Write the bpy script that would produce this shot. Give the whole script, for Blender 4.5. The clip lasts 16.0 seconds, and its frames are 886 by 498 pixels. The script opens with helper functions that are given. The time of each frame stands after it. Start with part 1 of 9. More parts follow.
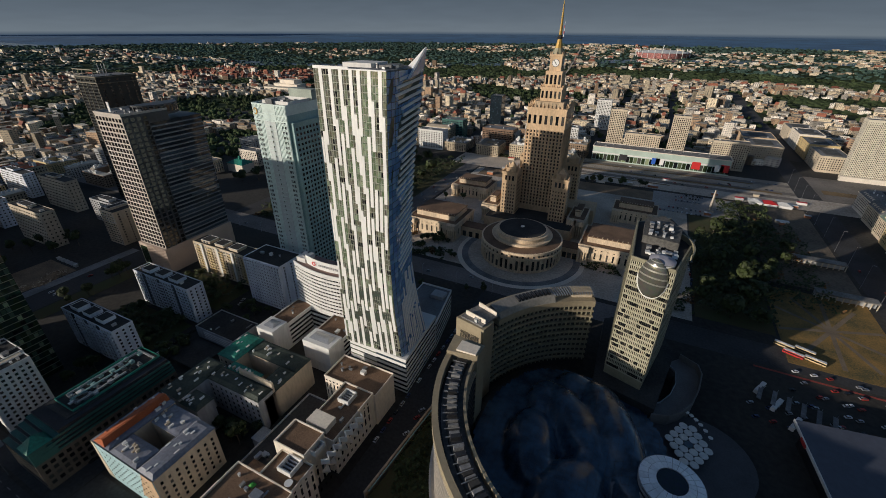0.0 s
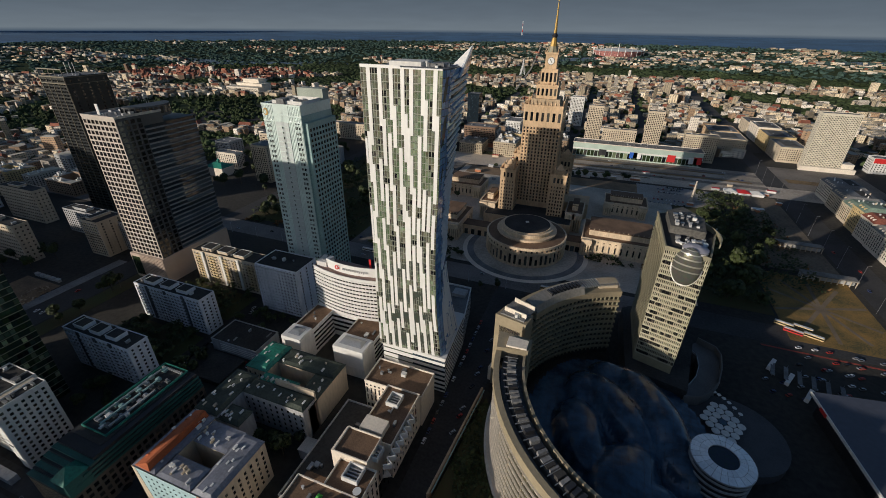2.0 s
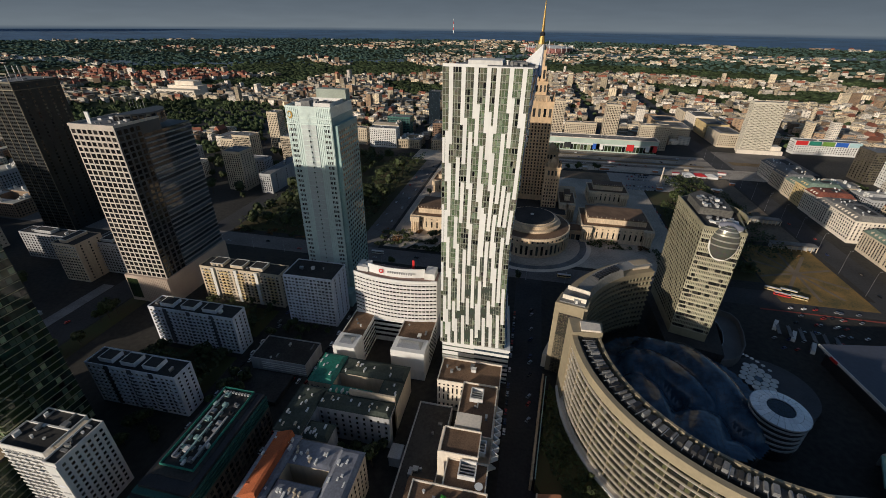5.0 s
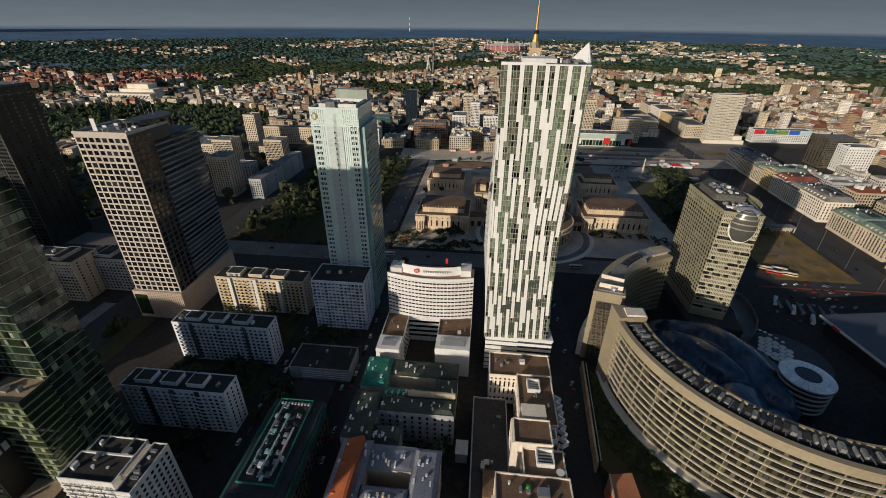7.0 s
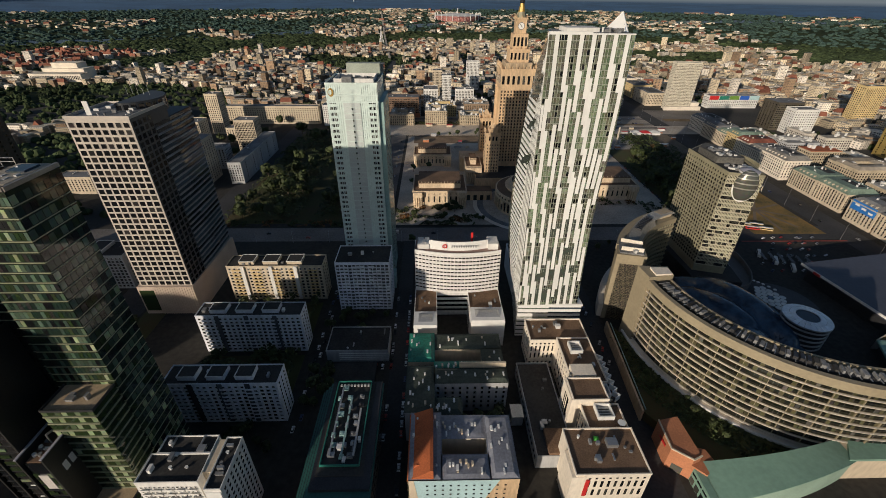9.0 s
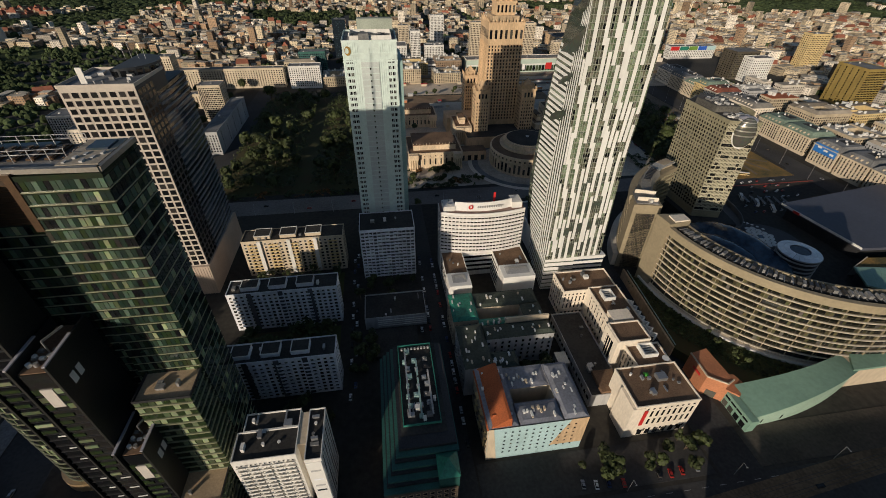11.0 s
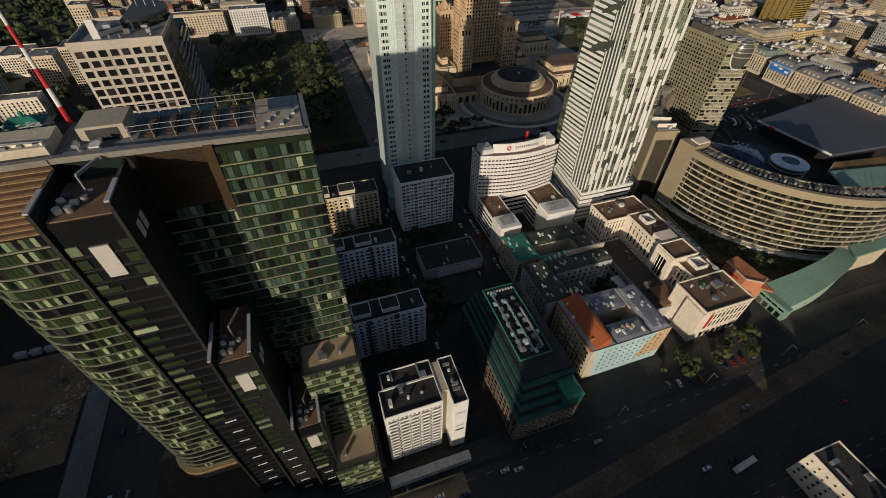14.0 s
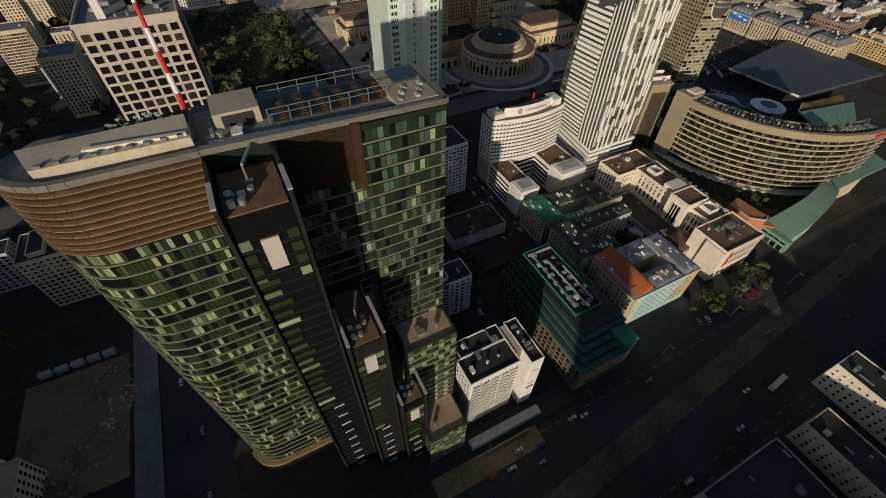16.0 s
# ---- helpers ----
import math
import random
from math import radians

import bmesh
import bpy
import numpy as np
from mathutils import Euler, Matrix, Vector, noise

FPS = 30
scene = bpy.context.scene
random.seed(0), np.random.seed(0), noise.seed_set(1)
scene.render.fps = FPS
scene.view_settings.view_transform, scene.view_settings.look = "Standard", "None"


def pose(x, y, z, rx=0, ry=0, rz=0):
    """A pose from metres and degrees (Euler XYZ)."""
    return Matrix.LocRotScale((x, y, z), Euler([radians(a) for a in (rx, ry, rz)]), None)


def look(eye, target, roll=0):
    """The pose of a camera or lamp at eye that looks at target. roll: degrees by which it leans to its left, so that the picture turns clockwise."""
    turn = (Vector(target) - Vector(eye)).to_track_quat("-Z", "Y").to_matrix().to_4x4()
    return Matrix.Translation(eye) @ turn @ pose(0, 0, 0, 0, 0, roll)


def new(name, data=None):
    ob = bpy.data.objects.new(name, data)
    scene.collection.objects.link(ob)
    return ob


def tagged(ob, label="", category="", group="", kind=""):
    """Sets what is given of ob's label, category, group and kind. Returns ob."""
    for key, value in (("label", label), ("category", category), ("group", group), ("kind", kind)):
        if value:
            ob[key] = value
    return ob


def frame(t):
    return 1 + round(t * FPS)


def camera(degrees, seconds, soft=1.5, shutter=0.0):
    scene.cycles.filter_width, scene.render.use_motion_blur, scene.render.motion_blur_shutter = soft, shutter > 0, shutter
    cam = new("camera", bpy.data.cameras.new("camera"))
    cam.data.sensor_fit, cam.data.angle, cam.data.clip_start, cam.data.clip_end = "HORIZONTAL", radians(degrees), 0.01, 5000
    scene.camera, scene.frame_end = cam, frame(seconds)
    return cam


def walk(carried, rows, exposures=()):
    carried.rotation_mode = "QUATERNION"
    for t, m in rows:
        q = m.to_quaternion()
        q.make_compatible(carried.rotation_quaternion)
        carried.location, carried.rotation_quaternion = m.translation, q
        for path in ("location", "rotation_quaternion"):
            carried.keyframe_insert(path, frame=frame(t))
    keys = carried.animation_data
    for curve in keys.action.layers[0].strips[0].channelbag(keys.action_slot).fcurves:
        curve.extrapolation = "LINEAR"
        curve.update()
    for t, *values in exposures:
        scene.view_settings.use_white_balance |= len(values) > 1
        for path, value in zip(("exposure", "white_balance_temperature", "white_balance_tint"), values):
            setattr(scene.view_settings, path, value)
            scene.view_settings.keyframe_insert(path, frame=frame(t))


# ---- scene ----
cam = camera(93.3, 16.0, soft=0.9)
METRES, EYE, TILT, LEAN, TURN = 373.1, 203.3, 0.0, 0.0, 26.1
ROWS = [
    (0.0, 0.0, 0.0, 0.0, 0.14, -28.1, -0.26),
    (0.5, -0.0262, 0.0005, 0.0002, -0.97, -28.18, -0.35),
    (1.0, -0.0547, 0.0014, -0.0001, -2.41, -28.22, -0.45),
    (1.5, -0.0825, 0.0026, -0.0004, -3.78, -28.25, -0.51),
    (2.0, -0.1125, 0.0043, -0.0003, -5.25, -28.28, -0.55),
    (2.5, -0.1419, 0.0069, -0.0002, -6.79, -28.28, -0.58),
    (3.0, -0.1735, 0.0098, -0.0003, -8.43, -28.28, -0.63),
    (3.5, -0.2042, 0.0135, -0.0004, -9.86, -28.29, -0.68),
    (4.0, -0.2364, 0.0177, -0.0003, -11.34, -28.34, -0.68),
    (6.5, -0.392, 0.051, -0.0003, -18.95, -28.52, -0.52),
    (7.0, -0.424, 0.0607, -0.0005, -20.35, -28.55, -0.46),
    (7.5, -0.454, 0.0707, -0.0004, -21.8, -28.59, -0.42),
    (8.0, -0.4849, 0.0819, -0.001, -23.52, -28.95, -0.38),
    (8.5, -0.5144, 0.0935, -0.0018, -25.36, -30.28, -0.4),
    (9.0, -0.5445, 0.1071, -0.0022, -27.35, -31.65, -0.42),
    (11.5, -0.6856, 0.1869, -0.0028, -36.15, -37.83, -0.63),
    (12.0, -0.7129, 0.2061, -0.0027, -37.89, -39.03, -0.66),
    (12.5, -0.7383, 0.2252, -0.0032, -39.55, -40.18, -0.71),
    (13.0, -0.7637, 0.2455, -0.0037, -41.37, -41.3, -0.74),
    (13.5, -0.7874, 0.2661, -0.0044, -43.18, -42.36, -0.81),
    (14.0, -0.8112, 0.2876, -0.0053, -45.01, -43.48, -0.78),
    (14.5, -0.8326, 0.3088, -0.0062, -46.99, -44.52, -0.71),
    (15.0, -0.8519, 0.329, -0.0064, -48.92, -45.35, -0.67),
    (15.5, -0.8723, 0.3513, -0.0065, -50.98, -46.27, -0.72),
    (16.0, -0.8915, 0.3733, -0.0069, -53.12, -47.22, -0.74),
]
walk(cam, [(t, pose(0, 0, EYE, TILT, LEAN, TURN) @ pose(METRES * x, METRES * y, METRES * z, 90 + pitch, roll, yaw)) for t, x, y, z, yaw, pitch, roll in ROWS], exposures=[(0.0, -0.18, 6300, 10), (4.0, -0.12, 6450, 10), (9.0, -0.14, 6700, 10), (12.0, -0.2, 7000, 10), (14.0, -0.28, 7050, 10), (16.0, -0.33, 7100, 10)])

# ---- world, sun ----
SUN_DIR = Vector((0.805, 1.0, -0.29)).normalized()
world = bpy.data.worlds.new("sky")
scene.world = world
world.use_nodes = True
wn = world.node_tree
sky = wn.nodes.new("ShaderNodeTexSky")
sky.sky_type, sky.sun_disc = "NISHITA", False
sky.sun_elevation = math.asin(-SUN_DIR.z)
sky.sun_rotation = math.atan2(-SUN_DIR.x, -SUN_DIR.y)
sky.air_density, sky.dust_density, sky.ozone_density = 1.0, 1.2, 3.0
wn.links.new(sky.outputs[0], wn.nodes["Background"].inputs[0])
wn.nodes["Background"].inputs[1].default_value = 0.072
sun = new("sun", bpy.data.lights.new("sun", "SUN"))
sun.data.energy, sun.data.angle, sun.data.color = 4.0, radians(0.6), (1.0, 0.89, 0.75)
sun.matrix_world = look((0, 0, 600), Vector((0, 0, 600)) + SUN_DIR)


# ---- materials ----
def mat(name, col, rough=0.8, metal=0.0, var=0.25, scale=0.4, fine=6.0, bump=0.15, rand=0.0, spec=0.5, col2=None, streak=0.0):
    """Two scales of noise over a base colour; rand: spread between objects or islands."""
    m = bpy.data.materials.new(name)
    m.use_nodes = True
    nt = m.node_tree
    N, L = nt.nodes, nt.links
    b = N["Principled BSDF"]
    b.inputs["Roughness"].default_value = rough
    b.inputs["Metallic"].default_value = metal
    b.inputs["Specular IOR Level"].default_value = spec
    geo = N.new("ShaderNodeNewGeometry")
    n1, n2 = N.new("ShaderNodeTexNoise"), N.new("ShaderNodeTexNoise")
    n1.inputs["Scale"].default_value, n2.inputs["Scale"].default_value = scale * 0.2, fine * 0.2
    n1.inputs["Detail"].default_value = n2.inputs["Detail"].default_value = 6
    if streak:
        mp = N.new("ShaderNodeMapping")
        mp.inputs["Scale"].default_value = (1, 1, streak)
        L.new(geo.outputs["Position"], mp.inputs["Vector"])
        L.new(mp.outputs[0], n1.inputs["Vector"]), L.new(mp.outputs[0], n2.inputs["Vector"])
    else:
        L.new(geo.outputs["Position"], n1.inputs["Vector"]), L.new(geo.outputs["Position"], n2.inputs["Vector"])
    mix = N.new("ShaderNodeMix")
    mix.data_type = "RGBA"
    d = col2 or tuple(c * (1 - var) for c in col)
    mix.inputs[6].default_value, mix.inputs[7].default_value = (*d, 1), (*[min(1, c * (1 + var * 0.5)) for c in col], 1)
    add = N.new("ShaderNodeMath")
    add.operation = "ADD"
    m2 = N.new("ShaderNodeMath")
    m2.operation = "MULTIPLY_ADD"
    m2.inputs[1].default_value, m2.inputs[2].default_value = 0.8, -0.4
    L.new(n2.outputs[0], m2.inputs[0])
    L.new(n1.outputs[0], add.inputs[0]), L.new(m2.outputs[0], add.inputs[1])
    ramp = N.new("ShaderNodeMapRange")
    ramp.inputs[1].default_value, ramp.inputs[2].default_value = 0.3, 0.7
    L.new(add.outputs[0], ramp.inputs[0]), L.new(ramp.outputs[0], mix.inputs[0])
    out = mix.outputs[2]
    if rand:
        oi = N.new("ShaderNodeObjectInfo")
        a2 = N.new("ShaderNodeMath")
        a2.operation = "ADD"
        fr = N.new("ShaderNodeMath")
        fr.operation = "FRACT"
        L.new(oi.outputs["Random"], a2.inputs[0]), L.new(geo.outputs["Random Per Island"], a2.inputs[1]), L.new(a2.outputs[0], fr.inputs[0])
        mr = N.new("ShaderNodeMapRange")
        mr.inputs[3].default_value, mr.inputs[4].default_value = 1 - rand, 1 + rand
        L.new(fr.outputs[0], mr.inputs[0])
        hs = N.new("ShaderNodeHueSaturation")
        L.new(mr.outputs[0], hs.inputs["Value"]), L.new(out, hs.inputs["Color"])
        out = hs.outputs[0]
    L.new(out, b.inputs["Base Color"])
    if bump:
        bp = N.new("ShaderNodeBump")
        bp.inputs["Strength"].default_value, bp.inputs["Distance"].default_value = bump, 0.2
        L.new(n2.outputs[0], bp.inputs["Height"]), L.new(bp.outputs[0], b.inputs["Normal"])
    return m


def glass(name, dark, light, share=0.3, rough=0.08, metal=0.0):
    """Window glass seen from outside: dark panes, a share paler for blinds and painted reflections."""
    m = bpy.data.materials.new(name)
    m.use_nodes = True
    N, L = m.node_tree.nodes, m.node_tree.links
    b = N["Principled BSDF"]
    b.inputs["Roughness"].default_value, b.inputs["Metallic"].default_value = rough, metal
    b.inputs["Specular IOR Level"].default_value = 0.6
    oi, geo = N.new("ShaderNodeObjectInfo"), N.new("ShaderNodeNewGeometry")
    a, fr = N.new("ShaderNodeMath"), N.new("ShaderNodeMath")
    a.operation, fr.operation = "ADD", "FRACT"
    L.new(oi.outputs["Random"], a.inputs[0]), L.new(geo.outputs["Random Per Island"], a.inputs[1]), L.new(a.outputs[0], fr.inputs[0])
    cr = N.new("ShaderNodeValToRGB")
    cr.color_ramp.elements[0].position, cr.color_ramp.elements[0].color = 1 - share - 0.15, (*dark, 1)
    cr.color_ramp.elements[1].position, cr.color_ramp.elements[1].color = 1.0, (*light, 1)
    L.new(fr.outputs[0], cr.inputs[0])
    no = N.new("ShaderNodeTexNoise")
    no.inputs["Scale"].default_value = 0.6
    L.new(geo.outputs["Position"], no.inputs["Vector"])
    mx = N.new("ShaderNodeMix")
    mx.data_type, mx.blend_type = "RGBA", "MULTIPLY"
    mx.inputs[0].default_value = 0.5
    L.new(cr.outputs[0], mx.inputs[6]), L.new(no.outputs["Color"], mx.inputs[7])
    L.new(mx.outputs[2], b.inputs["Base Color"])
    return m


ASPHALT = mat("asphalt", (0.046, 0.045, 0.046), 0.9, var=0.4, scale=0.15, fine=3)
TARMAC = mat("worn_mid_grey_asphalt", (0.2, 0.175, 0.15), 0.9, var=0.4, scale=0.12, fine=2)
GROUND = mat("city_ground", (0.04, 0.036, 0.03), 0.95, var=0.5, scale=0.06, fine=1.5)
# Paving colour is lifted to stand in for distant haze.
PAVING = mat("paving", (0.55, 0.47, 0.38), 0.9, var=0.35, scale=0.15, fine=3)
GRASS = mat("grass", (0.045, 0.055, 0.016), 0.95, var=0.5, scale=0.15, fine=4, col2=(0.07, 0.05, 0.02))
DRYGRASS = mat("dry_grass", (0.3, 0.17, 0.045), 0.95, scale=0.3, fine=5, col2=(0.09, 0.08, 0.03))
LEAF = mat("leaves", (0.044, 0.06, 0.014), 0.7, var=0.5, scale=0.5, fine=6, rand=0.35, bump=0)
BARK = mat("bark", (0.11, 0.08, 0.055), 0.9)
WHITE = mat("white_panel", (0.8, 0.79, 0.76), 0.45, var=0.07, scale=0.2, fine=2, rand=0.04, bump=0.05)
WHITEWALL = mat("white_render", (0.74, 0.72, 0.68), 0.85, var=0.15, scale=0.3, fine=3, streak=0.25)
GREYWALL = mat("grey_slab_wall", (0.42, 0.42, 0.42), 0.9, var=0.25, scale=0.3, fine=3, streak=0.2)
BLOCKWALL = mat("pale_slab_wall", (0.8, 0.81, 0.85), 0.9, var=0.2, scale=0.3, fine=3, streak=0.2)
CREAM = mat("cream_render", (0.6, 0.5, 0.37), 0.85, var=0.18, scale=0.3, fine=3, streak=0.3)
BEIGE = mat("beige_stone", (0.8, 0.71, 0.59), 0.8, var=0.15, scale=0.3, fine=4, streak=0.4)
SAND = mat("sandstone", (0.64, 0.45, 0.275), 0.85, var=0.25, scale=0.3, fine=4, streak=0.3)
SANDPALE = mat("pale_sandstone", (0.74, 0.58, 0.4), 0.85, var=0.3, scale=0.3, fine=4, streak=0.35)
SANDDARK = mat("weathered_sandstone", (0.5, 0.38, 0.25), 0.85, var=0.3, scale=0.3, fine=4, streak=0.3)
YELLOW = mat("ochre_render", (0.64, 0.48, 0.24), 0.85, var=0.2)
PINK = mat("pink_granite", (0.52, 0.41, 0.33), 0.7, var=0.15)
LIMESTONE = mat("limestone_cladding", (0.5, 0.44, 0.38), 0.7, var=0.15, scale=0.4, fine=4)
OLIVE = mat("olive_cladding", (0.28, 0.255, 0.17), 0.6, var=0.2, scale=0.3, fine=3)
TEAL = mat("pale_teal_cladding", (0.7, 0.81, 0.76), 0.22, var=0.12, scale=0.3, fine=3)
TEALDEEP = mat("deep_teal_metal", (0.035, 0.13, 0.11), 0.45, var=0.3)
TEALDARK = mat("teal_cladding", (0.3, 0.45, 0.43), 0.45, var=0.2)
REDWALL = mat("terracotta_wall", (0.5, 0.2, 0.1), 0.85, var=0.2)
BROWNROOF = mat("brown_gravel_roof", (0.19, 0.115, 0.07), 0.95, var=0.35, scale=0.5, fine=8)
TARROOF = mat("tar_and_gravel_roof", (0.11, 0.105, 0.095), 0.9, var=0.5, scale=0.4, fine=4)
DARKROOF = mat("bitumen_roof", (0.042, 0.04, 0.038), 0.9, var=0.5, scale=0.3, fine=4)
GREYROOF = mat("grey_roof", (0.2, 0.2, 0.2), 0.85, var=0.4, scale=0.3, fine=4)
GREENROOF = mat("copper_green_roof", (0.022, 0.22, 0.155), 0.6, var=0.4, scale=0.4, fine=4)
MINTROOF = mat("mint_metal_roof", (0.22, 0.37, 0.29), 0.5, var=0.15, scale=0.2, fine=2)
TILE = mat("red_roof_tiles", (0.46, 0.12, 0.04), 0.8, var=0.3, fine=8)
METAL = mat("galvanised_metal", (0.5, 0.5, 0.5), 0.4, 0.7, var=0.2)
DARKMETAL = mat("dark_metal", (0.06, 0.06, 0.065), 0.5, 0.6, var=0.3)
COPPER = mat("bronze_louvre", (0.6, 0.42, 0.24), 0.35, 0.6, var=0.2)
GOLD = mat("gold_leaf", (0.42, 0.26, 0.06), 0.45, 0.3, var=0.2)
RED = mat("red_paint", (0.6, 0.03, 0.03), 0.5, var=0.1)
BLUE = mat("blue_paint", (0.03, 0.12, 0.5), 0.5, var=0.1)
LIGHTBLUE = mat("pale_blue_render", (0.42, 0.6, 0.62), 0.85, var=0.15)
SOIL = mat("bare_soil", (0.26, 0.175, 0.105), 0.95, var=0.4, scale=0.3, fine=4)
WATER = mat("river_water", (0.1, 0.14, 0.18), 0.15, var=0.1, bump=0.02)
FARWOOD = mat("far_woodland", (0.055, 0.075, 0.034), 0.95, var=0.5, scale=0.03, fine=0.5, rand=0.35, spec=0.1)
# Blue haze of the distance is mixed into these two woodland colours.
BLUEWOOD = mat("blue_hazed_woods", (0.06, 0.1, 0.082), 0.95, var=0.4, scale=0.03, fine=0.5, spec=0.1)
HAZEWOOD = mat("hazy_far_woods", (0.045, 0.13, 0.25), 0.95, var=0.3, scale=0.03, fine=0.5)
REDROOF = mat("town_red_roofs", (0.25, 0.09, 0.055), 0.9, var=0.3, scale=0.1, fine=1, rand=0.4)
PALEROOF = mat("town_pale_roofs", (0.62, 0.55, 0.44), 0.9, var=0.3, scale=0.1, fine=1, rand=0.4)
FARROOF = mat("town_roofs", (0.3, 0.26, 0.21), 0.9, var=0.3, scale=0.1, fine=1, rand=0.5)
DARKGLASS = glass("dark_window_glass", (0.012, 0.014, 0.016), (0.16, 0.15, 0.13), 0.25)
GREENGLASS = glass("green_tinted_glass", (0.035, 0.055, 0.024), (0.46, 0.54, 0.33), 0.26, 0.05)
ZGLASS = glass("grey_green_glass", (0.05, 0.06, 0.05), (0.34, 0.39, 0.31), 0.4, 0.06)
BLUEGLASS = glass("blue_curtain_glass", (0.03, 0.045, 0.06), (0.12, 0.17, 0.22), 0.3, 0.05, 0.3)
BLACKGLASS = glass("black_window_glass", (0.012, 0.013, 0.015), (0.06, 0.055, 0.05), 0.1)
SLATE = mat("slate_blue_roof", (0.08, 0.087, 0.115), 0.6, var=0.15, scale=0.1, fine=2)
DOMEGLASS = mat("navy_roof_glass", (0.05, 0.1, 0.155), 0.22, 0.0, var=0.35, scale=0.5, fine=1.2, bump=0, spec=0.7, col2=(0.018, 0.032, 0.055))
ZBLUE = glass("blue_side_glass", (0.17, 0.33, 0.6), (0.4, 0.6, 0.85), 0.45, 0.06, 0.0)


def town_wall(name, col):
    """Far house walls: storeys of small dark windows on pale render."""
    m = mat(name, col, 0.9, var=0.3, scale=0.05, fine=1, rand=0.55)
    N, L = m.node_tree.nodes, m.node_tree.links
    b = N["Principled BSDF"]
    src = b.inputs["Base Color"].links[0].from_socket
    geo, sep, cmb = N.new("ShaderNodeNewGeometry"), N.new("ShaderNodeSeparateXYZ"), N.new("ShaderNodeCombineXYZ")
    ad = N.new("ShaderNodeMath")
    L.new(geo.outputs["Position"], sep.inputs[0]), L.new(sep.outputs[0], ad.inputs[0]), L.new(sep.outputs[1], ad.inputs[1])
    L.new(ad.outputs[0], cmb.inputs[0]), L.new(sep.outputs[2], cmb.inputs[1])
    br = N.new("ShaderNodeTexBrick")
    br.offset = 0.0
    br.inputs["Scale"].default_value, br.inputs["Mortar Size"].default_value = 1.0, 1.0
    br.inputs["Mortar Smooth"].default_value, br.inputs["Brick Width"].default_value, br.inputs["Row Height"].default_value = 0.0, 3.6, 3.3
    L.new(cmb.outputs[0], br.inputs["Vector"])
    br.inputs["Color1"].default_value, br.inputs["Color2"].default_value = (0.03, 0.03, 0.035, 1), (0.09, 0.085, 0.08, 1)
    L.new(src, br.inputs["Mortar"])
    L.new(br.outputs["Color"], b.inputs["Base Color"])
    return m


TOWNWALL = town_wall("town_walls_cream", (0.58, 0.48, 0.34))
TOWNPALE = town_wall("town_walls_pale", (0.7, 0.63, 0.54))
TOWNBROWN = town_wall("town_walls_brown", (0.36, 0.24, 0.15))


# ---- mesh helpers ----
class Geo:
    def __init__(self):
        self.v, self.f, self.m = [], [], []

    def hexa(self, p, m=0):
        """Eight corners: four below, four above, both counter-clockwise from above."""
        n = len(self.v)
        self.v += [tuple(q) for q in p]
        for q in ((3, 2, 1, 0), (4, 5, 6, 7), (0, 1, 5, 4), (1, 2, 6, 5), (2, 3, 7, 6), (3, 0, 4, 7)):
            self.f.append(tuple(n + i for i in q))
            self.m.append(m)
        return self

    def box(self, x0, x1, y0, y1, z0, z1, m=0):
        return self.hexa([(x0, y0, z0), (x1, y0, z0), (x1, y1, z0), (x0, y1, z0), (x0, y0, z1), (x1, y0, z1), (x1, y1, z1), (x0, y1, z1)], m)

    def slab(self, p, q, out, depth, z0, z1, m=0):
        """A board along p to q, from depth behind to out in front of the line (front: to the right of p to q)."""
        d = Vector((q[0] - p[0], q[1] - p[1])).normalized()
        n = Vector((d.y, -d.x))
        a, b, c, e = Vector(p[:2]) + n * out, Vector(q[:2]) + n * out, Vector(q[:2]) - n * depth, Vector(p[:2]) - n * depth
        return self.hexa([(*a, z0), (*b, z0), (*c, z0), (*e, z0), (*a, z1), (*b, z1), (*c, z1), (*e, z1)], m)

    def prism(self, poly, z0, z1, m=0, top=None, mt=None):
        """poly counter-clockwise from above; top: another outline of as many points."""
        n, k = len(self.v), len(poly)
        tp = top or poly
        self.v += [(p[0], p[1], z0) for p in poly] + [(p[0], p[1], z1) for p in tp]
        for i in range(k):
            j = (i + 1) % k
            self.f.append((n + i, n + j, n + k + j, n + k + i))
            self.m.append(m)
        self.f += [tuple(n + k - 1 - i for i in range(k)), tuple(n + k + i for i in range(k))]
        self.m += [m, m if mt is None else mt]
        return self

    def cyl(self, cx, cy, r, z0, z1, n=16, m=0, r2=None):
        a = [(cx + r * math.cos(math.tau * i / n), cy + r * math.sin(math.tau * i / n)) for i in range(n)]
        r2 = r if r2 is None else r2
        b = [(cx + r2 * math.cos(math.tau * i / n), cy + r2 * math.sin(math.tau * i / n)) for i in range(n)]
        return self.prism(a, z0, z1, m, b)

    def quad(self, a, b, c, d, m=0):
        n = len(self.v)
        self.v += [tuple(a), tuple(b), tuple(c), tuple(d)]
        self.f.append((n, n + 1, n + 2, n + 3))
        self.m.append(m)
        return self

    def mesh(self, name, mats):
        me = bpy.data.meshes.new(name)
        me.from_pydata(self.v, [], self.f)
        for x in mats if isinstance(mats, (list, tuple)) else [mats]:
            me.materials.append(x)
        me.polygons.foreach_set("material_index", self.m)
        me.update()
        return me


BASE = {}


def thing(name, x, y, label, category, group="", kind="", z=0.0):
    ob = new(name)
    ob.location = (x, y, z)
    ob.empty_display_size = 1
    BASE[ob.name] = Vector((x, y, z))
    return tagged(ob, label, category, group, kind)


def hang(ob, parent):
    ob.parent = parent
    ob.matrix_parent_inverse = Matrix.Translation(-BASE.get(parent.name, Vector((0, 0, 0))))
    return ob


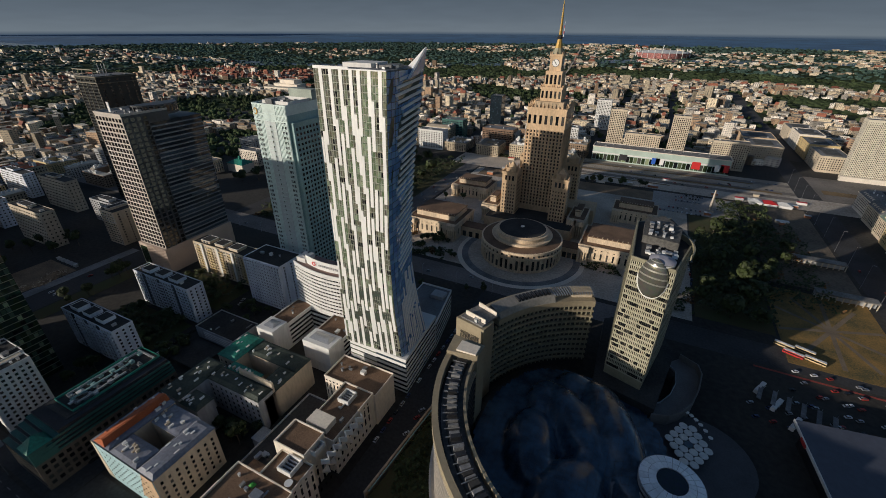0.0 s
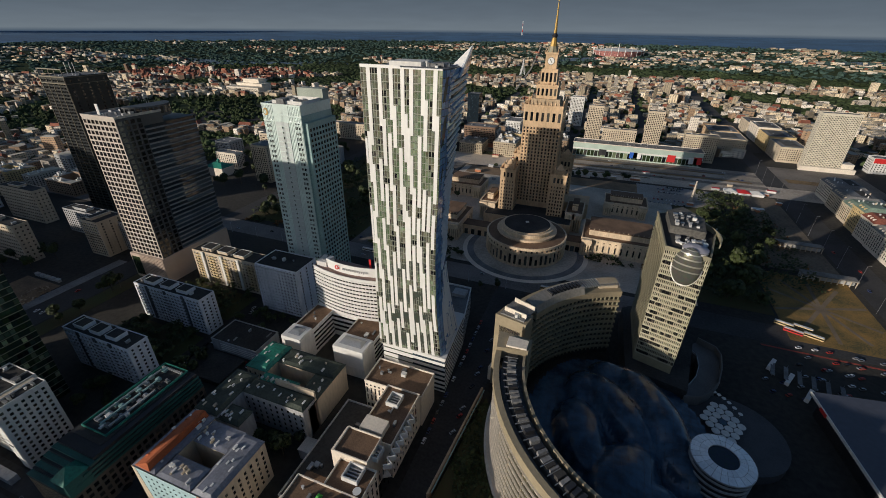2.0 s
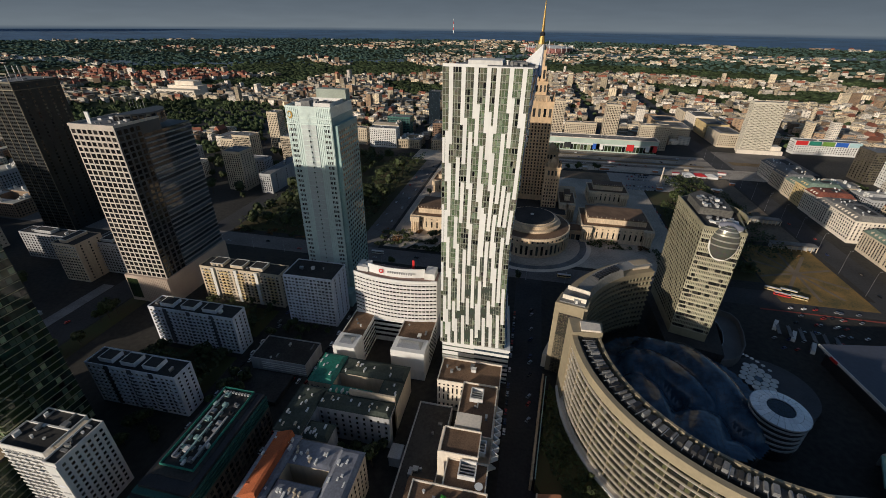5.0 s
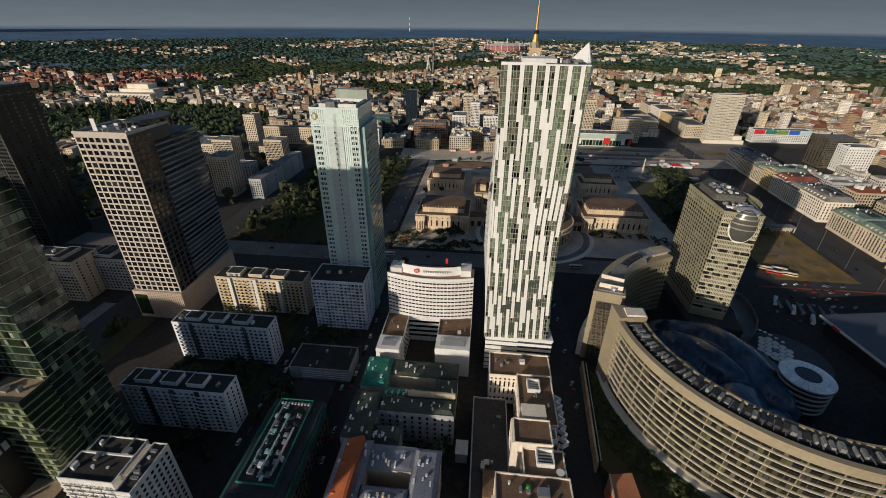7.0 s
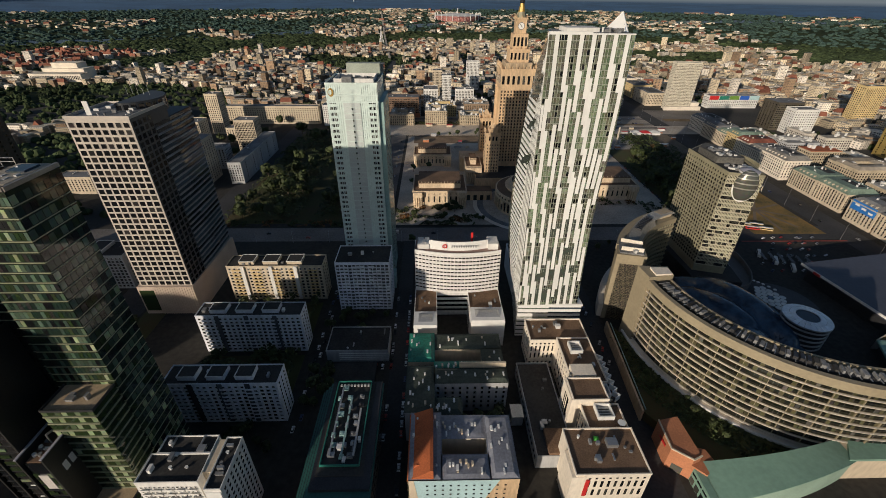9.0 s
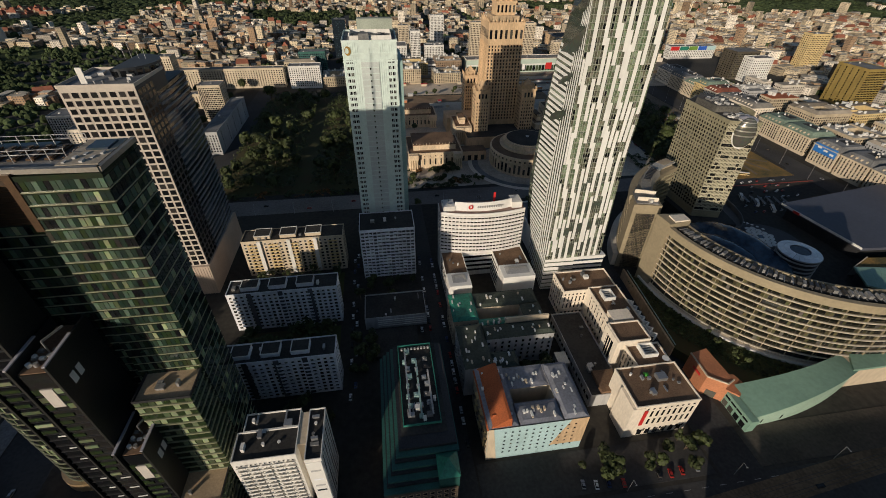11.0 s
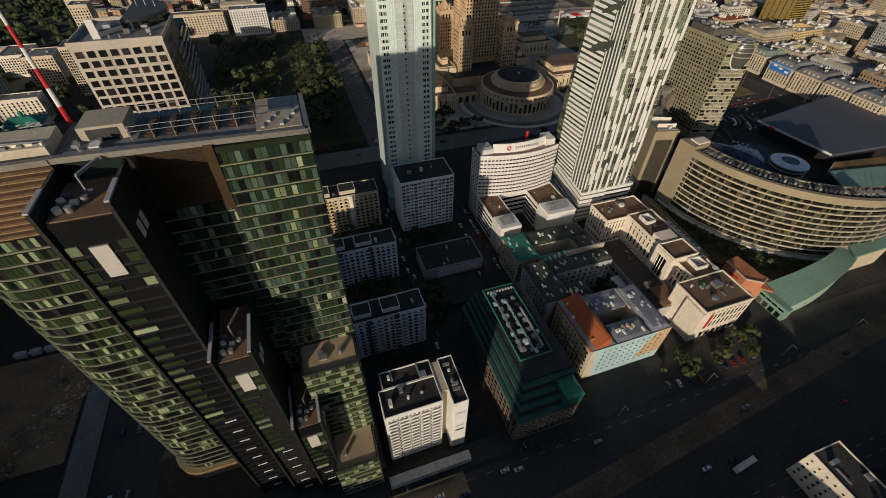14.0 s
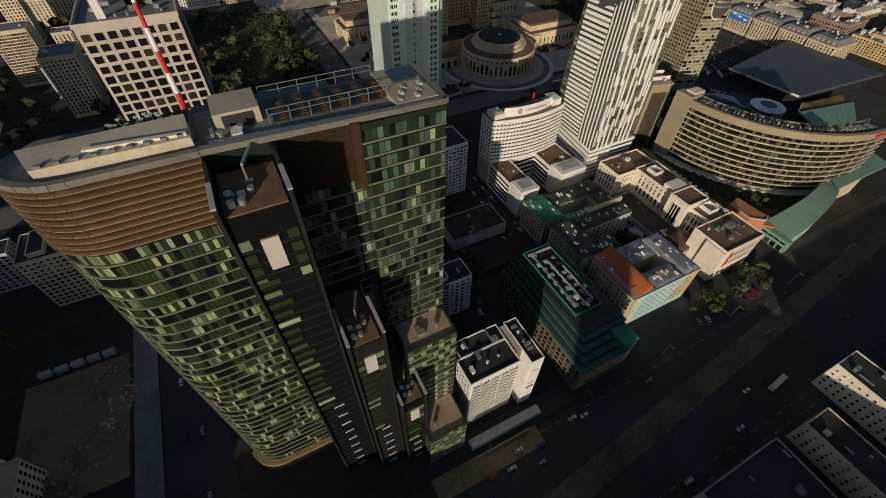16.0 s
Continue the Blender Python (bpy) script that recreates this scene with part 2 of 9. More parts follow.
def part(name, geo, mats, parent, label="", kind=""):
    ob = new(name, geo.mesh(name, mats) if isinstance(geo, Geo) else geo)
    hang(ob, parent)
    if label or kind:
        tagged(ob, label, kind=kind)
    return ob


def structure(name, geo, mats, label, category):
    return tagged(new(name, geo.mesh(name, mats)), label, category, kind="structure")


WINDOWS = {}


def window_mesh(w, h, frame_mat, pane_mat, fw=0.14, deep=0.16):
    """A pane set back in a frame; local y points into the wall."""
    key = (round(w, 2), round(h, 2), frame_mat.name, pane_mat.name)
    if key not in WINDOWS:
        g = Geo()
        a, b = w / 2, h / 2
        c, e = a - fw, b - fw
        g.v = [(-a, 0, -b), (a, 0, -b), (a, 0, b), (-a, 0, b), (-a, -deep, -b), (a, -deep, -b), (a, -deep, b), (-a, -deep, b),
               (-c, -deep, -e), (c, -deep, -e), (c, -deep, e), (-c, -deep, e), (-c, -0.05, -e), (c, -0.05, -e), (c, -0.05, e), (-c, -0.05, e)]
        for o in (0, 4, 8):
            for i in range(4):
                j = (i + 1) % 4
                g.f.append((o + i, o + j, o + 4 + j, o + 4 + i))
                g.m.append(0)
        g.f.append((12, 13, 14, 15))
        g.m.append(1)
        WINDOWS[key] = g.mesh("window", [frame_mat, pane_mat])
    return WINDOWS[key]


QUOTA = {}


def windows(parent, p, q, z0, z1, cols, rows, w, h, frame_mat, pane_mat, name="window", quota=40, skip=None, rest=True):
    """A grid of windows on the wall from p to q (front to the right of p to q); the first ones singly, the rest joined."""
    me = window_mesh(w, h, frame_mat, pane_mat)
    d = Vector((q[0] - p[0], q[1] - p[1]))
    ln = d.length
    d.normalize()
    n = Vector((d.y, -d.x))
    ang = math.atan2(d.y, d.x)
    g = Geo()
    used = QUOTA.setdefault(parent.name, [0])
    made = 0
    for r in range(rows - 1, -1, -1):
        z = z0 + (z1 - z0) * (r + 0.5) / rows
        for c in range(cols):
            if skip and skip(c, r):
                continue
            o = Vector(p[:2]) + d * (ln * (c + 0.5) / cols)
            if made < quota and used[0] < 32:
                ob = new(name, me)
                ob.location, ob.rotation_euler = (o.x, o.y, z), (0, 0, ang)
                hang(ob, parent)
                made += 1
                used[0] += 1
            elif rest:
                a, b = o - d * (w / 2), o + d * (w / 2)
                e = n * 0.06
                a, b = a + e, b + e
                g.quad((*a, z - h / 2), (*b, z - h / 2), (*b, z + h / 2), (*a, z + h / 2), 1)
    if g.v:
        part("glazing", g, [frame_mat, pane_mat], parent, kind="stuff")


def roof_clutter(parent, x0, x1, y0, y1, z, n, seed, mats=None):
    """Vents, boxes and ducts on a flat roof, each one a part."""
    rnd = random.Random(seed)
    for i in range(max(3, int(n * 0.75))):
        w, l, h = rnd.uniform(0.8, 3.2), rnd.uniform(0.8, 3.5), rnd.uniform(0.6, 2.2)
        x, y = rnd.uniform(x0 + 1, max(x0 + 1.1, x1 - w - 1)), rnd.uniform(y0 + 1, max(y0 + 1.1, y1 - l - 1))
        g = Geo()
        k = rnd.random()
        if k < 0.6:
            g.box(x, x + w, y, y + l, z, z + h).box(x - 0.1, x + w + 0.1, y - 0.1, y + l + 0.1, z + h, z + h + 0.12)
            nm = "vent_box"
        elif k < 0.8:
            g.cyl(x, y, 0.5, z, z + h * 0.8, 10).cyl(x, y, 0.7, z + h * 0.8, z + h, 10)
            nm = "exhaust_pipe"
        else:
            g.box(x, x + 0.7, y, y + l * 2, z + 0.3, z + 0.9)
            for t in (0, l, 2 * l - 0.3):
                g.box(x + 0.2, x + 0.5, y + t, y + t + 0.2, z, z + 0.3)
            nm = "duct"
        part(nm, g, rnd.choice(mats or [METAL, WHITEWALL, GREYROOF, METAL]), parent)


def parapet(x0, x1, y0, y1, z0, z1, t=0.4):
    return Geo().box(x0, x1, y0, y0 + t, z0, z1).box(x0, x1, y1 - t, y1, z0, z1).box(x0, x0 + t, y0 + t, y1 - t, z0, z1).box(x1 - t, x1, y0 + t, y1 - t, z0, z1)


def block(name, x0, x1, y0, y1, h, wall, roof, label, category, group="", z0=0.0, par=0.9, clutter=8, seed=1, cap=None):
    """A flat-roofed house body with a roof deck and parapet."""
    t = thing(name, (x0 + x1) / 2, (y0 + y1) / 2, label, category, group, z=z0)
    part("wall", Geo().box(x0, x1, y0, y1, z0, h), wall, t)
    part("roof", Geo().box(x0 + 0.4, x1 - 0.4, y0 + 0.4, y1 - 0.4, h, h + 0.15), roof, t)
    if par:
        part("parapet", parapet(x0 - 0.1, x1 + 0.1, y0 - 0.1, y1 + 0.1, h, h + par), cap or wall, t)
    if clutter:
        roof_clutter(t, x0 + 1, x1 - 1, y0 + 1, y1 - 1, h + 0.15, clutter, seed)
    return t


# ---- ground ----
CX, CY, RIM, FLAT = -120.0, 60.0, 4640.0, 2300.0


def ground_z(x, y):
    r = math.hypot(x - CX, y - CY)
    s = max(0.0, (r - FLAT) / (RIM - FLAT))
    return 128.0 * (1.6 * s - 0.6 * s * s)


def ground_sheet():
    g = Geo()
    rings = [0, 150, 300, 500, 800, 1200, 1700, 2300, 2500, 2700, 2900, 3100, 3300, 3500, 3700, 3900, 4100, 4300, 4500, 4640]
    n = 96
    for r in rings:
        for i in range(n):
            a = math.tau * i / n
            x, y = CX + r * math.cos(a), CY + r * math.sin(a)
            g.v.append((x, y, ground_z(x, y) - 0.02))
    for k in range(len(rings) - 1):
        for i in range(n):
            j = (i + 1) % n
            g.f.append((k * n + i, (k + 1) * n + i, (k + 1) * n + j, k * n + j))
            # beyond 3500 the air's blue haze is painted onto the ground
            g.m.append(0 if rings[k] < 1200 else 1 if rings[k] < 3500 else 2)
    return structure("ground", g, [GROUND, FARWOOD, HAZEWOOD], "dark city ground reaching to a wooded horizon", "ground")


ground_sheet()
# ---- sky beyond the horizon ----
def sky_ring():
    """Hazy air over the far horizon: an added glowing ring behind the last woods, haze painted by height."""
    m = bpy.data.materials.new("hazy_sky")
    m.use_nodes = True
    N, L = m.node_tree.nodes, m.node_tree.links
    N.remove(N["Principled BSDF"])
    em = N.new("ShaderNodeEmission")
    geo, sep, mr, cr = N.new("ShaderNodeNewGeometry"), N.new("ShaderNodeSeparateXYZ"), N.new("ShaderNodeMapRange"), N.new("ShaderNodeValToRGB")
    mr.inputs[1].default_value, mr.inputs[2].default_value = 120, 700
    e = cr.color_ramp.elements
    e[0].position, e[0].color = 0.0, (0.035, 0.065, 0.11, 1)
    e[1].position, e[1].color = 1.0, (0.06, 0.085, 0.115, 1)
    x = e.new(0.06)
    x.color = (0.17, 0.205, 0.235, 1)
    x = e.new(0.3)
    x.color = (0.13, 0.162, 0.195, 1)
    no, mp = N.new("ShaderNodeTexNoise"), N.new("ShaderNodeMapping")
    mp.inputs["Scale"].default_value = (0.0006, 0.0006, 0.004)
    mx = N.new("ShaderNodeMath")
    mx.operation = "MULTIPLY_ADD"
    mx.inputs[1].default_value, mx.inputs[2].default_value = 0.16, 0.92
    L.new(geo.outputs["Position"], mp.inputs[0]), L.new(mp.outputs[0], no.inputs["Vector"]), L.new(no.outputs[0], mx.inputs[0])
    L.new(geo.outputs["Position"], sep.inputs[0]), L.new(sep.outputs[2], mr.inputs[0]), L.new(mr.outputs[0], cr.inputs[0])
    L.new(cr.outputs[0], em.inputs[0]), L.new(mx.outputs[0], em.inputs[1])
    L.new(em.outputs[0], N["Material Output"].inputs[0])
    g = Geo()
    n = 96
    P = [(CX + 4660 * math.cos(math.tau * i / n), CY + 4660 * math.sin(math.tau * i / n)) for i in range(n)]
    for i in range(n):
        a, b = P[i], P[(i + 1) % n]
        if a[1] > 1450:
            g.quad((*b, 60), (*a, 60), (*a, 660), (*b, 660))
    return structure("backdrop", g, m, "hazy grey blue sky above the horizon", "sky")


sky_ring()


# ---- roads and open ground ----
def flat(name, x0, x1, y0, y1, z, m, label, cat):
    return structure(name, Geo().box(x0, x1, y0, y1, -0.3, z), m, label, cat)


flat("road", -900, 330, -36, 22, 0.03, ASPHALT, "wide dark asphalt avenue with tram tracks", "road")
flat("road", -228, -217, 22, 290, 0.034, ASPHALT, "narrow asphalt street lined with parked cars", "road")
flat("road", -102, -80, 22, 290, 0.034, ASPHALT, "asphalt street running past a beige hotel", "road")
flat("road", 40, 200, 290, 316, 0.038, ASPHALT, "dark asphalt street beside a bus station", "road")
flat("road", -900, 40, 290, 316, 0.038, mat("worn_grey_asphalt", (0.2, 0.18, 0.165), 0.9, var=0.4, scale=0.12, fine=3), "wide asphalt street in front of the palace", "road")
flat("road", -441, -414, 22, 900, 0.03, ASPHALT, "broad asphalt street beside an office tower", "road")
flat("road", 196, 224, 22, 900, 0.03, ASPHALT, "broad asphalt avenue lined with lamp posts", "road")
# Worn asphalt, its colour lifted further to hold the distance's haze.
flat("road", -240, 330, 640, 690, 0.034, mat("worn_hazy_asphalt", (0.52, 0.45, 0.37), 0.9, var=0.4, scale=0.1, fine=2), "very wide asphalt street before a shopping arcade", "road")
flat("pavement", -240, 196, 690, 757, 0.036, mat("worn_light_paving", (0.42, 0.36, 0.29), 0.9, var=0.4, scale=0.1, fine=2), "worn pale paved side of a very wide street", "pavement")
VERGE = mat("dry_verge", (0.2, 0.13, 0.06), 0.95, var=0.5, scale=0.2, fine=3)
for x0, x1, y0, y1 in ((-230, 180, 694, 701), (-200, 150, 726, 731), (-140, 40, 664, 668), (-230, -150, 650, 655), (92, 124, 616, 634)):
    flat("verge", x0, x1, y0, y1, 0.12, VERGE, "dry brown grass strip between carriageways", "verge")
flat("pavement", 224, 345, 690, 806, 0.04, TARMAC, "worn paved crossing before a slab hotel", "pavement")
flat("verge", 232, 300, 722, 740, 0.12, VERGE, "dry brown grass strip beside a crossing", "verge")
for k in range(3):
    flat("road", -240, 196, 672 + 23 * k + 13 * (k == 2), 684 + 23 * k + 13 * (k == 2), 0.05, TARMAC, "grey carriageway across a very wide square", "road")
flat("pavement", 124, 192, 420, 636, 0.11, mat("brown_grey_square", (0.17, 0.135, 0.095), 0.95, var=0.5, scale=0.12, fine=2), "worn brown-grey square with stalls", "pavement")
flat("pavement", -240, 60, 322, 625, 0.12, PAVING, "pale paved square around the palace", "pavement")
flat("pavement", -338, -230, 24, 34, 0.14, ASPHALT, "pale pavement along an avenue", "pavement")
flat("pavement", -216, -104, 24, 44, 0.14, ASPHALT, "pale pavement along an avenue with trees", "pavement")
flat("pavement", -340, -286, 14, 23.6, 0.1, SOIL, "trampled bare soil beside an avenue", "pavement")
flat("pavement", -80, 60, 24, 44, 0.13, mat("dark_brown_paving", (0.075, 0.062, 0.05), 0.9, var=0.4, scale=0.2, fine=3), "dark brown paved forecourt beside an avenue", "pavement")
flat("pavement", -338, -318, 36, 56, 0.15, mat("brown_forecourt", (0.3, 0.22, 0.15), 0.9, var=0.3, scale=0.2, fine=3), "brown paved forecourt at the foot of a tower", "pavement")
flat("lawn", -412, -396, 96, 190, 0.1, GRASS, "dark green lawn beside a tower", "lawn")
flat("pavement", -500, -455, 84, 150, 0.1, SOIL, "bare brown building plot", "pavement")
flat("pavement", -453, -442, 40, 200, 0.12, GREYROOF, "grey pavement strip beside a street", "pavement")
flat("lawn", 118, 190, 300, 410, 0.12, DRYGRASS, "dry brown lawn crossed by worn paths", "lawn")
flat("lawn", 62, 116, 330, 620, 0.12, GRASS, "dark park lawn under trees", "lawn")
flat("lawn", -414, -244, 325, 640, 0.12, GRASS, "dark park lawn under trees", "lawn")
flat("lawn", -346, -284, 112, 144, 0.12, GRASS, "dark courtyard lawn between slab blocks", "lawn")
flat("lawn", -346, -284, 166, 198, 0.12, GRASS, "dark courtyard lawn between slab blocks", "lawn")
structure("tram_bed", Geo().slab((-640, -43), (60, 27), 5.5, 5.5, -0.2, 0.07), mat("tram_bed_setts", (0.15, 0.105, 0.065), 0.95, var=0.5, scale=0.3, fine=3), "brown gravel tram bed along an avenue", "tram bed")
for k in range(4):
    o = -3.6 + 1.45 * k + (1.4 if k > 1 else 0)
    structure("tram_rail", Geo().slab((-640, -43 + o), (60, 27 + o), 0.08, 0.08, 0, 0.12), DARKMETAL, "steel tram rail set in a gravel bed", "rail")
for k in range(3):
    g = Geo()
    for i in range(110):
        x = -700 + i * 9
        g.box(x, x + 3.5, (-31, -26, 19)[k], (-31, -26, 19)[k] + 0.16, 0.02, 0.05)
    tagged(new("lane_marking", g.mesh("lane_marking", GREYWALL)), "dashed white lane marking on dark asphalt", "lane marking", kind="stuff")
PATHSOIL = mat("worn_path_soil", (0.2, 0.15, 0.1), 0.95, var=0.3)
for k in range(5):
    a = radians(15 + 35 * k)
    g = Geo().slab((154 - 60 * math.cos(a) * 0.6, 355 - 60 * math.sin(a) * 0.8), (154 + 60 * math.cos(a) * 0.6, 355 + 60 * math.sin(a) * 0.8), 1.5, 1.5, 0.0, 0.14 + 0.004 * k)
    structure("path", g, PATHSOIL, "pale worn path across a dry lawn", "path")


# ---- white striped tower ----
def striped_tower():
    t = thing("residential_tower", -125, 185, "slender skyscraper of white strips and grey-green glass with a pointed sail", "skyscraper")
    BOT = 28.0
    Z = [28, 45, 60, 75, 95, 110, 130, 150, 170, 186]
    NW = [(-145.4, 158.8), (-145.5, 159), (-145.5, 159), (-145.5, 159.5), (-145.7, 160), (-145.7, 160), (-145.9, 160.4), (-145.9, 160.5), (-146, 161), (-146.2, 161.4)]
    SW = [(-105.7, 160.2), (-106.7, 159.5), (-107.6, 158.6), (-108.1, 158.4), (-108.4, 158.4), (-108.1, 158.6), (-107, 158.9), (-106.5, 159.2), (-106.2, 160), (-106, 161)]
    CH = [(x, 165) for x in (-104.3, -105.8, -107, -107.8, -108.1, -108, -107, -106, -104.9, -104.2)]
    SE = [(x, 190) for x in (-105.2, -109, -111.8, -113.9, -114, -113.3, -111.6, -109.2, -106, -104)]
    NE = [(-143, 206.5), (-146, 204), (-147.3, 202), (-148.5, 200), (-148.3, 198.4), (-148, 197), (-146.5, 196), (-145, 195), (-142, 194.5), (-139, 194)]

    def at(c, z):
        for i in range(9):
            if z <= Z[i + 1] + 1e-6:
                s = (z - Z[i]) / (Z[i + 1] - Z[i])
                return Vector(c[i]).lerp(Vector(c[i + 1]), s)
        return Vector(c[-1])

    body = Geo()
    for i in range(10):
        body.v += [(*c[i], Z[i]) for c in (NW, SW, CH, SE, NE)]
    for i in range(9):
        for k in range(5):
            j = (k + 1) % 5
            body.f.append((5 * i + k, 5 * i + j, 5 * i + 5 + j, 5 * i + 5 + k))
            body.m.append(0)
    body.f.append((45, 46, 47, 48, 49))
    body.m.append(0)
    part("shaft", body, ZGLASS, t, "grey-green glass shaft")
    rnd = random.Random(5)
    rows, halves = 50, 28
    fh = (186 - BOT) / rows

    # ribbons of white panels, each stepping sideways from length to length
    runs = []
    for k in range(7):
        base = (2, 6, 10, 14, 17, 21, 25)[k]
        c, r = base, rows
        while r > 0:
            lo = max(0, r - rnd.choice((6, 7, 8, 9, 11, 13)))
            runs.append((c, lo, min(rows, r)))
            r = lo + (rnd.choice((1, 2, 3)) if lo else 0)
            c = base + (rnd.choice((0, 1)) if c < base else -1 if c > base else rnd.choice((1, 1, -1)))
    r = 40
    while r > 4:
        runs.append((0, r - rnd.choice((4, 6, 7)), r))
        r -= rnd.choice((11, 13, 14))
    covered = set()
    for c, lo, hi in runs:
        for q in range(lo, hi):
            covered |= {(q, c)}

    def on(a, b, s, z):
        return at(a, z).lerp(at(b, z), s)

    def cell(g, a, b, s0, s1, z0, z1, out, m=0, rise=0.0):
        """A plate on the wall between corners a and b; rise: how far its far end stands higher."""
        lo0, lo1, hi0, hi1 = on(a, b, s0, z0), on(a, b, s1, z0 + rise), on(a, b, s0, z1), on(a, b, s1, z1 + rise)
        d = (lo1 - lo0).normalized()
        n = Vector((d.y, -d.x)) * out
        g.hexa([(*(lo0 + n), z0), (*(lo1 + n), z0 + rise), (*lo1, z0 + rise), (*lo0, z0), (*(hi0 + n), z1), (*(hi1 + n), z1 + rise), (*hi1, z1 + rise), (*hi0, z1)], m)

    def strip(a, b, s0, s1, lo, hi, out):
        g = Geo()
        zz = [lo, *[z for z in Z if lo + 0.5 < z < hi - 0.5], hi]
        for z in zz:
            p, q = on(a, b, s0, z), on(a, b, s1, z)
            d = (q - p).normalized()
            n = Vector((d.y, -d.x)) * out
            g.v += [(*(p + n), z), (*(q + n), z), (*q, z), (*p, z)]
        for i in range(len(zz) - 1):
            for k in range(4):
                j = (k + 1) % 4
                g.f.append((4 * i + k, 4 * i + j, 4 * i + 4 + j, 4 * i + 4 + k))
        e = 4 * (len(zz) - 1)
        g.f += [(3, 2, 1, 0), (e, e + 1, e + 2, e + 3)]
        g.m = [0] * len(g.f)
        part("white_strip", g, WHITE, t)

    for c, lo, hi in runs:
        wd = 0.9 if c == 0 else 1.42
        strip(NW, SW, (c + 0.06) / halves, (c + wd) / halves, BOT + fh * lo, BOT + fh * hi + 0.01 * c, 0.22)
    frame_pale = mat("pale_grey_frame", (0.34, 0.35, 0.29), 0.4, var=0.1)
    # Green panes stand for the sky mirrored in the front.
    pane_green = glass("green_sky_reflection", (0.14, 0.19, 0.11), (0.36, 0.43, 0.3), 0.5, 0.08)
    pane_brown = glass("brown_dusk_glass", (0.13, 0.135, 0.095), (0.3, 0.31, 0.23), 0.4, 0.08)
    kinds = [frame_pale, DARKGLASS, pane_green, pane_brown]
    made = 0
    rest = Geo()
    for r in range(rows - 1, -1, -1):
        z0, z1 = BOT + fh * r, BOT + fh * (r + 1)
        for c in range(halves):
            if (r, c) in covered:
                continue
            g = Geo() if made < 150 else rest
            # noise patches paint the sky's reflection across the panes
            patch = noise.noise(Vector((c * 0.13, r * 0.16, 4.0))) + 0.35 * noise.noise(Vector((c * 0.5, r * 0.45, 9.0)))
            gm = 2 if patch > 0.1 + rnd.uniform(-0.1, 0.1) else 1 if rnd.random() < 0.3 else 3
            cell(g, NW, SW, (c + 0.12) / halves, (c + 0.9) / halves, z0 + 0.8, z1 - 0.12, 0.06, gm)
            cell(g, NW, SW, c / halves, (c + 1) / halves, z0 + 0.45, z0 + 0.66, 0.1, 0)
            cell(g, NW, SW, c / halves, (c + 1) / halves, z0, z0 + 0.45, 0.06, 2 if gm == 2 else 3)
            cell(g, NW, SW, (c - 0.06) / halves, (c + 0.08) / halves, z0, z1, 0.12, 0)
            made += 1
            if made <= 150:
                part("window", g, kinds, t)
    part("glazing", rest, kinds, t, kind="stuff")
    # narrow chamfer of deep blue glass, then the bowed side with its slanting balconies
    blue = Geo()
    for r in range(rows):
        z0 = BOT + fh * r
        for c in range(2):
            cell(blue, SW, CH, (c + 0.06) / 2, (c + 0.94) / 2, z0 + 0.2, z0 + fh - 0.1, 0.1)
        for c in range(9):
            cell(blue, CH, SE, (c + 0.05) / 9, (c + 0.95) / 9, z0 + 0.25, z0 + fh - 0.15, 0.1)
        if z0 > 84:
            g = Geo()
            s0 = 0.1 + 0.12 * math.sin(r * 0.9) + 0.08 * rnd.random()
            for k in range(5):
                a, b = s0 + (0.99 - s0) * k / 5, s0 + (0.99 - s0) * (k + 1) / 5
                cell(g, CH, SE, a, b, z0 + 0.5 * k - 1.2, z0 + 0.5 * k + 0.1, 0.7, 0, 0.5)
            part("balcony_band", g, WHITE, t)
    part("blue_glazing", blue, ZBLUE, t, "blue glazed side", kind="stuff")
    for c in range(11):
        hi = 84 - rnd.uniform(0, 26)
        for k in range(2):
            lo = hi - rnd.uniform(22, 34) if k == 0 else BOT + 0.6
            if hi - lo > 3:
                s0 = (c + 0.25 + 0.25 * k) / 11.5
                strip(CH, SE, s0, s0 + 0.045, max(BOT + 0.6, lo), hi, 0.5)
            hi = lo - rnd.uniform(1, 4)
    for r in range(41):
        z0 = BOT + fh * r
        g = Geo()
        cell(g, NE, NW, 0.02 + 0.004 * (40 - r), 0.64, z0, z0 + 1.75, 0.3)
        cell(g, NE, NW, 0.02, 0.62, z0 + 1.35, z0 + fh, 0.1, 1)
        part("balcony", g, [WHITE, ZGLASS], t, "white balcony band with grey windows")
    for k in range(5):
        strip(NE, NW, 0.66 + 0.07 * k, 0.685 + 0.07 * k, BOT, 186, 0.25)
    pod = part("podium", Geo().prism([(-144.4, 160.4), (-102.6, 159.6), (-106, 205), (-139, 205)], 0, 27), WHITE, t)
    wing = part("podium_wing", Geo().prism([(-139, 205.7), (-106, 205.7), (-113.5, 247), (-139, 247)], 0, 21), WHITE, t)
    part("wing_roof", Geo().prism([(-138, 206.5), (-107, 206.5), (-114, 246), (-138, 246)], 21, 21.3), GREYROOF, wing)
    part("wing_rim", Geo().slab((-106, 205.7), (-113.5, 247), 0.2, 0.6, 21, 22.2).slab((-113.5, 247), (-139, 247), 0.2, 0.6, 21, 22.2), WHITE, wing)
    part("roof_machine", Geo().box(-124, -114, 232, 240, 21.3, 24), GREYWALL, wing)
    for k in range(5):
        z = 1.6 + 4.0 * k
        part("window_strip", Geo().slab((-106, 205.7), (-113.5, 247), 0.08, 0, z, z + 1.9), BLUEGLASS, wing)
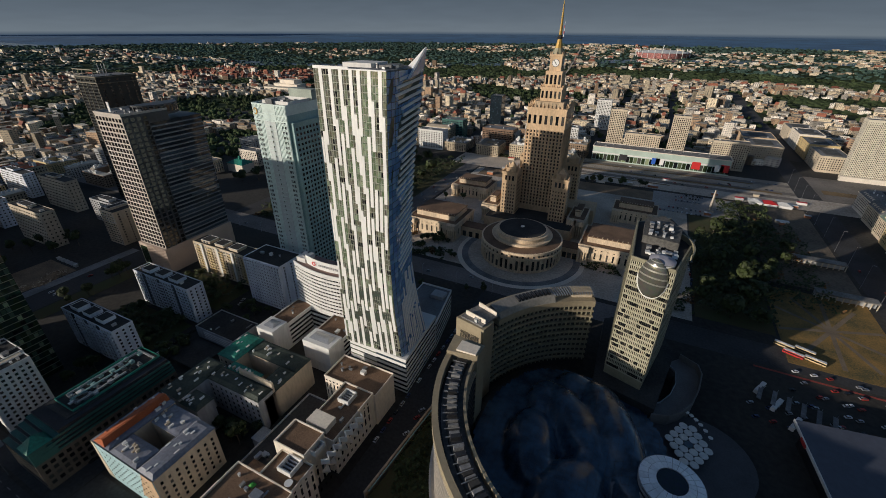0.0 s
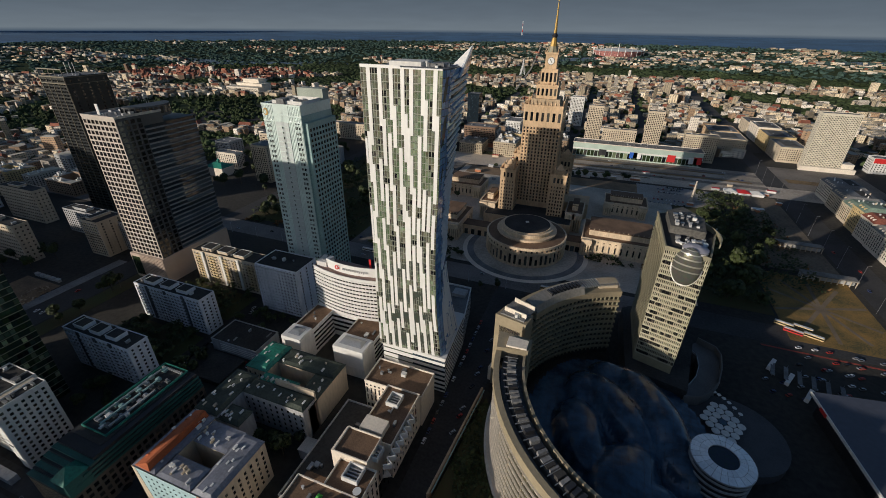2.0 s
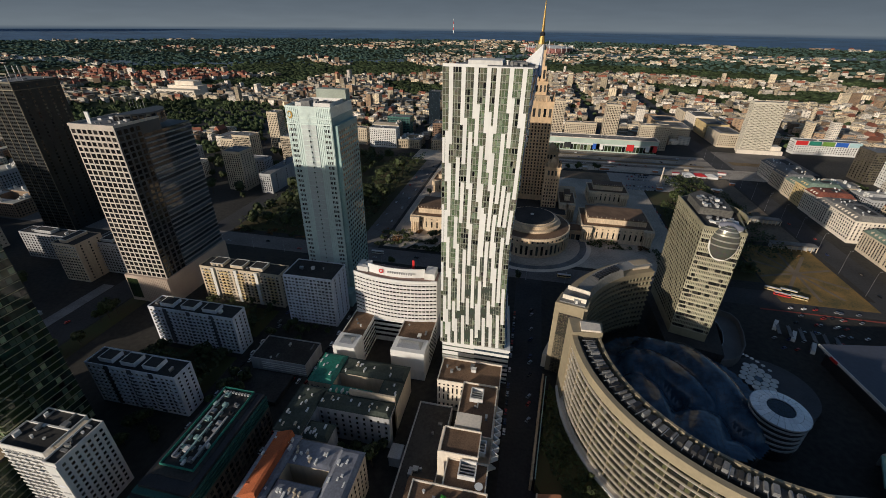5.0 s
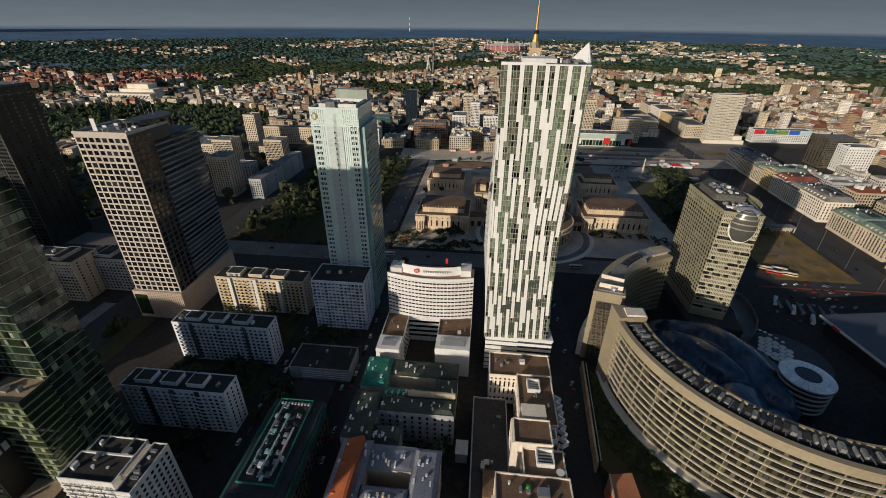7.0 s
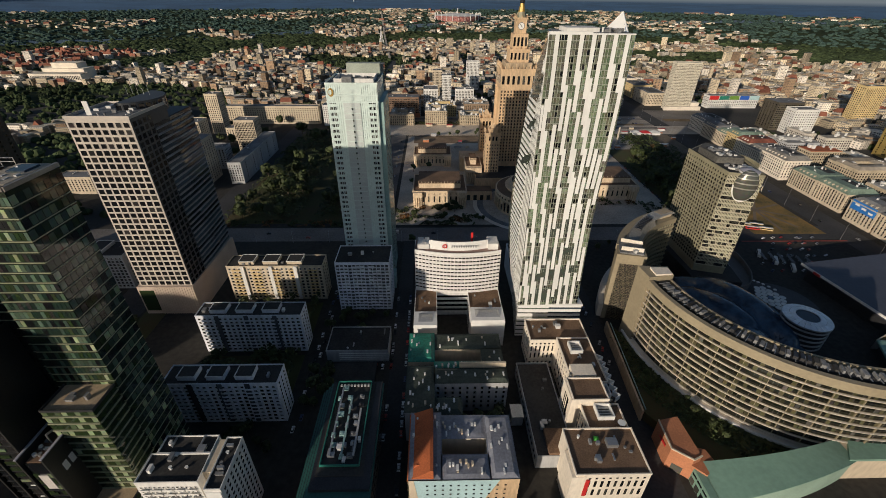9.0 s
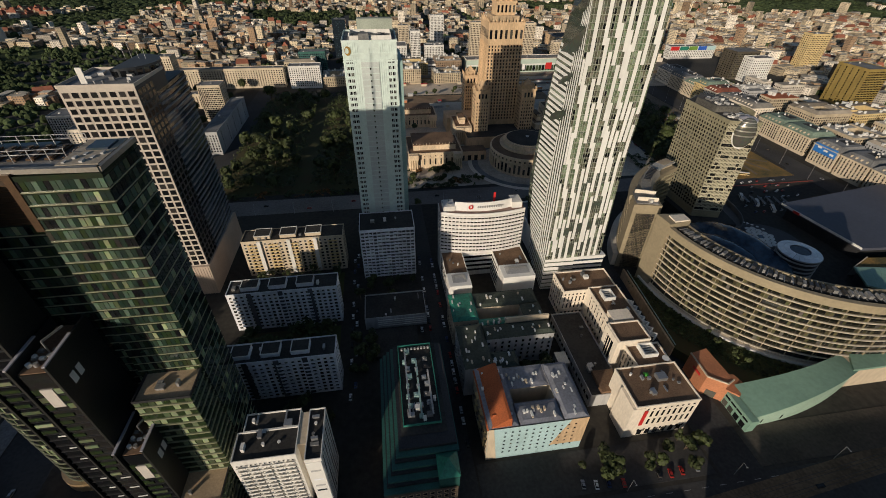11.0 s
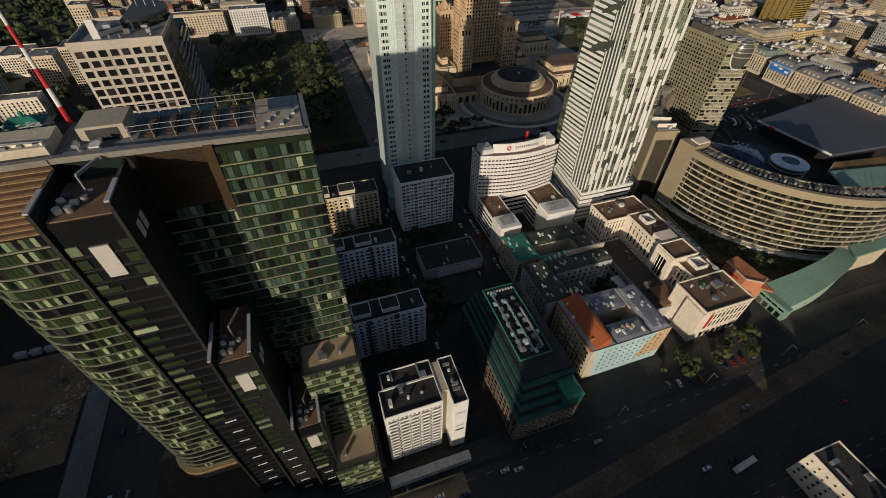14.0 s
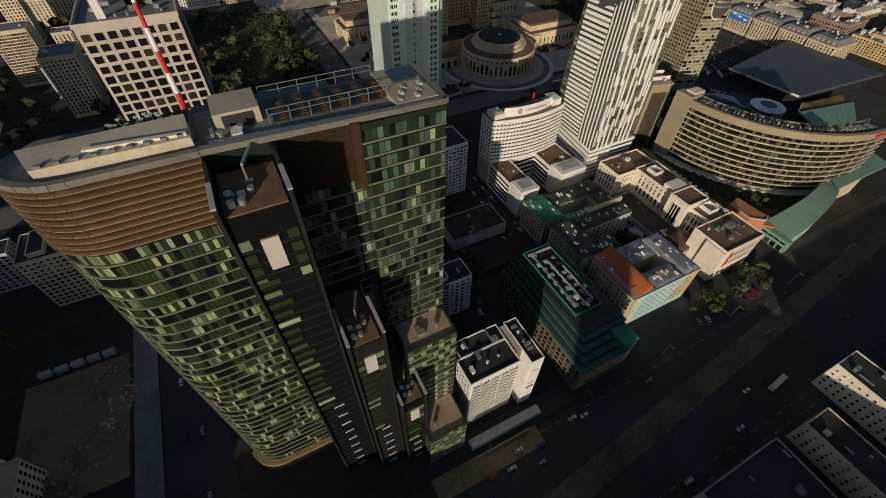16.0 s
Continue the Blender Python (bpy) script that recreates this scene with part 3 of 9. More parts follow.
    for k in range(7):
        z = 1.4 + 3.7 * k
        for a, b in (((-144.4, 160.4), (-124, 160)), ((-139, 205), (-144.4, 160.4))):
            part("window_strip", Geo().slab(a, b, 0.06, 0, z, z + 0.9), ZGLASS, pod)
        part("window_strip", Geo().slab((-124, 160), (-102.6, 159.6), 0.06, 0, z, z + 1.5), BLUEGLASS, pod)
        part("window_strip", Geo().slab((-102.6, 159.6), (-106, 205), 0.06, 0, z, z + 1.3), BLUEGLASS, pod)
    part("cornice", Geo().prism([(-144.9, 159.9), (-102.1, 159.1), (-105.6, 205.6), (-139.4, 205.6)], 26.4, 28), WHITE, t)
    part("roof", Geo().prism([(-144, 162.4), (-107.5, 162), (-105.8, 166), (-105, 189), (-138, 192)], 186, 186.3), GREYROOF, t)
    part("parapet", Geo().slab((-146.2, 161.4), (-126, 161.2), 0.45, 0.3, 185.9, 187.2).slab((-126, 161.2), (-106, 161), 0.45, 0.3, 185.9, 186.5), WHITE, t)
    part("roof_house", Geo().box(-136, -120, 170, 184, 186.3, 188.2), WHITEWALL, t)
    part("roof_house", Geo().box(-117, -110, 172, 182, 186.3, 187.6), GREYROOF, t)
    roof_clutter(t, -119, -106, 164, 182, 186.3, 8, 351)
    # the sail: a white blade in front, the blue banded side rising behind it
    A, B, C, D = (-113, 187.5, 184.5), (-102.9, 173.2, 182.4), (-102.6, 189.8, 194.6), (-104, 190.4, 184)
    s = Geo()
    o = Vector((0.6, 0.5, -0.2))
    for p in (A, B, C):
        s.v.append(p)
    for p in (A, B, C):
        s.v.append(tuple(Vector(p) + o))
    s.f += [(0, 1, 2), (5, 4, 3), (0, 3, 4, 1), (1, 4, 5, 2), (2, 5, 3, 0)]
    s.m += [0] * 5
    part("sail", s, WHITE, t, "white triangular sail tip")
    back = Geo()
    b1 = (-105.8, 169, 181)
    back.hexa([b1, D, (D[0] - 1, D[1], D[2]), (b1[0] - 1, b1[1], b1[2]), tuple(Vector(B) + o), tuple(Vector(C) + o * 0.9), tuple(Vector(C) + Vector((-0.4, 0.4, -0.3))), tuple(Vector(B) + Vector((-0.9, 0.4, 0)))])
    part("sail_back", back, ZBLUE, t, "blue glazed back of the sail")
    return t


striped_tower()


# ---- pale stone office tower ----
def stone_tower():
    t = thing("office_tower", -389, 222, "pale stone office tower with square dark windows and a striped flank", "office tower")
    part("wall", Geo().box(-407, -371, 189, 226, 24, 140), LIMESTONE, t)
    # Flank greys are darker than the front stone: the side's shade as colour.
    FLANK = mat("shaded_grey_cladding", (0.05, 0.054, 0.06), 0.5, var=0.2, scale=0.3, fine=3)
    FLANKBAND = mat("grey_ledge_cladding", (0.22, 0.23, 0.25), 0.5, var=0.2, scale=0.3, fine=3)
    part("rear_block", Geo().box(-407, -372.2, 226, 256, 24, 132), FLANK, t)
    part("base", Geo().box(-409, -370, 187, 257, 0, 24), PINK, t, "pink granite base")
    part("window", Geo().slab((-408, 187), (-398, 187), 0.1, 0, 3, 21), GREENGLASS, t)
    for k in range(16):
        part("pilaster", Geo().box(-397 + k * 1.7, -396.5 + k * 1.7, 186.7, 187, 0, 24), PINK, t)
    windows(t, (-406.5, 189), (-371.5, 189), 24, 138.5, 8, 28, 3.3, 3.0, LIMESTONE, BLACKGLASS, quota=112)
    # sheet over the limestone, with the flank's shade in its dark grey
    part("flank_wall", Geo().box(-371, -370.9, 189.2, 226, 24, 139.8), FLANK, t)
    windows(t, (-370.9, 189.5), (-370.9, 209), 24, 138.5, 4, 28, 3.2, 2.9, FLANKBAND, BLACKGLASS, quota=30)
    for k in range(29):
        z = 24 + 3.72 * k
        part("dark_band", Geo().slab((-371, 209), (-371, 226), 0.18, 0, z + 1.5, z + 3.6).slab((-371, 226), (-372.2, 256), 0.08, 0, z + 1.5, z + 3.6), BLUEGLASS, t)
        part("stone_band", Geo().slab((-371, 209), (-371, 226), 0.55, 0, z, z + 1.1).slab((-371, 226), (-372.2, 256), 0.55, 0, z, z + 0.95), FLANKBAND, t)
    part("parapet", parapet(-407.3, -370.7, 188.7, 226.3, 140, 141.6, 0.6), LIMESTONE, t)
    part("roof", Geo().box(-406.5, -371.5, 189.5, 225.5, 140, 140.3), GREYROOF, t)
    g = Geo()
    n = 14
    P = [(-389 + 17 * math.cos(math.pi * (i / n - 0.5)), 226 + 24 * math.sin(math.pi * (i / n - 0.5)) * 0.8) for i in range(n + 1)]
    part("crown", g.prism(P, 136, 144.5), FLANK, t)
    for i in range(n):
        a, b = Vector(P[i]), Vector(P[i + 1])
        part("window", Geo().slab(a.lerp(b, 0.15), a.lerp(b, 0.85), 0.1, 0, 138, 143.2), DARKGLASS, t)
    part("sign_panel", Geo().box(-399, -396, 196, 196.6, 140, 148), WHITEWALL, t)
    roof_clutter(t, -404, -374, 192, 222, 140.3, 16, 3)
    for k in range(5):
        part("antenna", Geo().cyl(-392 + 4 * k, 226 - k, 0.12, 146, 150 + 2.2 * (k % 3), 5), METAL, t)


stone_tower()


# ---- pale teal hotel tower ----
def teal_tower():
    t = thing("hotel_tower", -255, 244, "pale teal hotel tower with a gold crescent emblem near its top", "hotel tower")
    part("wall", Geo().box(-273, -237, 226, 262, 0, 152), TEAL, t)
    # Side faces use a darker teal than the front: their shade is in the colour.
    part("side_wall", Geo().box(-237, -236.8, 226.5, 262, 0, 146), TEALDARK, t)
    panel = part("facade_recess", Geo().box(-261.5, -249.5, 225.6, 226, 8, 141), mat("pale_grey_cladding", (0.55, 0.6, 0.58), 0.5, var=0.12), t)
    for k in range(36):
        z = 10 + 3.65 * k
        part("ledge", Geo().box(-261.5, -249.5, 225.35, 225.6, z, z + 0.3), TEAL, panel)
    windows(t, (-256.4, 225.6), (-254.6, 225.6), 10, 139, 1, 35, 1.3, 1.6, TEAL, DARKGLASS, quota=35)
    windows(t, (-271.6, 226), (-266.4, 226), 10, 143, 2, 36, 1.9, 1.9, TEAL, DARKGLASS, quota=66)
    windows(t, (-243.6, 226), (-238.4, 226), 10, 143, 2, 36, 1.9, 1.9, TEAL, DARKGLASS, quota=66)
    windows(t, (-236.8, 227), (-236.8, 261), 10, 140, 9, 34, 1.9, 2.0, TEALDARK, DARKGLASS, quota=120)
    for k in range(24):
        x = -272.3 + 36 * k / 24
        if not -262 < x < -249:
            part("fin", Geo().box(x, x + 0.25, 225.75, 226, 8, 152), TEAL, t)
    for z in (64, 141, 145):
        part("band", Geo().box(-273.2, -236.7, 225.7, 226, z, z + 1.0), TEAL, t)
    em = Geo()
    n = 16
    for i in range(n):
        a, b = math.tau * i / n, math.tau * (i + 1) / n
        P = lambda r, q, o: (-269.5 + o + r * math.cos(q), 225.5, 147.4 + r * math.sin(q) * 1.25)
        em.quad(P(1.3, a, -0.5), P(2.1, a, 0), P(2.1, b, 0), P(1.3, b, -0.5))
    part("emblem", em, GOLD, t, "gold crescent emblem")
    part("parapet", parapet(-273.2, -236.6, 225.8, 262.2, 152, 153.2), TEAL, t)
    part("roof", Geo().box(-272.5, -237.5, 226.5, 261.5, 152, 152.2), GREYROOF, t)
    part("roof_block", Geo().box(-263, -238, 255, 262, 152.2, 160.5), mat("grey_green_plaster", (0.36, 0.4, 0.34), 0.8), t)
    part("roof_block", Geo().box(-262, -255, 230, 236, 152.2, 156), GREYROOF, t)
    roof_clutter(t, -270, -240, 236, 254, 152.2, 12, 33)
    part("roof_screen", parapet(-268, -240, 232, 254, 152.2, 154.6, 0.3), WHITEWALL, t)
    # same shaded teal as the side wall
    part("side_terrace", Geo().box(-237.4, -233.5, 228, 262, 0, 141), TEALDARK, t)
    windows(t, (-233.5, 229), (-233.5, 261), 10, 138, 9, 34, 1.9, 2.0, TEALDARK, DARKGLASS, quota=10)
    part("canopy", Geo().box(-277, -231, 216, 226, 0, 12), TEALDARK, t)
    t.location.x, t.scale = -251.65, (0.908, 1, 1)


teal_tower()


# ---- slab blocks of flats ----
def slab_block(x0, x1, y0, y1, h, wall, label, cols, rows, seed, bal=YELLOW, pent=3, dx=0.0, quota=46):
    t = block("slab_block", x0, x1, y0, y1, h, wall, DARKROOF, label, "apartment block", "slab blocks of flats", clutter=5, seed=seed, par=0.7)
    rnd = random.Random(seed)
    windows(t, (x0 + 0.6, y0), (x1 - 0.6, y0), 1.2, h - 0.8, cols, rows, 1.7, 1.5, WHITEWALL, DARKGLASS, quota=quota)
    windows(t, (x1, y0 + 0.6), (x1, y1 - 0.6), 1.2, h - 0.8, 3, rows, 1.3, 1.4, WHITEWALL, DARKGLASS, quota=min(quota, 12))
    windows(t, (x1 - 0.6, y1), (x0 + 0.6, y1), 1.2, h - 0.8, cols, rows, 1.7, 1.5, WHITEWALL, DARKGLASS, quota=0)
    rh = (h - 2.0) / rows
    me = Geo().box(-1.6, 1.6, -1.2, 0, 0, 0.15).box(-1.6, 1.6, -1.2, -1.08, 0.15, 1.05).box(-1.6, -1.5, -1.08, 0, 0.15, 1.05).box(1.5, 1.6, -1.08, 0, 0.15, 1.05).mesh("balcony", [bal])
    cw = (x1 - x0 - 1.2) / cols
    for c in range(cols):
        if c % 4 in (1, 2) and quota and h < 40:
            for r in range(1, rows):
                ob = new("balcony", me)
                ob.location = (x0 + 0.6 + cw * (c + 0.5), y0, 1.2 + rh * r + 0.2)
                hang(ob, t)
    for k in range(pent):
        w = (x1 - x0) / (pent + 1)
        px = x0 + w * (k + 0.5) + dx
        part("stair_house", Geo().box(px, px + w * 0.62, y0 + 2.6, y1 - 2.6, h + 0.15, h + 2.6), wall, t)
        part("stair_house_top", Geo().box(px + 0.2, px + w * 0.62 - 0.2, y0 + 2.8, y1 - 2.8, h + 2.6, h + 2.7), DARKROOF, t)
        part("stair_house_roof", parapet(px - 0.2, px + w * 0.62 + 0.2, y0 + 2.4, y1 - 2.4, h + 2.6, h + 2.9, 0.5), WHITEWALL, t)
    return t


slab_block(-269, -231, 190, 213, 41, BLOCKWALL, "tall pale grey slab block with gridded balconies", 12, 14, 11, BLOCKWALL, pent=0, quota=110)
wbk = bpy.data.objects["slab_block"]
# Dark tone holds the loggias' shade; the stair strips share it.
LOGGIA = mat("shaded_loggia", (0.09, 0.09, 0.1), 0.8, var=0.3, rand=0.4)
for k in range(15):
    part("grid_slab", Geo().box(-268.6, -231.4, 188.9, 190, 1.0 + 2.8 * k, 1.5 + 2.8 * k), BLOCKWALL, wbk)
for k in range(14):
    part("grid_fin", Geo().box(-268.8 + 2.85 * k, -268.4 + 2.85 * k, 188.8, 190, 0.5, 41), BLOCKWALL, wbk)
log_rnd = random.Random(23)
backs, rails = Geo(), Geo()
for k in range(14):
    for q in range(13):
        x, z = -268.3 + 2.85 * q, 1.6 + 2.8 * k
        # dark back of a loggia: recess shade as colour
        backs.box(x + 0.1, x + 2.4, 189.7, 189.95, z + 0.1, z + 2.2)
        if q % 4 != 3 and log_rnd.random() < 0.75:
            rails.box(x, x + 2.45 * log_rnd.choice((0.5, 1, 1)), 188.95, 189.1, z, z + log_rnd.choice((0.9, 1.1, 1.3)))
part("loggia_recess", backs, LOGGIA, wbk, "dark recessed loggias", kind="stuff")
part("loggia_parapet", rails, BLOCKWALL, wbk, "pale loggia parapets", kind="stuff")
sb = slab_block(-352, -282, 203, 218, 30, CREAM, "cream slab block of flats with ochre balconies", 20, 10, 12, YELLOW)
for f in (0.17, 0.46, 0.72):
    part("stair_column", Geo().box(-352 + 70 * f - 1.3, -352 + 70 * f + 1.3, 201.65, 203, 1, 30.4), WHITEWALL, sb)
sb = slab_block(-348, -283, 148, 161, 30, BLOCKWALL, "pale slab block of flats in deep shade", 20, 10, 13, BLOCKWALL)
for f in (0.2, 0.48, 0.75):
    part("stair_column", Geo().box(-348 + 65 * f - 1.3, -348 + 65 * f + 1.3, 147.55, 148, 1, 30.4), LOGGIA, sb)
sb = slab_block(-340, -281, 95, 108, 30, BLOCKWALL, "pale slab block of flats with three roof houses", 18, 10, 14, BLOCKWALL)
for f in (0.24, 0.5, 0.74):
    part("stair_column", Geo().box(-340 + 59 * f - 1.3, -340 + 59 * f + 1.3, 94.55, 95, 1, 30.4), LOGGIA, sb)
slab_block(-490, -466, 200, 224, 36, CREAM, "beige block of flats with rows of small windows", 8, 12, 15, CREAM, pent=1, quota=40)
slab_block(-474, -436, 218, 240, 30, GREYWALL, "grey block of flats beside a broad street", 12, 10, 16, GREYWALL, pent=1, quota=20)


# ---- white point block ----
def point_block():
    t = thing("apartment_tower", -298, 46, "white point block of flats with dark flat roofs and loggias", "apartment block")
    part("wall", Geo().box(-315, -291, 38, 50, 0, 41), WHITEWALL, t)
    part("rear_wall", Geo().box(-313, -291, 50, 58, 0, 41), WHITEWALL, t)
    part("side_wing", Geo().box(-291, -287.5, 42, 56, 0, 41.6), CREAM, t)
    part("side_wing", Geo().box(-287.5, -281, 35, 57, 0, 41), WHITEWALL, t)
    for b in ((-315, -291, 38, 50), (-313, -291, 50, 58), (-287.5, -281, 35, 57)):
        part("roof", Geo().box(b[0] + 0.3, b[1] - 0.3, b[2] + 0.3, b[3] - 0.3, 41, 41.2), DARKROOF, t)
        part("parapet", parapet(*b, 41, 42, 0.35), WHITEWALL, t)
    me = Geo().box(-1.9, 1.9, -0.9, 0, 0, 0.15).box(-1.9, 1.9, -0.9, -0.8, 0.15, 1.0).mesh("loggia", [WHITEWALL])
    windows(t, (-314.3, 38), (-291.7, 38), 2, 40, 13, 13, 1.0, 1.2, WHITEWALL, DARKGLASS, quota=130)
    for c in range(5):
        for r in range(13):
            ob = new("loggia", me)
            ob.location = (-312.2 + 4.53 * c, 38, 2 + 2.92 * r)
            hang(ob, t)
    windows(t, (-315, 49.5), (-315, 38.5), 2, 40, 5, 13, 0.9, 1.2, WHITEWALL, DARKGLASS, quota=20)
    windows(t, (-281, 36), (-281, 56), 2, 40, 7, 13, 1.4, 1.5, WHITEWALL, DARKGLASS, quota=40)
    ad = part("billboard", Geo().box(-287.2, -281.3, 34.7, 35, 8, 40), WHITE, t, "white wall poster with grey oval marks")
    for z, m in ((33, GREYWALL), (21, GREYWALL), (17, BLUEGLASS), (26, BLOCKWALL)):
        part("printed_bar", Geo().box(-286.2, -282.3, 34.64, 34.7, z, z + 1.2), m, ad)
    part("kiosk_row", Geo().box(-318, -281, 26, 30, 0, 4), GREYWALL, t)
    part("painted_fence", Geo().box(-318, -290, 22.4, 22.7, 0, 2.0), YELLOW, t, "low wall painted with coloured bands")
    roof_clutter(t, -313, -293, 40, 57, 41.2, 14, 21)
    roof_clutter(t, -287, -281.5, 37, 55, 41.2, 7, 22)


point_block()


# ---- white curved hotel ----
def curved_hotel():
    t = thing("hotel", -183, 190, "white hotel with a gently bowed front and rows of small windows", "hotel")
    n = 12
    F = []
    for i in range(n + 1):
        s = i / n
        F.append((-213 + 59 * s, 188.5 - 1.5 * s - 5.0 * (1 - (2 * s - 1) ** 2)))
    poly = F + [(-154, 201), (-213, 203)]
    part("wall", Geo().prism(poly, 20, 52), WHITEWALL, t)
    part("base", Geo().prism([(p[0], p[1] + 1.5) for p in F] + [(-154, 201), (-213, 203)], 0, 20), GREYWALL, t)
    for i in range(n):
        windows(t, F[i], F[i + 1], 21.5, 51, 2, 10, 1.95, 1.45, WHITEWALL, BLACKGLASS, quota=8)
    for k in range(11):
        z = 20.6 + 2.95 * k
        part("ledge", Geo().prism([(p[0], p[1] - 0.35) for p in F] + [(p[0], p[1] + 0.1) for p in reversed(F)], z, z + 0.35), WHITE, t)
    windows(t, (-213, 202), (-213, 189), 21.5, 51, 4, 10, 1.6, 1.4, WHITEWALL, DARKGLASS, quota=40)
    part("roof", Geo().prism([(p[0], p[1] + 0.6) for p in F] + [(-154.6, 200.5), (-212.4, 202.5)], 52, 52.3), mat("pinkish_roof_deck", (0.3, 0.2, 0.17), 0.9), t)
    part("parapet", Geo().prism([(p[0], p[1] - 0.2) for p in F] + [(p[0], p[1] + 0.4) for p in reversed(F)], 51.6, 53.2), WHITE, t)
    g = Geo()
    for i in range(10):
        a, b = i / 10, (i + 1) / 10
        P = lambda s: (-203 + 40 * s, 191 - 3.4 * (1 - (2 * s - 1) ** 2))
        g.slab(P(a), P(b), 0, 0.5, 52.3, 59)
    sign = part("sign_wall", g, WHITE, t, "bowed white roof screen with a red ring emblem")
    em = Geo()
    for i in range(14):
        a, b = math.tau * i / 14, math.tau * (i + 1) / 14
        P = lambda r, q: (-192.5 + r * math.cos(q), 187.4, 56 + r * math.sin(q))
        em.quad(P(0.9, a), P(1.7, a), P(1.7, b), P(0.9, b))
    part("emblem", em, RED, sign)
    for k in range(11):
        part("unread_letter_bar", Geo().box(-188 + 1.6 * k, -187 + 1.6 * k, 186.9, 187.2, 55.3, 56.7), GREYWALL, sign)
    part("roof_house", Geo().box(-211, -203, 190, 200, 52.3, 56), WHITEWALL, t)
    part("roof_house", Geo().box(-163, -156, 189, 199, 52.3, 57), WHITEWALL, t)
    part("red_sign", Geo().box(-174, -172.4, 199, 199.4, 52.3, 60), RED, t, "small red roof sign on a mast")
    roof_clutter(t, -212, -202, 190, 200, 56, 5, 30)
    for x0, x1, y0 in ((-213, -198, 147), (-176, -154, 151)):
        wg = part("wing", Geo().box(x0, x1, y0, 188, 0, 20), WHITEWALL, t)
        part("wing_roof", Geo().box(x0 + 0.4, x1 - 0.4, y0 + 0.4, 186, 20, 20.2), BROWNROOF, wg)
        part("parapet", parapet(x0 - 0.1, x1 + 0.1, y0 - 0.1, 187, 20, 21.0), WHITEWALL, wg)
        part("head_block", Geo().box(x0 + 0.2, x1 - 0.2, y0 - 0.3, y0 + 13, 8, 22.5), WHITE, wg)
        part("skylight", Geo().prism([(x0 + 3, y0 + 3), (x1 - 3, y0 + 3), (x1 - 3, y0 + 11), (x0 + 3, y0 + 11)], 22.5, 24, 0, [(x0 + 5, y0 + 6), (x1 - 5, y0 + 6), (x1 - 5, y0 + 8), (x0 + 5, y0 + 8)]), METAL, wg)
        for k in range(5):
            z = 2.5 + 3.5 * k
            part("window_strip", Geo().slab((x0, 186), (x0, y0 + 14), 0.08, 0, z, z + 1.5).slab((x1, y0 + 14), (x1, 186), 0.08, 0, z, z + 1.5), DARKGLASS, wg)
        roof_clutter(t, x0 + 2, x1 - 2, y0 + 15, 184, 20.2, 3, int(-x0))
    part("middle_front", Geo().box(-198, -176, 183, 189, 0, 20), WHITEWALL, t)
    for k in range(4):
        part("window_strip", Geo().slab((-198, 183), (-176, 183), 0.08, 0, 4 + 4 * k, 5.8 + 4 * k), DARKGLASS, t)


curved_hotel()


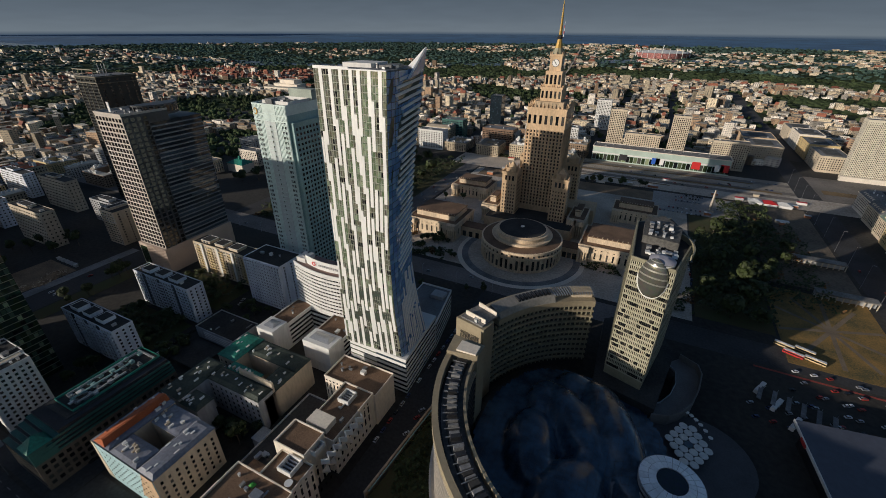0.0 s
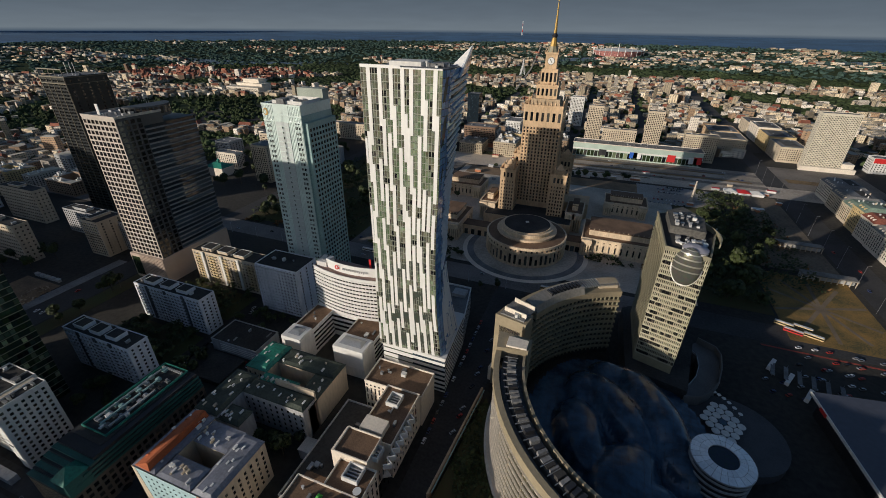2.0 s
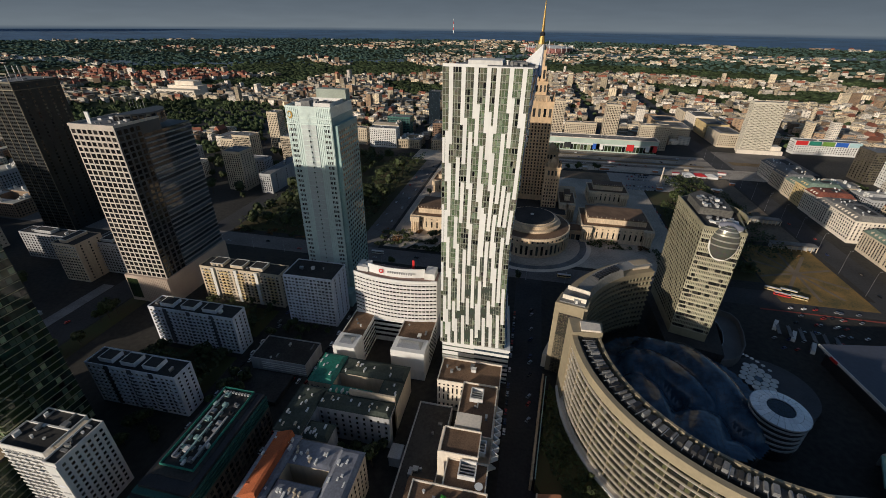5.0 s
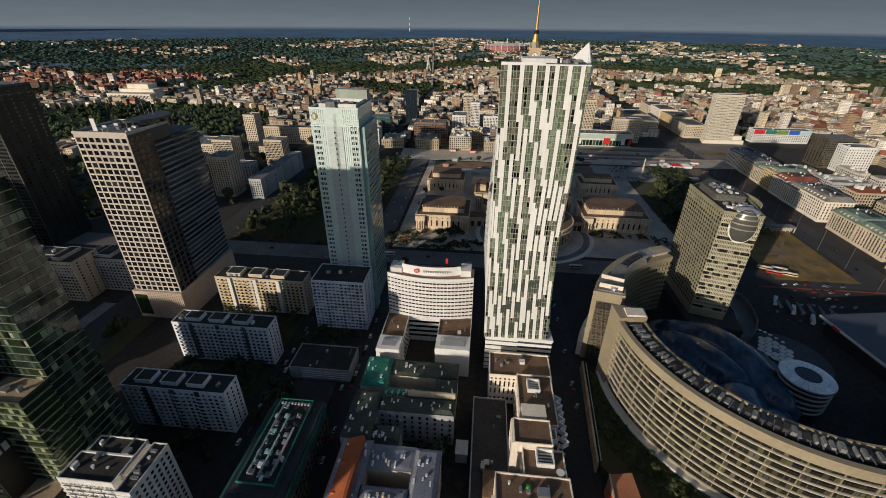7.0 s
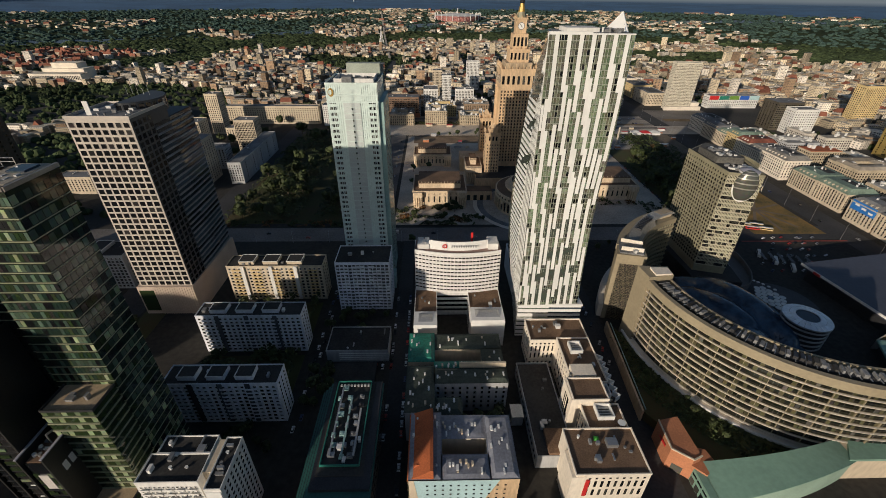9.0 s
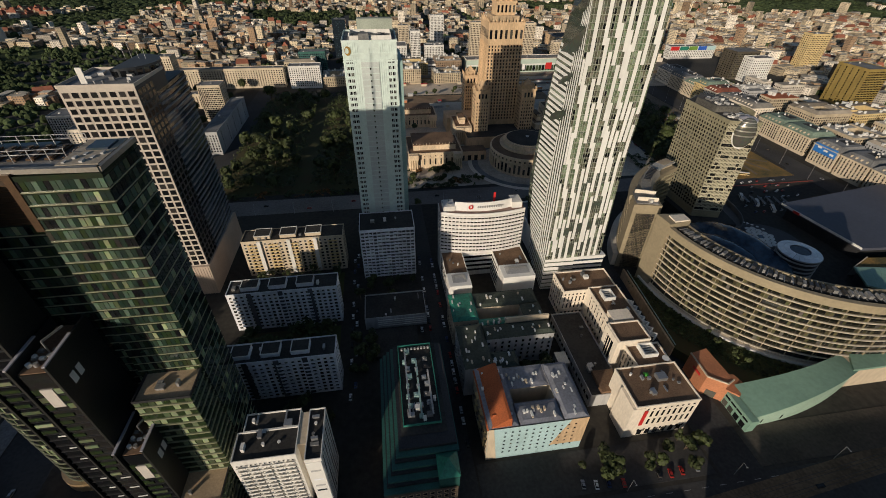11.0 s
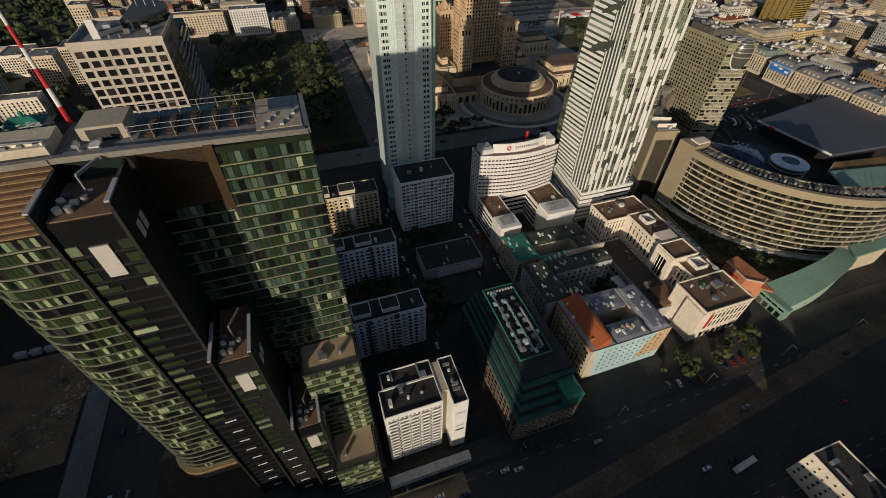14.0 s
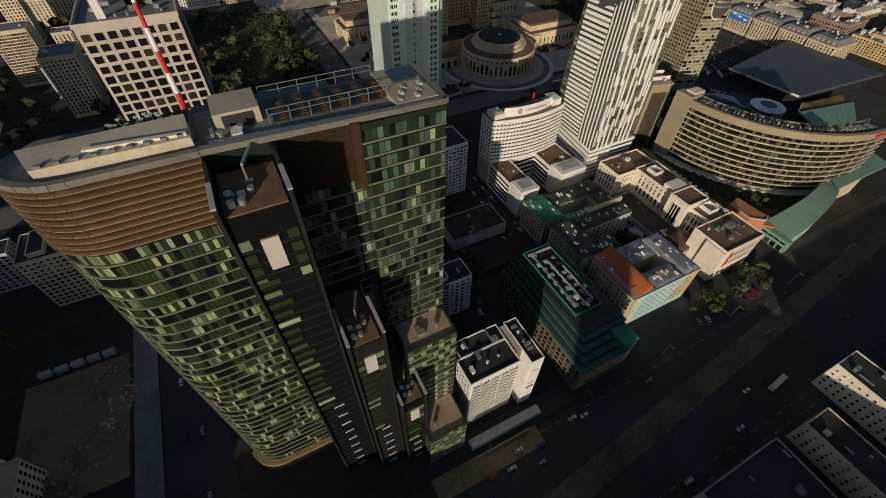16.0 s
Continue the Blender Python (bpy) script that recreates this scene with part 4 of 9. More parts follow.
# ---- beige courtyard hotel ----
def beige_hotel():
    t = thing("courtyard_hotel", -122, 96, "beige stone hotel around a court with brown gravel roofs", "hotel")

    def wing(x0, x1, y0, y1, h, sides, m=BROWNROOF):
        w = part("wing", Geo().box(x0, x1, y0, y1, 0, h), BEIGE, t)
        part("roof", Geo().box(x0 + 0.5, x1 - 0.5, y0 + 0.5, y1 - 0.5, h, h + 0.2), m, w)
        part("parapet", parapet(x0 - 0.15, x1 + 0.15, y0 - 0.15, y1 + 0.15, h, h + 1.1, 0.5), BEIGE, w)
        for p, q, cols in sides:
            windows(t, p, q, h * 0.34, h - 3.2, cols, 2, 1.2, 4.6, BEIGE, DARKGLASS, quota=60)
            windows(t, p, q, h - 3.4, h - 0.8, cols, 1, 1.1, 1.1, BEIGE, DARKGLASS, quota=0)
            windows(t, p, q, 1.5, h * 0.3, cols, 1, 1.2, 2.2, BEIGE, DARKGLASS, quota=0)
        return w

    wing(-141.5, -106, 132, 151, 22, [((-141.5, 132), (-126, 132), 6), ((-141.5, 150), (-141.5, 133), 6)])
    wing(-126, -107, 98, 131.8, 24, [((-126, 127), (-126, 99), 8), ((-107, 98), (-107, 128), 9)])
    wing(-130, -112, 84, 98, 27.5, [((-130, 97), (-130, 85), 3)])
    wing(-126, -107, 70, 84, 24, [((-126, 83.5), (-126, 70.5), 5), ((-107, 70), (-107, 98), 8)])
    wing(-139, -106, 47.5, 70, 24.6, [((-134, 47.5), (-107, 47.5), 9), ((-106, 48), (-106, 69), 7)])
    part("gable", Geo().prism([(-131, 84), (-130, 84), (-130, 98), (-131, 98)], 0, 28), BEIGE, t)
    part("tall_glazing", Geo().slab((-131, 94.5), (-131, 87.5), 0.1, 0, 3, 24), DARKGLASS, t)
    for k in range(3):
        part("mullion", Geo().slab((-131, 94 - 2 * k), (-131, 93.6 - 2 * k), 0.3, 0, 3, 24), BEIGE, t)
    part("front_slab", Geo().box(-140.6, -134.5, 47.1, 60, 0, 24.2), BEIGE, t)
    part("sign_bar", Geo().slab((-134.3, 47.1), (-132.6, 47.1), 0.3, 0, 10, 22), RED, t, "upright red letter bars")
    part("roof_step", Geo().box(-125.4, -113, 100, 108, 24.2, 28), BEIGE, t)
    for x, y, w, l in ((-121, 119, 7, 8), (-120, 75, 8, 8), (-115, 88, 6, 7)):
        part("roof_light_frame", parapet(x, x + w, y, y + l, 24.2, 27.0, 0.6), WHITEWALL, t)
        for k in range(4):
            part("louvre", Geo().box(x + 0.8, x + w - 0.8, y + 1 + 1.6 * k, y + 1.8 + 1.6 * k, 24.4, 25.4), METAL, t)
    zz = Geo()
    for k in range(7):
        y = 66 + 4.4 * k + 22
        zz.prism([(-107, y), (-103.4, y + 2.2), (-107, y + 4.4)], 14, 15)
        part("zigzag_canopy", Geo().slab((-106.2, y), (-103, y + 2.2), 0.2, 0.3, 21, 24.3).slab((-103, y + 2.2), (-106.2, y + 4.4), 0.2, 0.3, 21, 24.3), WHITE, t)
    part("canopy_deck", zz, BEIGE, t)
    for k in range(6):
        part("arcade_arch", Geo().slab((-132.6 + 4.3 * k, 47.5), (-130.2 + 4.3 * k, 47.5), 0.1, 0, 0.5, 4.6), DARKGLASS, t)
    part("roof_machine", Geo().box(-121, -116, 60, 64, 24.8, 27), METAL, t)
    part("tarp", Geo().prism([(-126, 64), (-123.5, 63.6), (-123, 66), (-125.5, 66.3)], 24.8, 25.6, 0, [(-125.4, 64.6), (-124.4, 64.4), (-124, 65.3), (-125, 65.5)]), mat("green_tarp", (0.05, 0.35, 0.04), 0.7), t)
    part("satellite_dish", Geo().cyl(-110, 72, 0.3, 24.2, 26, 8).cyl(-110, 72, 1.4, 26, 26.5, 14, r2=1.9), WHITE, t)
    roof_clutter(t, -137, -108, 50, 69, 24.8, 12, 41)
    roof_clutter(t, -139, -109, 134, 149, 22.2, 8, 42)
    roof_clutter(t, -125, -108, 100, 127, 24.2, 8, 43)
    h = thing("hall", -138, 94, "low dark-roofed hall inside the hotel court", "hall")
    part("wall", Geo().box(-150, -131.2, 66, 126, 0, 9), GREYWALL, h)
    part("roof", Geo().box(-149.5, -131.5, 66.5, 125.5, 9, 9.2), DARKROOF, h)
    part("parapet", parapet(-150.2, -131.1, 65.8, 126.2, 9, 10, 0.5), GREYWALL, h)
    windows(h, (-150, 125), (-150, 67), 2, 8, 16, 1, 2.6, 3, GREYWALL, DARKGLASS, quota=16)
    roof_clutter(h, -148, -133, 68, 124, 9.2, 8, 44)
    part("roof_step", Geo().box(-144, -132, 66.5, 80, 9.2, 11.5), BROWNROOF, h)
    s = thing("shed", -155, 97, "small grey metal shed in a dark yard", "shed")
    part("wall", Geo().box(-158, -152, 90, 98, 0, 7), GREYWALL, s)
    part("roof", Geo().box(-158.3, -151.7, 89.7, 98.3, 7, 7.4), METAL, s)


beige_hotel()


# ---- tenements with roofs full of chimneys ----
def chimney(parent, x, y, z, rnd):
    w, l, h = rnd.uniform(0.5, 0.9), rnd.uniform(0.8, 2.6), rnd.uniform(1.0, 2.0)
    g = Geo().box(x, x + w, y, y + l, z, z + h).box(x - 0.1, x + w + 0.1, y - 0.1, y + l + 0.1, z + h, z + h + 0.18)
    part("chimney", g, rnd.choice([WHITE, WHITEWALL, CREAM, WHITE]), parent)


def court_house(name, wings, label, wall, roofm, seed, nchim, face):
    x0, x1 = min(w[0] for w in wings), max(w[1] for w in wings)
    y0, y1 = min(w[2] for w in wings), max(w[3] for w in wings)
    t = thing(name, (x0 + x1) / 2, (y0 + y1) / 2, label, "tenement house", "tenement houses")
    rnd = random.Random(seed)
    for i, (a, b, c, d, h, m) in enumerate(wings):
        w = part("wing", Geo().box(a, b, c, d, 0, h), wall, t)
        pitch = rnd.uniform(0.3, 1.4)
        part("roof", Geo().prism([(a - 0.3, c - 0.3), (b + 0.3, c - 0.3), (b + 0.3, d + 0.3), (a - 0.3, d + 0.3)], h, h + 0.3).prism([(a + 0.3, c + 0.3), (b - 0.3, c + 0.3), (b - 0.3, d - 0.3), (a + 0.3, d - 0.3)], h + 0.3, h + 0.3 + pitch, 0, [(a + 2, c + 2), (b - 2, c + 2), (b - 2, d - 2), (a + 2, d - 2)]), m or roofm, w)
        for k in range(nchim):
            chimney(t, rnd.uniform(a + 0.5, b - 2), rnd.uniform(c + 0.5, max(c + 0.6, d - 4)), h + 0.3, rnd)
    for p, q, cols, rows, h in face:
        windows(t, p, q, 2.5, h - 1, cols, rows, 1.2, 1.9, wall, DARKGLASS, quota=70)
    return t


MOSSROOF = mat("mossy_dark_roof", (0.06, 0.075, 0.058), 0.8, var=0.4, scale=0.4, fine=4)
SLATEROOF = mat("slate_grey_sheet_roof", (0.24, 0.25, 0.29), 0.5, var=0.3, scale=0.4, fine=4)
t = court_house("tenement", [(-211, -197, 46, 79, 26, SLATEROOF), (-197, -176, 46, 57, 26, SLATEROOF), (-176, -164, 46, 77, 26, SLATEROOF), (-197, -176, 66, 78, 25, SLATEROOF)],
                "tenement block with pale blue painted front and orange tiled flank", CREAM, SLATEROOF, 51, 11,
                [((-211, 78), (-211, 47), 11, 6, 24), ((-164, 47), (-164, 76), 8, 6, 24)])
part("painted_front", Geo().box(-211.2, -163.8, 45.7, 46, 0, 26.3), LIGHTBLUE, t, "front wall painted pale blue and sand")
part("sand_patch", Geo().prism([(-180, 45.6), (-163.8, 45.6), (-163.8, 45.7), (-180, 45.7)], 6, 26.3, 0, [(-172, 45.6), (-163.8, 45.6), (-163.8, 45.7), (-172, 45.7)]), SAND, t)
part("sand_patch", Geo().prism([(-211.2, 45.6), (-206, 45.6), (-206, 45.7), (-211.2, 45.7)], 0, 26.3, 0, [(-211.2, 45.6), (-209, 45.6), (-209, 45.7), (-211.2, 45.7)]), CREAM, t)
windows(t, (-205, 45.6), (-168, 45.6), 4, 24, 11, 6, 0.9, 0.9, LIGHTBLUE, DARKGLASS, quota=66)
part("tiled_roof", Geo().prism([(-212, 46.2), (-200.5, 46.2), (-200.5, 79), (-212, 79)], 25.2, 31, 0, [(-202, 47), (-200.7, 47), (-200.7, 78), (-202, 78)]), TILE, t, "steep orange tiled roof slope")
for k in range(4):
    part("dormer", Geo().prism([(-210.6, 50 + 7 * k), (-206.5, 50 + 7 * k), (-206.5, 53 + 7 * k), (-210.6, 53 + 7 * k)], 25.2, 28.4, 0, [(-208, 51.4 + 7 * k), (-206.5, 51.4 + 7 * k), (-206.5, 51.6 + 7 * k), (-208, 51.6 + 7 * k)]), TILE, t)
for k in range(9):
    part("balcony", Geo().box(-212.2, -211, 49 + 9 * (k % 3), 52.4 + 9 * (k % 3), 7 + 5.5 * (k // 3), 8.1 + 5.5 * (k // 3)), YELLOW, t)
court_house("tenement", [(-215, -200, 118, 141, 20.5, GREENROOF), (-200, -160, 128, 140.5, 20, None), (-200, -176, 112, 118, 20, GREENROOF), (-172, -160, 104, 128, 20, None)],
            "tenement block with bright copper-green and dark roofs", CREAM, MOSSROOF, 52, 12, [((-215, 140), (-215, 119), 8, 6, 20), ((-215, 118), (-160, 118), 14, 5, 19)])
court_house("tenement", [(-215, -200, 82, 112, 23, None), (-200, -160, 100, 110, 23, None), (-200, -186, 82, 92, 21, None)],
            "dark-roofed tenement block with many pale chimneys", GREYWALL, MOSSROOF, 53, 12, [((-215, 111), (-215, 83), 9, 6, 22), ((-200, 100), (-160, 100), 10, 5, 22)])
fw = thing("fire_wall", -172, 105, "blank sunlit cream gable wall between dark roofs", "wall")
part("wall", Geo().box(-186, -160, 110.4, 111.6, 0, 27), CREAM, fw)


# ---- stepped green office ----
def green_office():
    t = thing("office_building", -242, 64, "stepped office block with dark teal metal roofs and rooftop machines", "office building")
    part("wall", Geo().box(-259, -228, 28, 98, 0, 18), mat("dull_brown_cladding", (0.16, 0.12, 0.09), 0.7), t)
    for k in range(4):
        part("step_roof", Geo().box(-259 + 2 * k, -228 + 0.6 * k, 28 + 3.4 * k, 98 - 0.6 * k, 18 + 3 * k, 19.2 + 3 * k), TEALDEEP, t)
        part("step_wall", Geo().box(-257.6 + 2 * k, -228.6 + 0.6 * k, 30.4 + 3.4 * k, 97.4 - 0.6 * k, 19.2 + 3 * k, 21 + 3 * k), DARKMETAL, t)
    part("roof", Geo().box(-250, -230, 46, 95, 30, 30.3), DARKROOF, t)
    part("green_frame", parapet(-249, -232, 50, 95, 30.3, 31.6, 0.35), mat("bright_teal_steel", (0.03, 0.22, 0.17), 0.5), t)
    windows(t, (-258.5, 28), (-228.5, 28), 2, 17, 10, 4, 2.0, 2.2, SAND, DARKGLASS, quota=40)
    windows(t, (-228, 29), (-228, 97), 2, 17, 20, 4, 2.0, 2.2, GREYWALL, DARKGLASS, quota=40)
    windows(t, (-259, 97), (-259, 29), 2, 17, 20, 4, 2.0, 2.2, GREYWALL, DARKGLASS, quota=20)
    part("corner_turret", Geo().prism([(-236, 28), (-227.6, 28), (-227.6, 38), (-236, 38)], 18, 27), TEALDEEP, t)
    part("glass_pyramid", Geo().prism([(-236.4, 27.6), (-227.2, 27.6), (-227.2, 38.4), (-236.4, 38.4)], 27, 32, 0, [(-232.2, 32.6), (-231.4, 32.6), (-231.4, 33.4), (-232.2, 33.4)]), GREENROOF, t)
    rnd = random.Random(61)
    for k in range(22):
        x, y = -247.5 + 4.4 * (k % 3) + 2 * rnd.random(), 53 + 5 * (k // 3) + 2 * rnd.random()
        l = rnd.uniform(1.4, 3.4)
        part("machine", Geo().box(x, x + l, y, y + 2.2, 30.3, 31 + rnd.random()).cyl(x + 1, y + 1.1, 0.6, 31, 32.3, 10), rnd.choice([GREYROOF, DARKMETAL, METAL, TEALDARK]), t)
    for k in range(3):
        part("long_duct", Geo().box(-246 + 5.2 * k, -245.2 + 5.2 * k, 54, 90 - 6 * k, 31.4, 32.2), (METAL, TEALDARK, GREYWALL)[k], t)
    roof_clutter(t, -248, -232, 48, 66, 30.3, 10, 62)
    for k in range(9):
        part("vent_box", Geo().box(-247.5 + 1.7 * k, -246.6 + 1.7 * k, 91.6, 92.6, 31, 32), GREYWALL, t)


green_office()
lowb = block("shop_building", -268, -229, 138, 160, 9, GREYWALL, DARKROOF, "low grey shop building with striped shopfront", "shop", clutter=6, seed=71)
for k in range(4):
    part("white_rail", Geo().box(-260, -229, 137.7, 138, 2 + 1.7 * k, 2.4 + 1.7 * k), WHITEWALL, lowb)
part("forecourt_roof", Geo().box(-262, -236, 112, 134, 0, 3.5), DARKROOF, lowb)


# ---- green glass tower with stepped bays ----
def glass_tower():
    t = thing("glass_tower", -362, 60, "green glass office tower with bronze louvres and stepped bays", "office tower")
    arc = []
    for i in range(9):
        a = radians(180 + 90 * i / 8)
        arc.append((-391 + 13 * math.cos(a), 71.5 + 13 * math.sin(a)))
    left = arc + [(-370, 58.5), (-370, 78), (-396, 78), (-402, 75)]
    part("curved_body", Geo().prism(left, 0, 154), BLACKGLASS, t)
    part("middle_body", Geo().box(-370, -340, 60, 79, 0, 154), glass("dark_teal_glass", (0.02, 0.032, 0.03), (0.05, 0.075, 0.07), 0.3, 0.05), t)
    part("right_body", Geo().box(-340, -319, 56, 76, 0, 154), glass("dark_green_glass", (0.03, 0.042, 0.024), (0.06, 0.08, 0.05), 0.3, 0.06), t)
    F = arc + [(-370, 58.5)]
    fl = 3.75
    pane_l, pane_d = GREENGLASS, BLACKGLASS
    pane_t = glass("teal_office_glass", (0.025, 0.045, 0.034), (0.14, 0.21, 0.15), 0.4, 0.05)
    rest = Geo()
    singles = 0
    run = [0, 0]
    rnd = random.Random(8)

    # lit: share of pale panes, bright reflections put into the pane colour
    def storey(a, b, n, z, lit=0.6, teal=False):
        nonlocal singles
        d = Vector((b[0] - a[0], b[1] - a[1]))
        for k in range(n):
            p, q = Vector(a) + d * ((k + 0.06) / n), Vector(a) + d * ((k + 0.94) / n)
            if run[1] <= 0:
                run[0], run[1] = (0 if rnd.random() < lit else 1), rnd.choice((1, 2, 2, 3, 4, 6))
            run[1] -= 1
            m = run[0] if rnd.random() < 0.88 else 1 - run[0]
            if teal and rnd.random() < 0.62:
                m = 2
            if singles < 140 and z > 120:
                part("pane", Geo().slab(p, q, 0.1, 0, z + 0.62, z + 3.3), (pane_l, pane_d, pane_t)[m], t)
                singles += 1
            else:
                rest.slab(p, q, 0.1, 0, z + 0.62, z + 3.3, m)

    for r in range(40):
        z = 3 + fl * r
        if z > 150:
            break
        if z < 137:
            for i in range(8):
                storey(F[i], F[i + 1], 3, z)
            storey(F[8], F[9], 19, z)
            storey((-357, 60), (-340, 60), 11, z, 0.4, True)
        storey((-340, 56), (-319, 56), 15, z, 0.6, True)
        storey((-319, 56), (-319, 76), 8, z, 0.6, True)
        if z < 137:
            g = Geo()
            for a, b in zip(F, F[1:]):
                g.slab(a, b, 0.4, 0, z + 0.1, z + 0.36)
            part("floor_edge", g, mat_edge, t)
            part("floor_edge", Geo().slab((-357, 60), (-340, 60), 0.25, 0, z + 0.1, z + 0.4), mat_edge, t)
        part("floor_edge", Geo().slab((-340, 56), (-319, 56), 0.25, 0, z + 0.1, z + 0.38).slab((-319, 56), (-319, 76), 0.25, 0, z + 0.1, z + 0.38), mat_edge, t)
    part("glazing", rest, [pane_l, pane_d, pane_t], t, kind="stuff")
    bronze_slat = mat("brown_bronze_slat", (0.11, 0.066, 0.038), 0.4, 0.5)
    bz = Geo()
    for a, b in zip(F, F[1:]):
        bz.slab(a, b, 0.3, 0, 138, 154.6)
    part("louvre_backing", bz, mat("dark_bronze", (0.07, 0.038, 0.02), 0.45, 0.3), t)
    for k in range(10):
        z = 138.6 + 1.62 * k
        g = Geo()
        for a, b in zip(F, F[1:]):
            g.slab(a, b, 0.9, -0.3, z, z + 0.19)
        part("louvre", g, COPPER, t)
        g = Geo()
        for a, b in zip(F, F[1:]):
            g.slab(a, b, 0.5, -0.3, z + 0.8, z + 0.88)
        part("thin_slat", g, bronze_slat, t)
        # middle louvres in darker bronze: the bay's shade is in the colour
        part("louvre", Geo().slab((-357, 60), (-339.6, 60), 0.5, -0.2, z, z + 0.15), bronze_slat, t)
    # Panel and pier behind the bay carry its shade in their bronze.
    part("louvre_backing", Geo().slab((-357, 60), (-339.6, 60), 0.2, 0, 138, 154.6), mat("shaded_bronze_panel", (0.05, 0.032, 0.02), 0.5, 0.4), t)
    part("bronze_pier", Geo().box(-341.5, -339.5, 55.7, 60.4, 138, 154.6), bronze_slat, t)
    for x0, x1, y0, top in ((-370, -357, 43, 150), (-356, -346, 38, 102), (-345, -336, 35, 60)):
        b = part("bay", Geo().box(x0, x1, y0, 60, 0, top), BLACKGLASS, t)
        wallm = BAYWALL
        part("bay_wall", Geo().box(x0 - 0.2, x0 + 0.5, y0 - 0.9, 58, 0, top + 3.4), wallm, b)
        part("wall_cap", Geo().box(x0 - 0.3, x0 + 0.6, y0 - 1.0, 50, top + 3.4, top + 3.8).box(x1 - 0.6, x1 + 0.3, y0 - 1.0, 50, top + 3.4, top + 3.8), LILAC, b)
        part("bay_wall", Geo().box(x1 - 0.5, x1 + 0.2, y0 - 0.9, 58, 0, top + 3.4), wallm, b)
        part("bay_roof", Geo().box(x0 + 1, x1 - 1, y0 + 0.4, 57, top, top + 0.3), BROWNROOF, b)
        mx = (x0 + x1) / 2
        part("white_panel", Geo().box(mx - 1.7, mx + 1.7, y0 - 0.4, y0, top - 15, top - 6.5), mat("dull_white_panel", (0.52, 0.48, 0.44), 0.6, var=0.12), b)
        w = (x1 - x0) / 2 - 0.9
        for k in range(int((top - 6) / 3.75)):
            z = 3 + 3.75 * k
            up = z > top * 0.42
            part("floor_edge", Geo().box(mx - w, mx + w, y0 - 0.35, y0, z - 0.5, z - 0.3), DARKMETAL, b)
            if up and z < top - 18:
                part("spandrel", Geo().box(mx - w, mx - w + 3.4 + 2.2 * rnd.random(), y0 - 0.25, y0, z, z + 1.5), GREENGLASS, b)
            if z >= top - 20:
                for sx in (-1, 1):
                    part("green_pane", Geo().box(mx + sx * (w - 1.1) - 1.1, mx + sx * (w - 1.1) + 1.1, y0 - 0.2, y0, z, z + 2.4), GREENGLASS, b)
            if not up and k % 2 == 0:
                part("light_bar", Geo().box(mx - 1.7, mx + 1.7, y0 - 0.5, y0 - 0.25, z + 1.6, z + 2.0), WHITE, b)
        part("plain_mark", Geo().slab((x1 + 0.3, y0 + 3), (x1 + 0.3, y0 + 5), 0.1, 0, top - 9, top - 5).slab((x1 + 0.3, y0 + 6), (x1 + 0.3, y0 + 8), 0.1, 0, top - 9, top - 5), WHITEWALL, b)
        for k in range(4):
            px, py = x0 + 2.5 + 2.0 * (k % 3), y0 + 3 + 3 * (k // 2)
            part("fan_drum", Geo().cyl(px, py, 0.7, top + 0.3, top + 1.5, 10), (WHITEWALL, METAL, GREYROOF, WHITEWALL)[k], b)
            part("machine", Geo().box(px - 0.5, px + 0.9, py + 2, py + 3, top + 0.3, top + 1.1), (METAL, WHITEWALL, METAL, GREYROOF)[k], b)
        part("davit_arm", Geo().cyl(mx, y0 + 8, 0.25, top + 0.3, top + 5, 6).slab((mx, y0 + 8), (mx + 2.5, y0 + 14), 0.25, 0.25, top + 4.6, top + 5.2), METAL, b)
    for x0, x1, y0, top in ((-338, -319.6, 44, 76), (-337, -320.5, 30, 28)):
        s = part("step_block", Geo().box(x0, x1, y0, 58, 0, top), GREENGLASS, t)
        part("step_roof", Geo().box(x0 + 0.4, x1 - 0.4, y0 + 0.4, 57, top, top + 0.3), mat("warm_deck", (0.42, 0.31, 0.2), 0.9), s)
        part("step_parapet", parapet(x0 - 0.1, x1 + 0.1, y0 - 0.1, 57.5, top, top + 1.1, 0.3), DARKMETAL, s)
        for r in range(int(top / fl)):
            part("floor_edge", Geo().slab((x0, y0), (x1, y0), 0.35, 0, 2 + fl * r, 2.6 + fl * r).slab((x1, y0), (x1, 56), 0.35, 0, 2 + fl * r, 2.6 + fl * r), mat_edge, s)
            windows(t, (x0, y0), (x1, y0), 2.6 + fl * r, 5.6 + fl * r, 8, 1, 1.9, 2.4, DARKMETAL, GREENGLASS, quota=0)
        roof_clutter(t, x0 + 1, x1 - 1, y0 + 1, 56, top + 0.3, 4, int(top))
    part("entrance_ring", Geo().prism([(p[0] - 1.5, p[1] - 1.5) for p in F[1:]] + [(-368, 60), (-400, 70)], 0, 6), COPPER, t, "bronze ground floor ring")
    # roof
    part("roof", Geo().prism([(p[0] * 0.985 - 5.7, p[1] + 0.8) for p in F] + [(-370, 77.5), (-398, 77.5)], 154, 154.3).box(-370, -320, 60.5, 75.5, 154, 154.3), GREYROOF, t)
    rim = Geo()
    for a, b in zip(F, F[1:]):
        rim.slab(a, b, 0.7, 0.6, 154.3, 155.6)
    part("roof_rim", rim.slab((-370, 58.5), (-319, 56.2), 0.5, 0.9, 154.3, 155.6).slab((-319, 56), (-319, 76), 0.5, 0.6, 154.3, 155.6), mat("dull_rim_metal", (0.3, 0.28, 0.25), 0.45, 0.5, var=0.2), t)
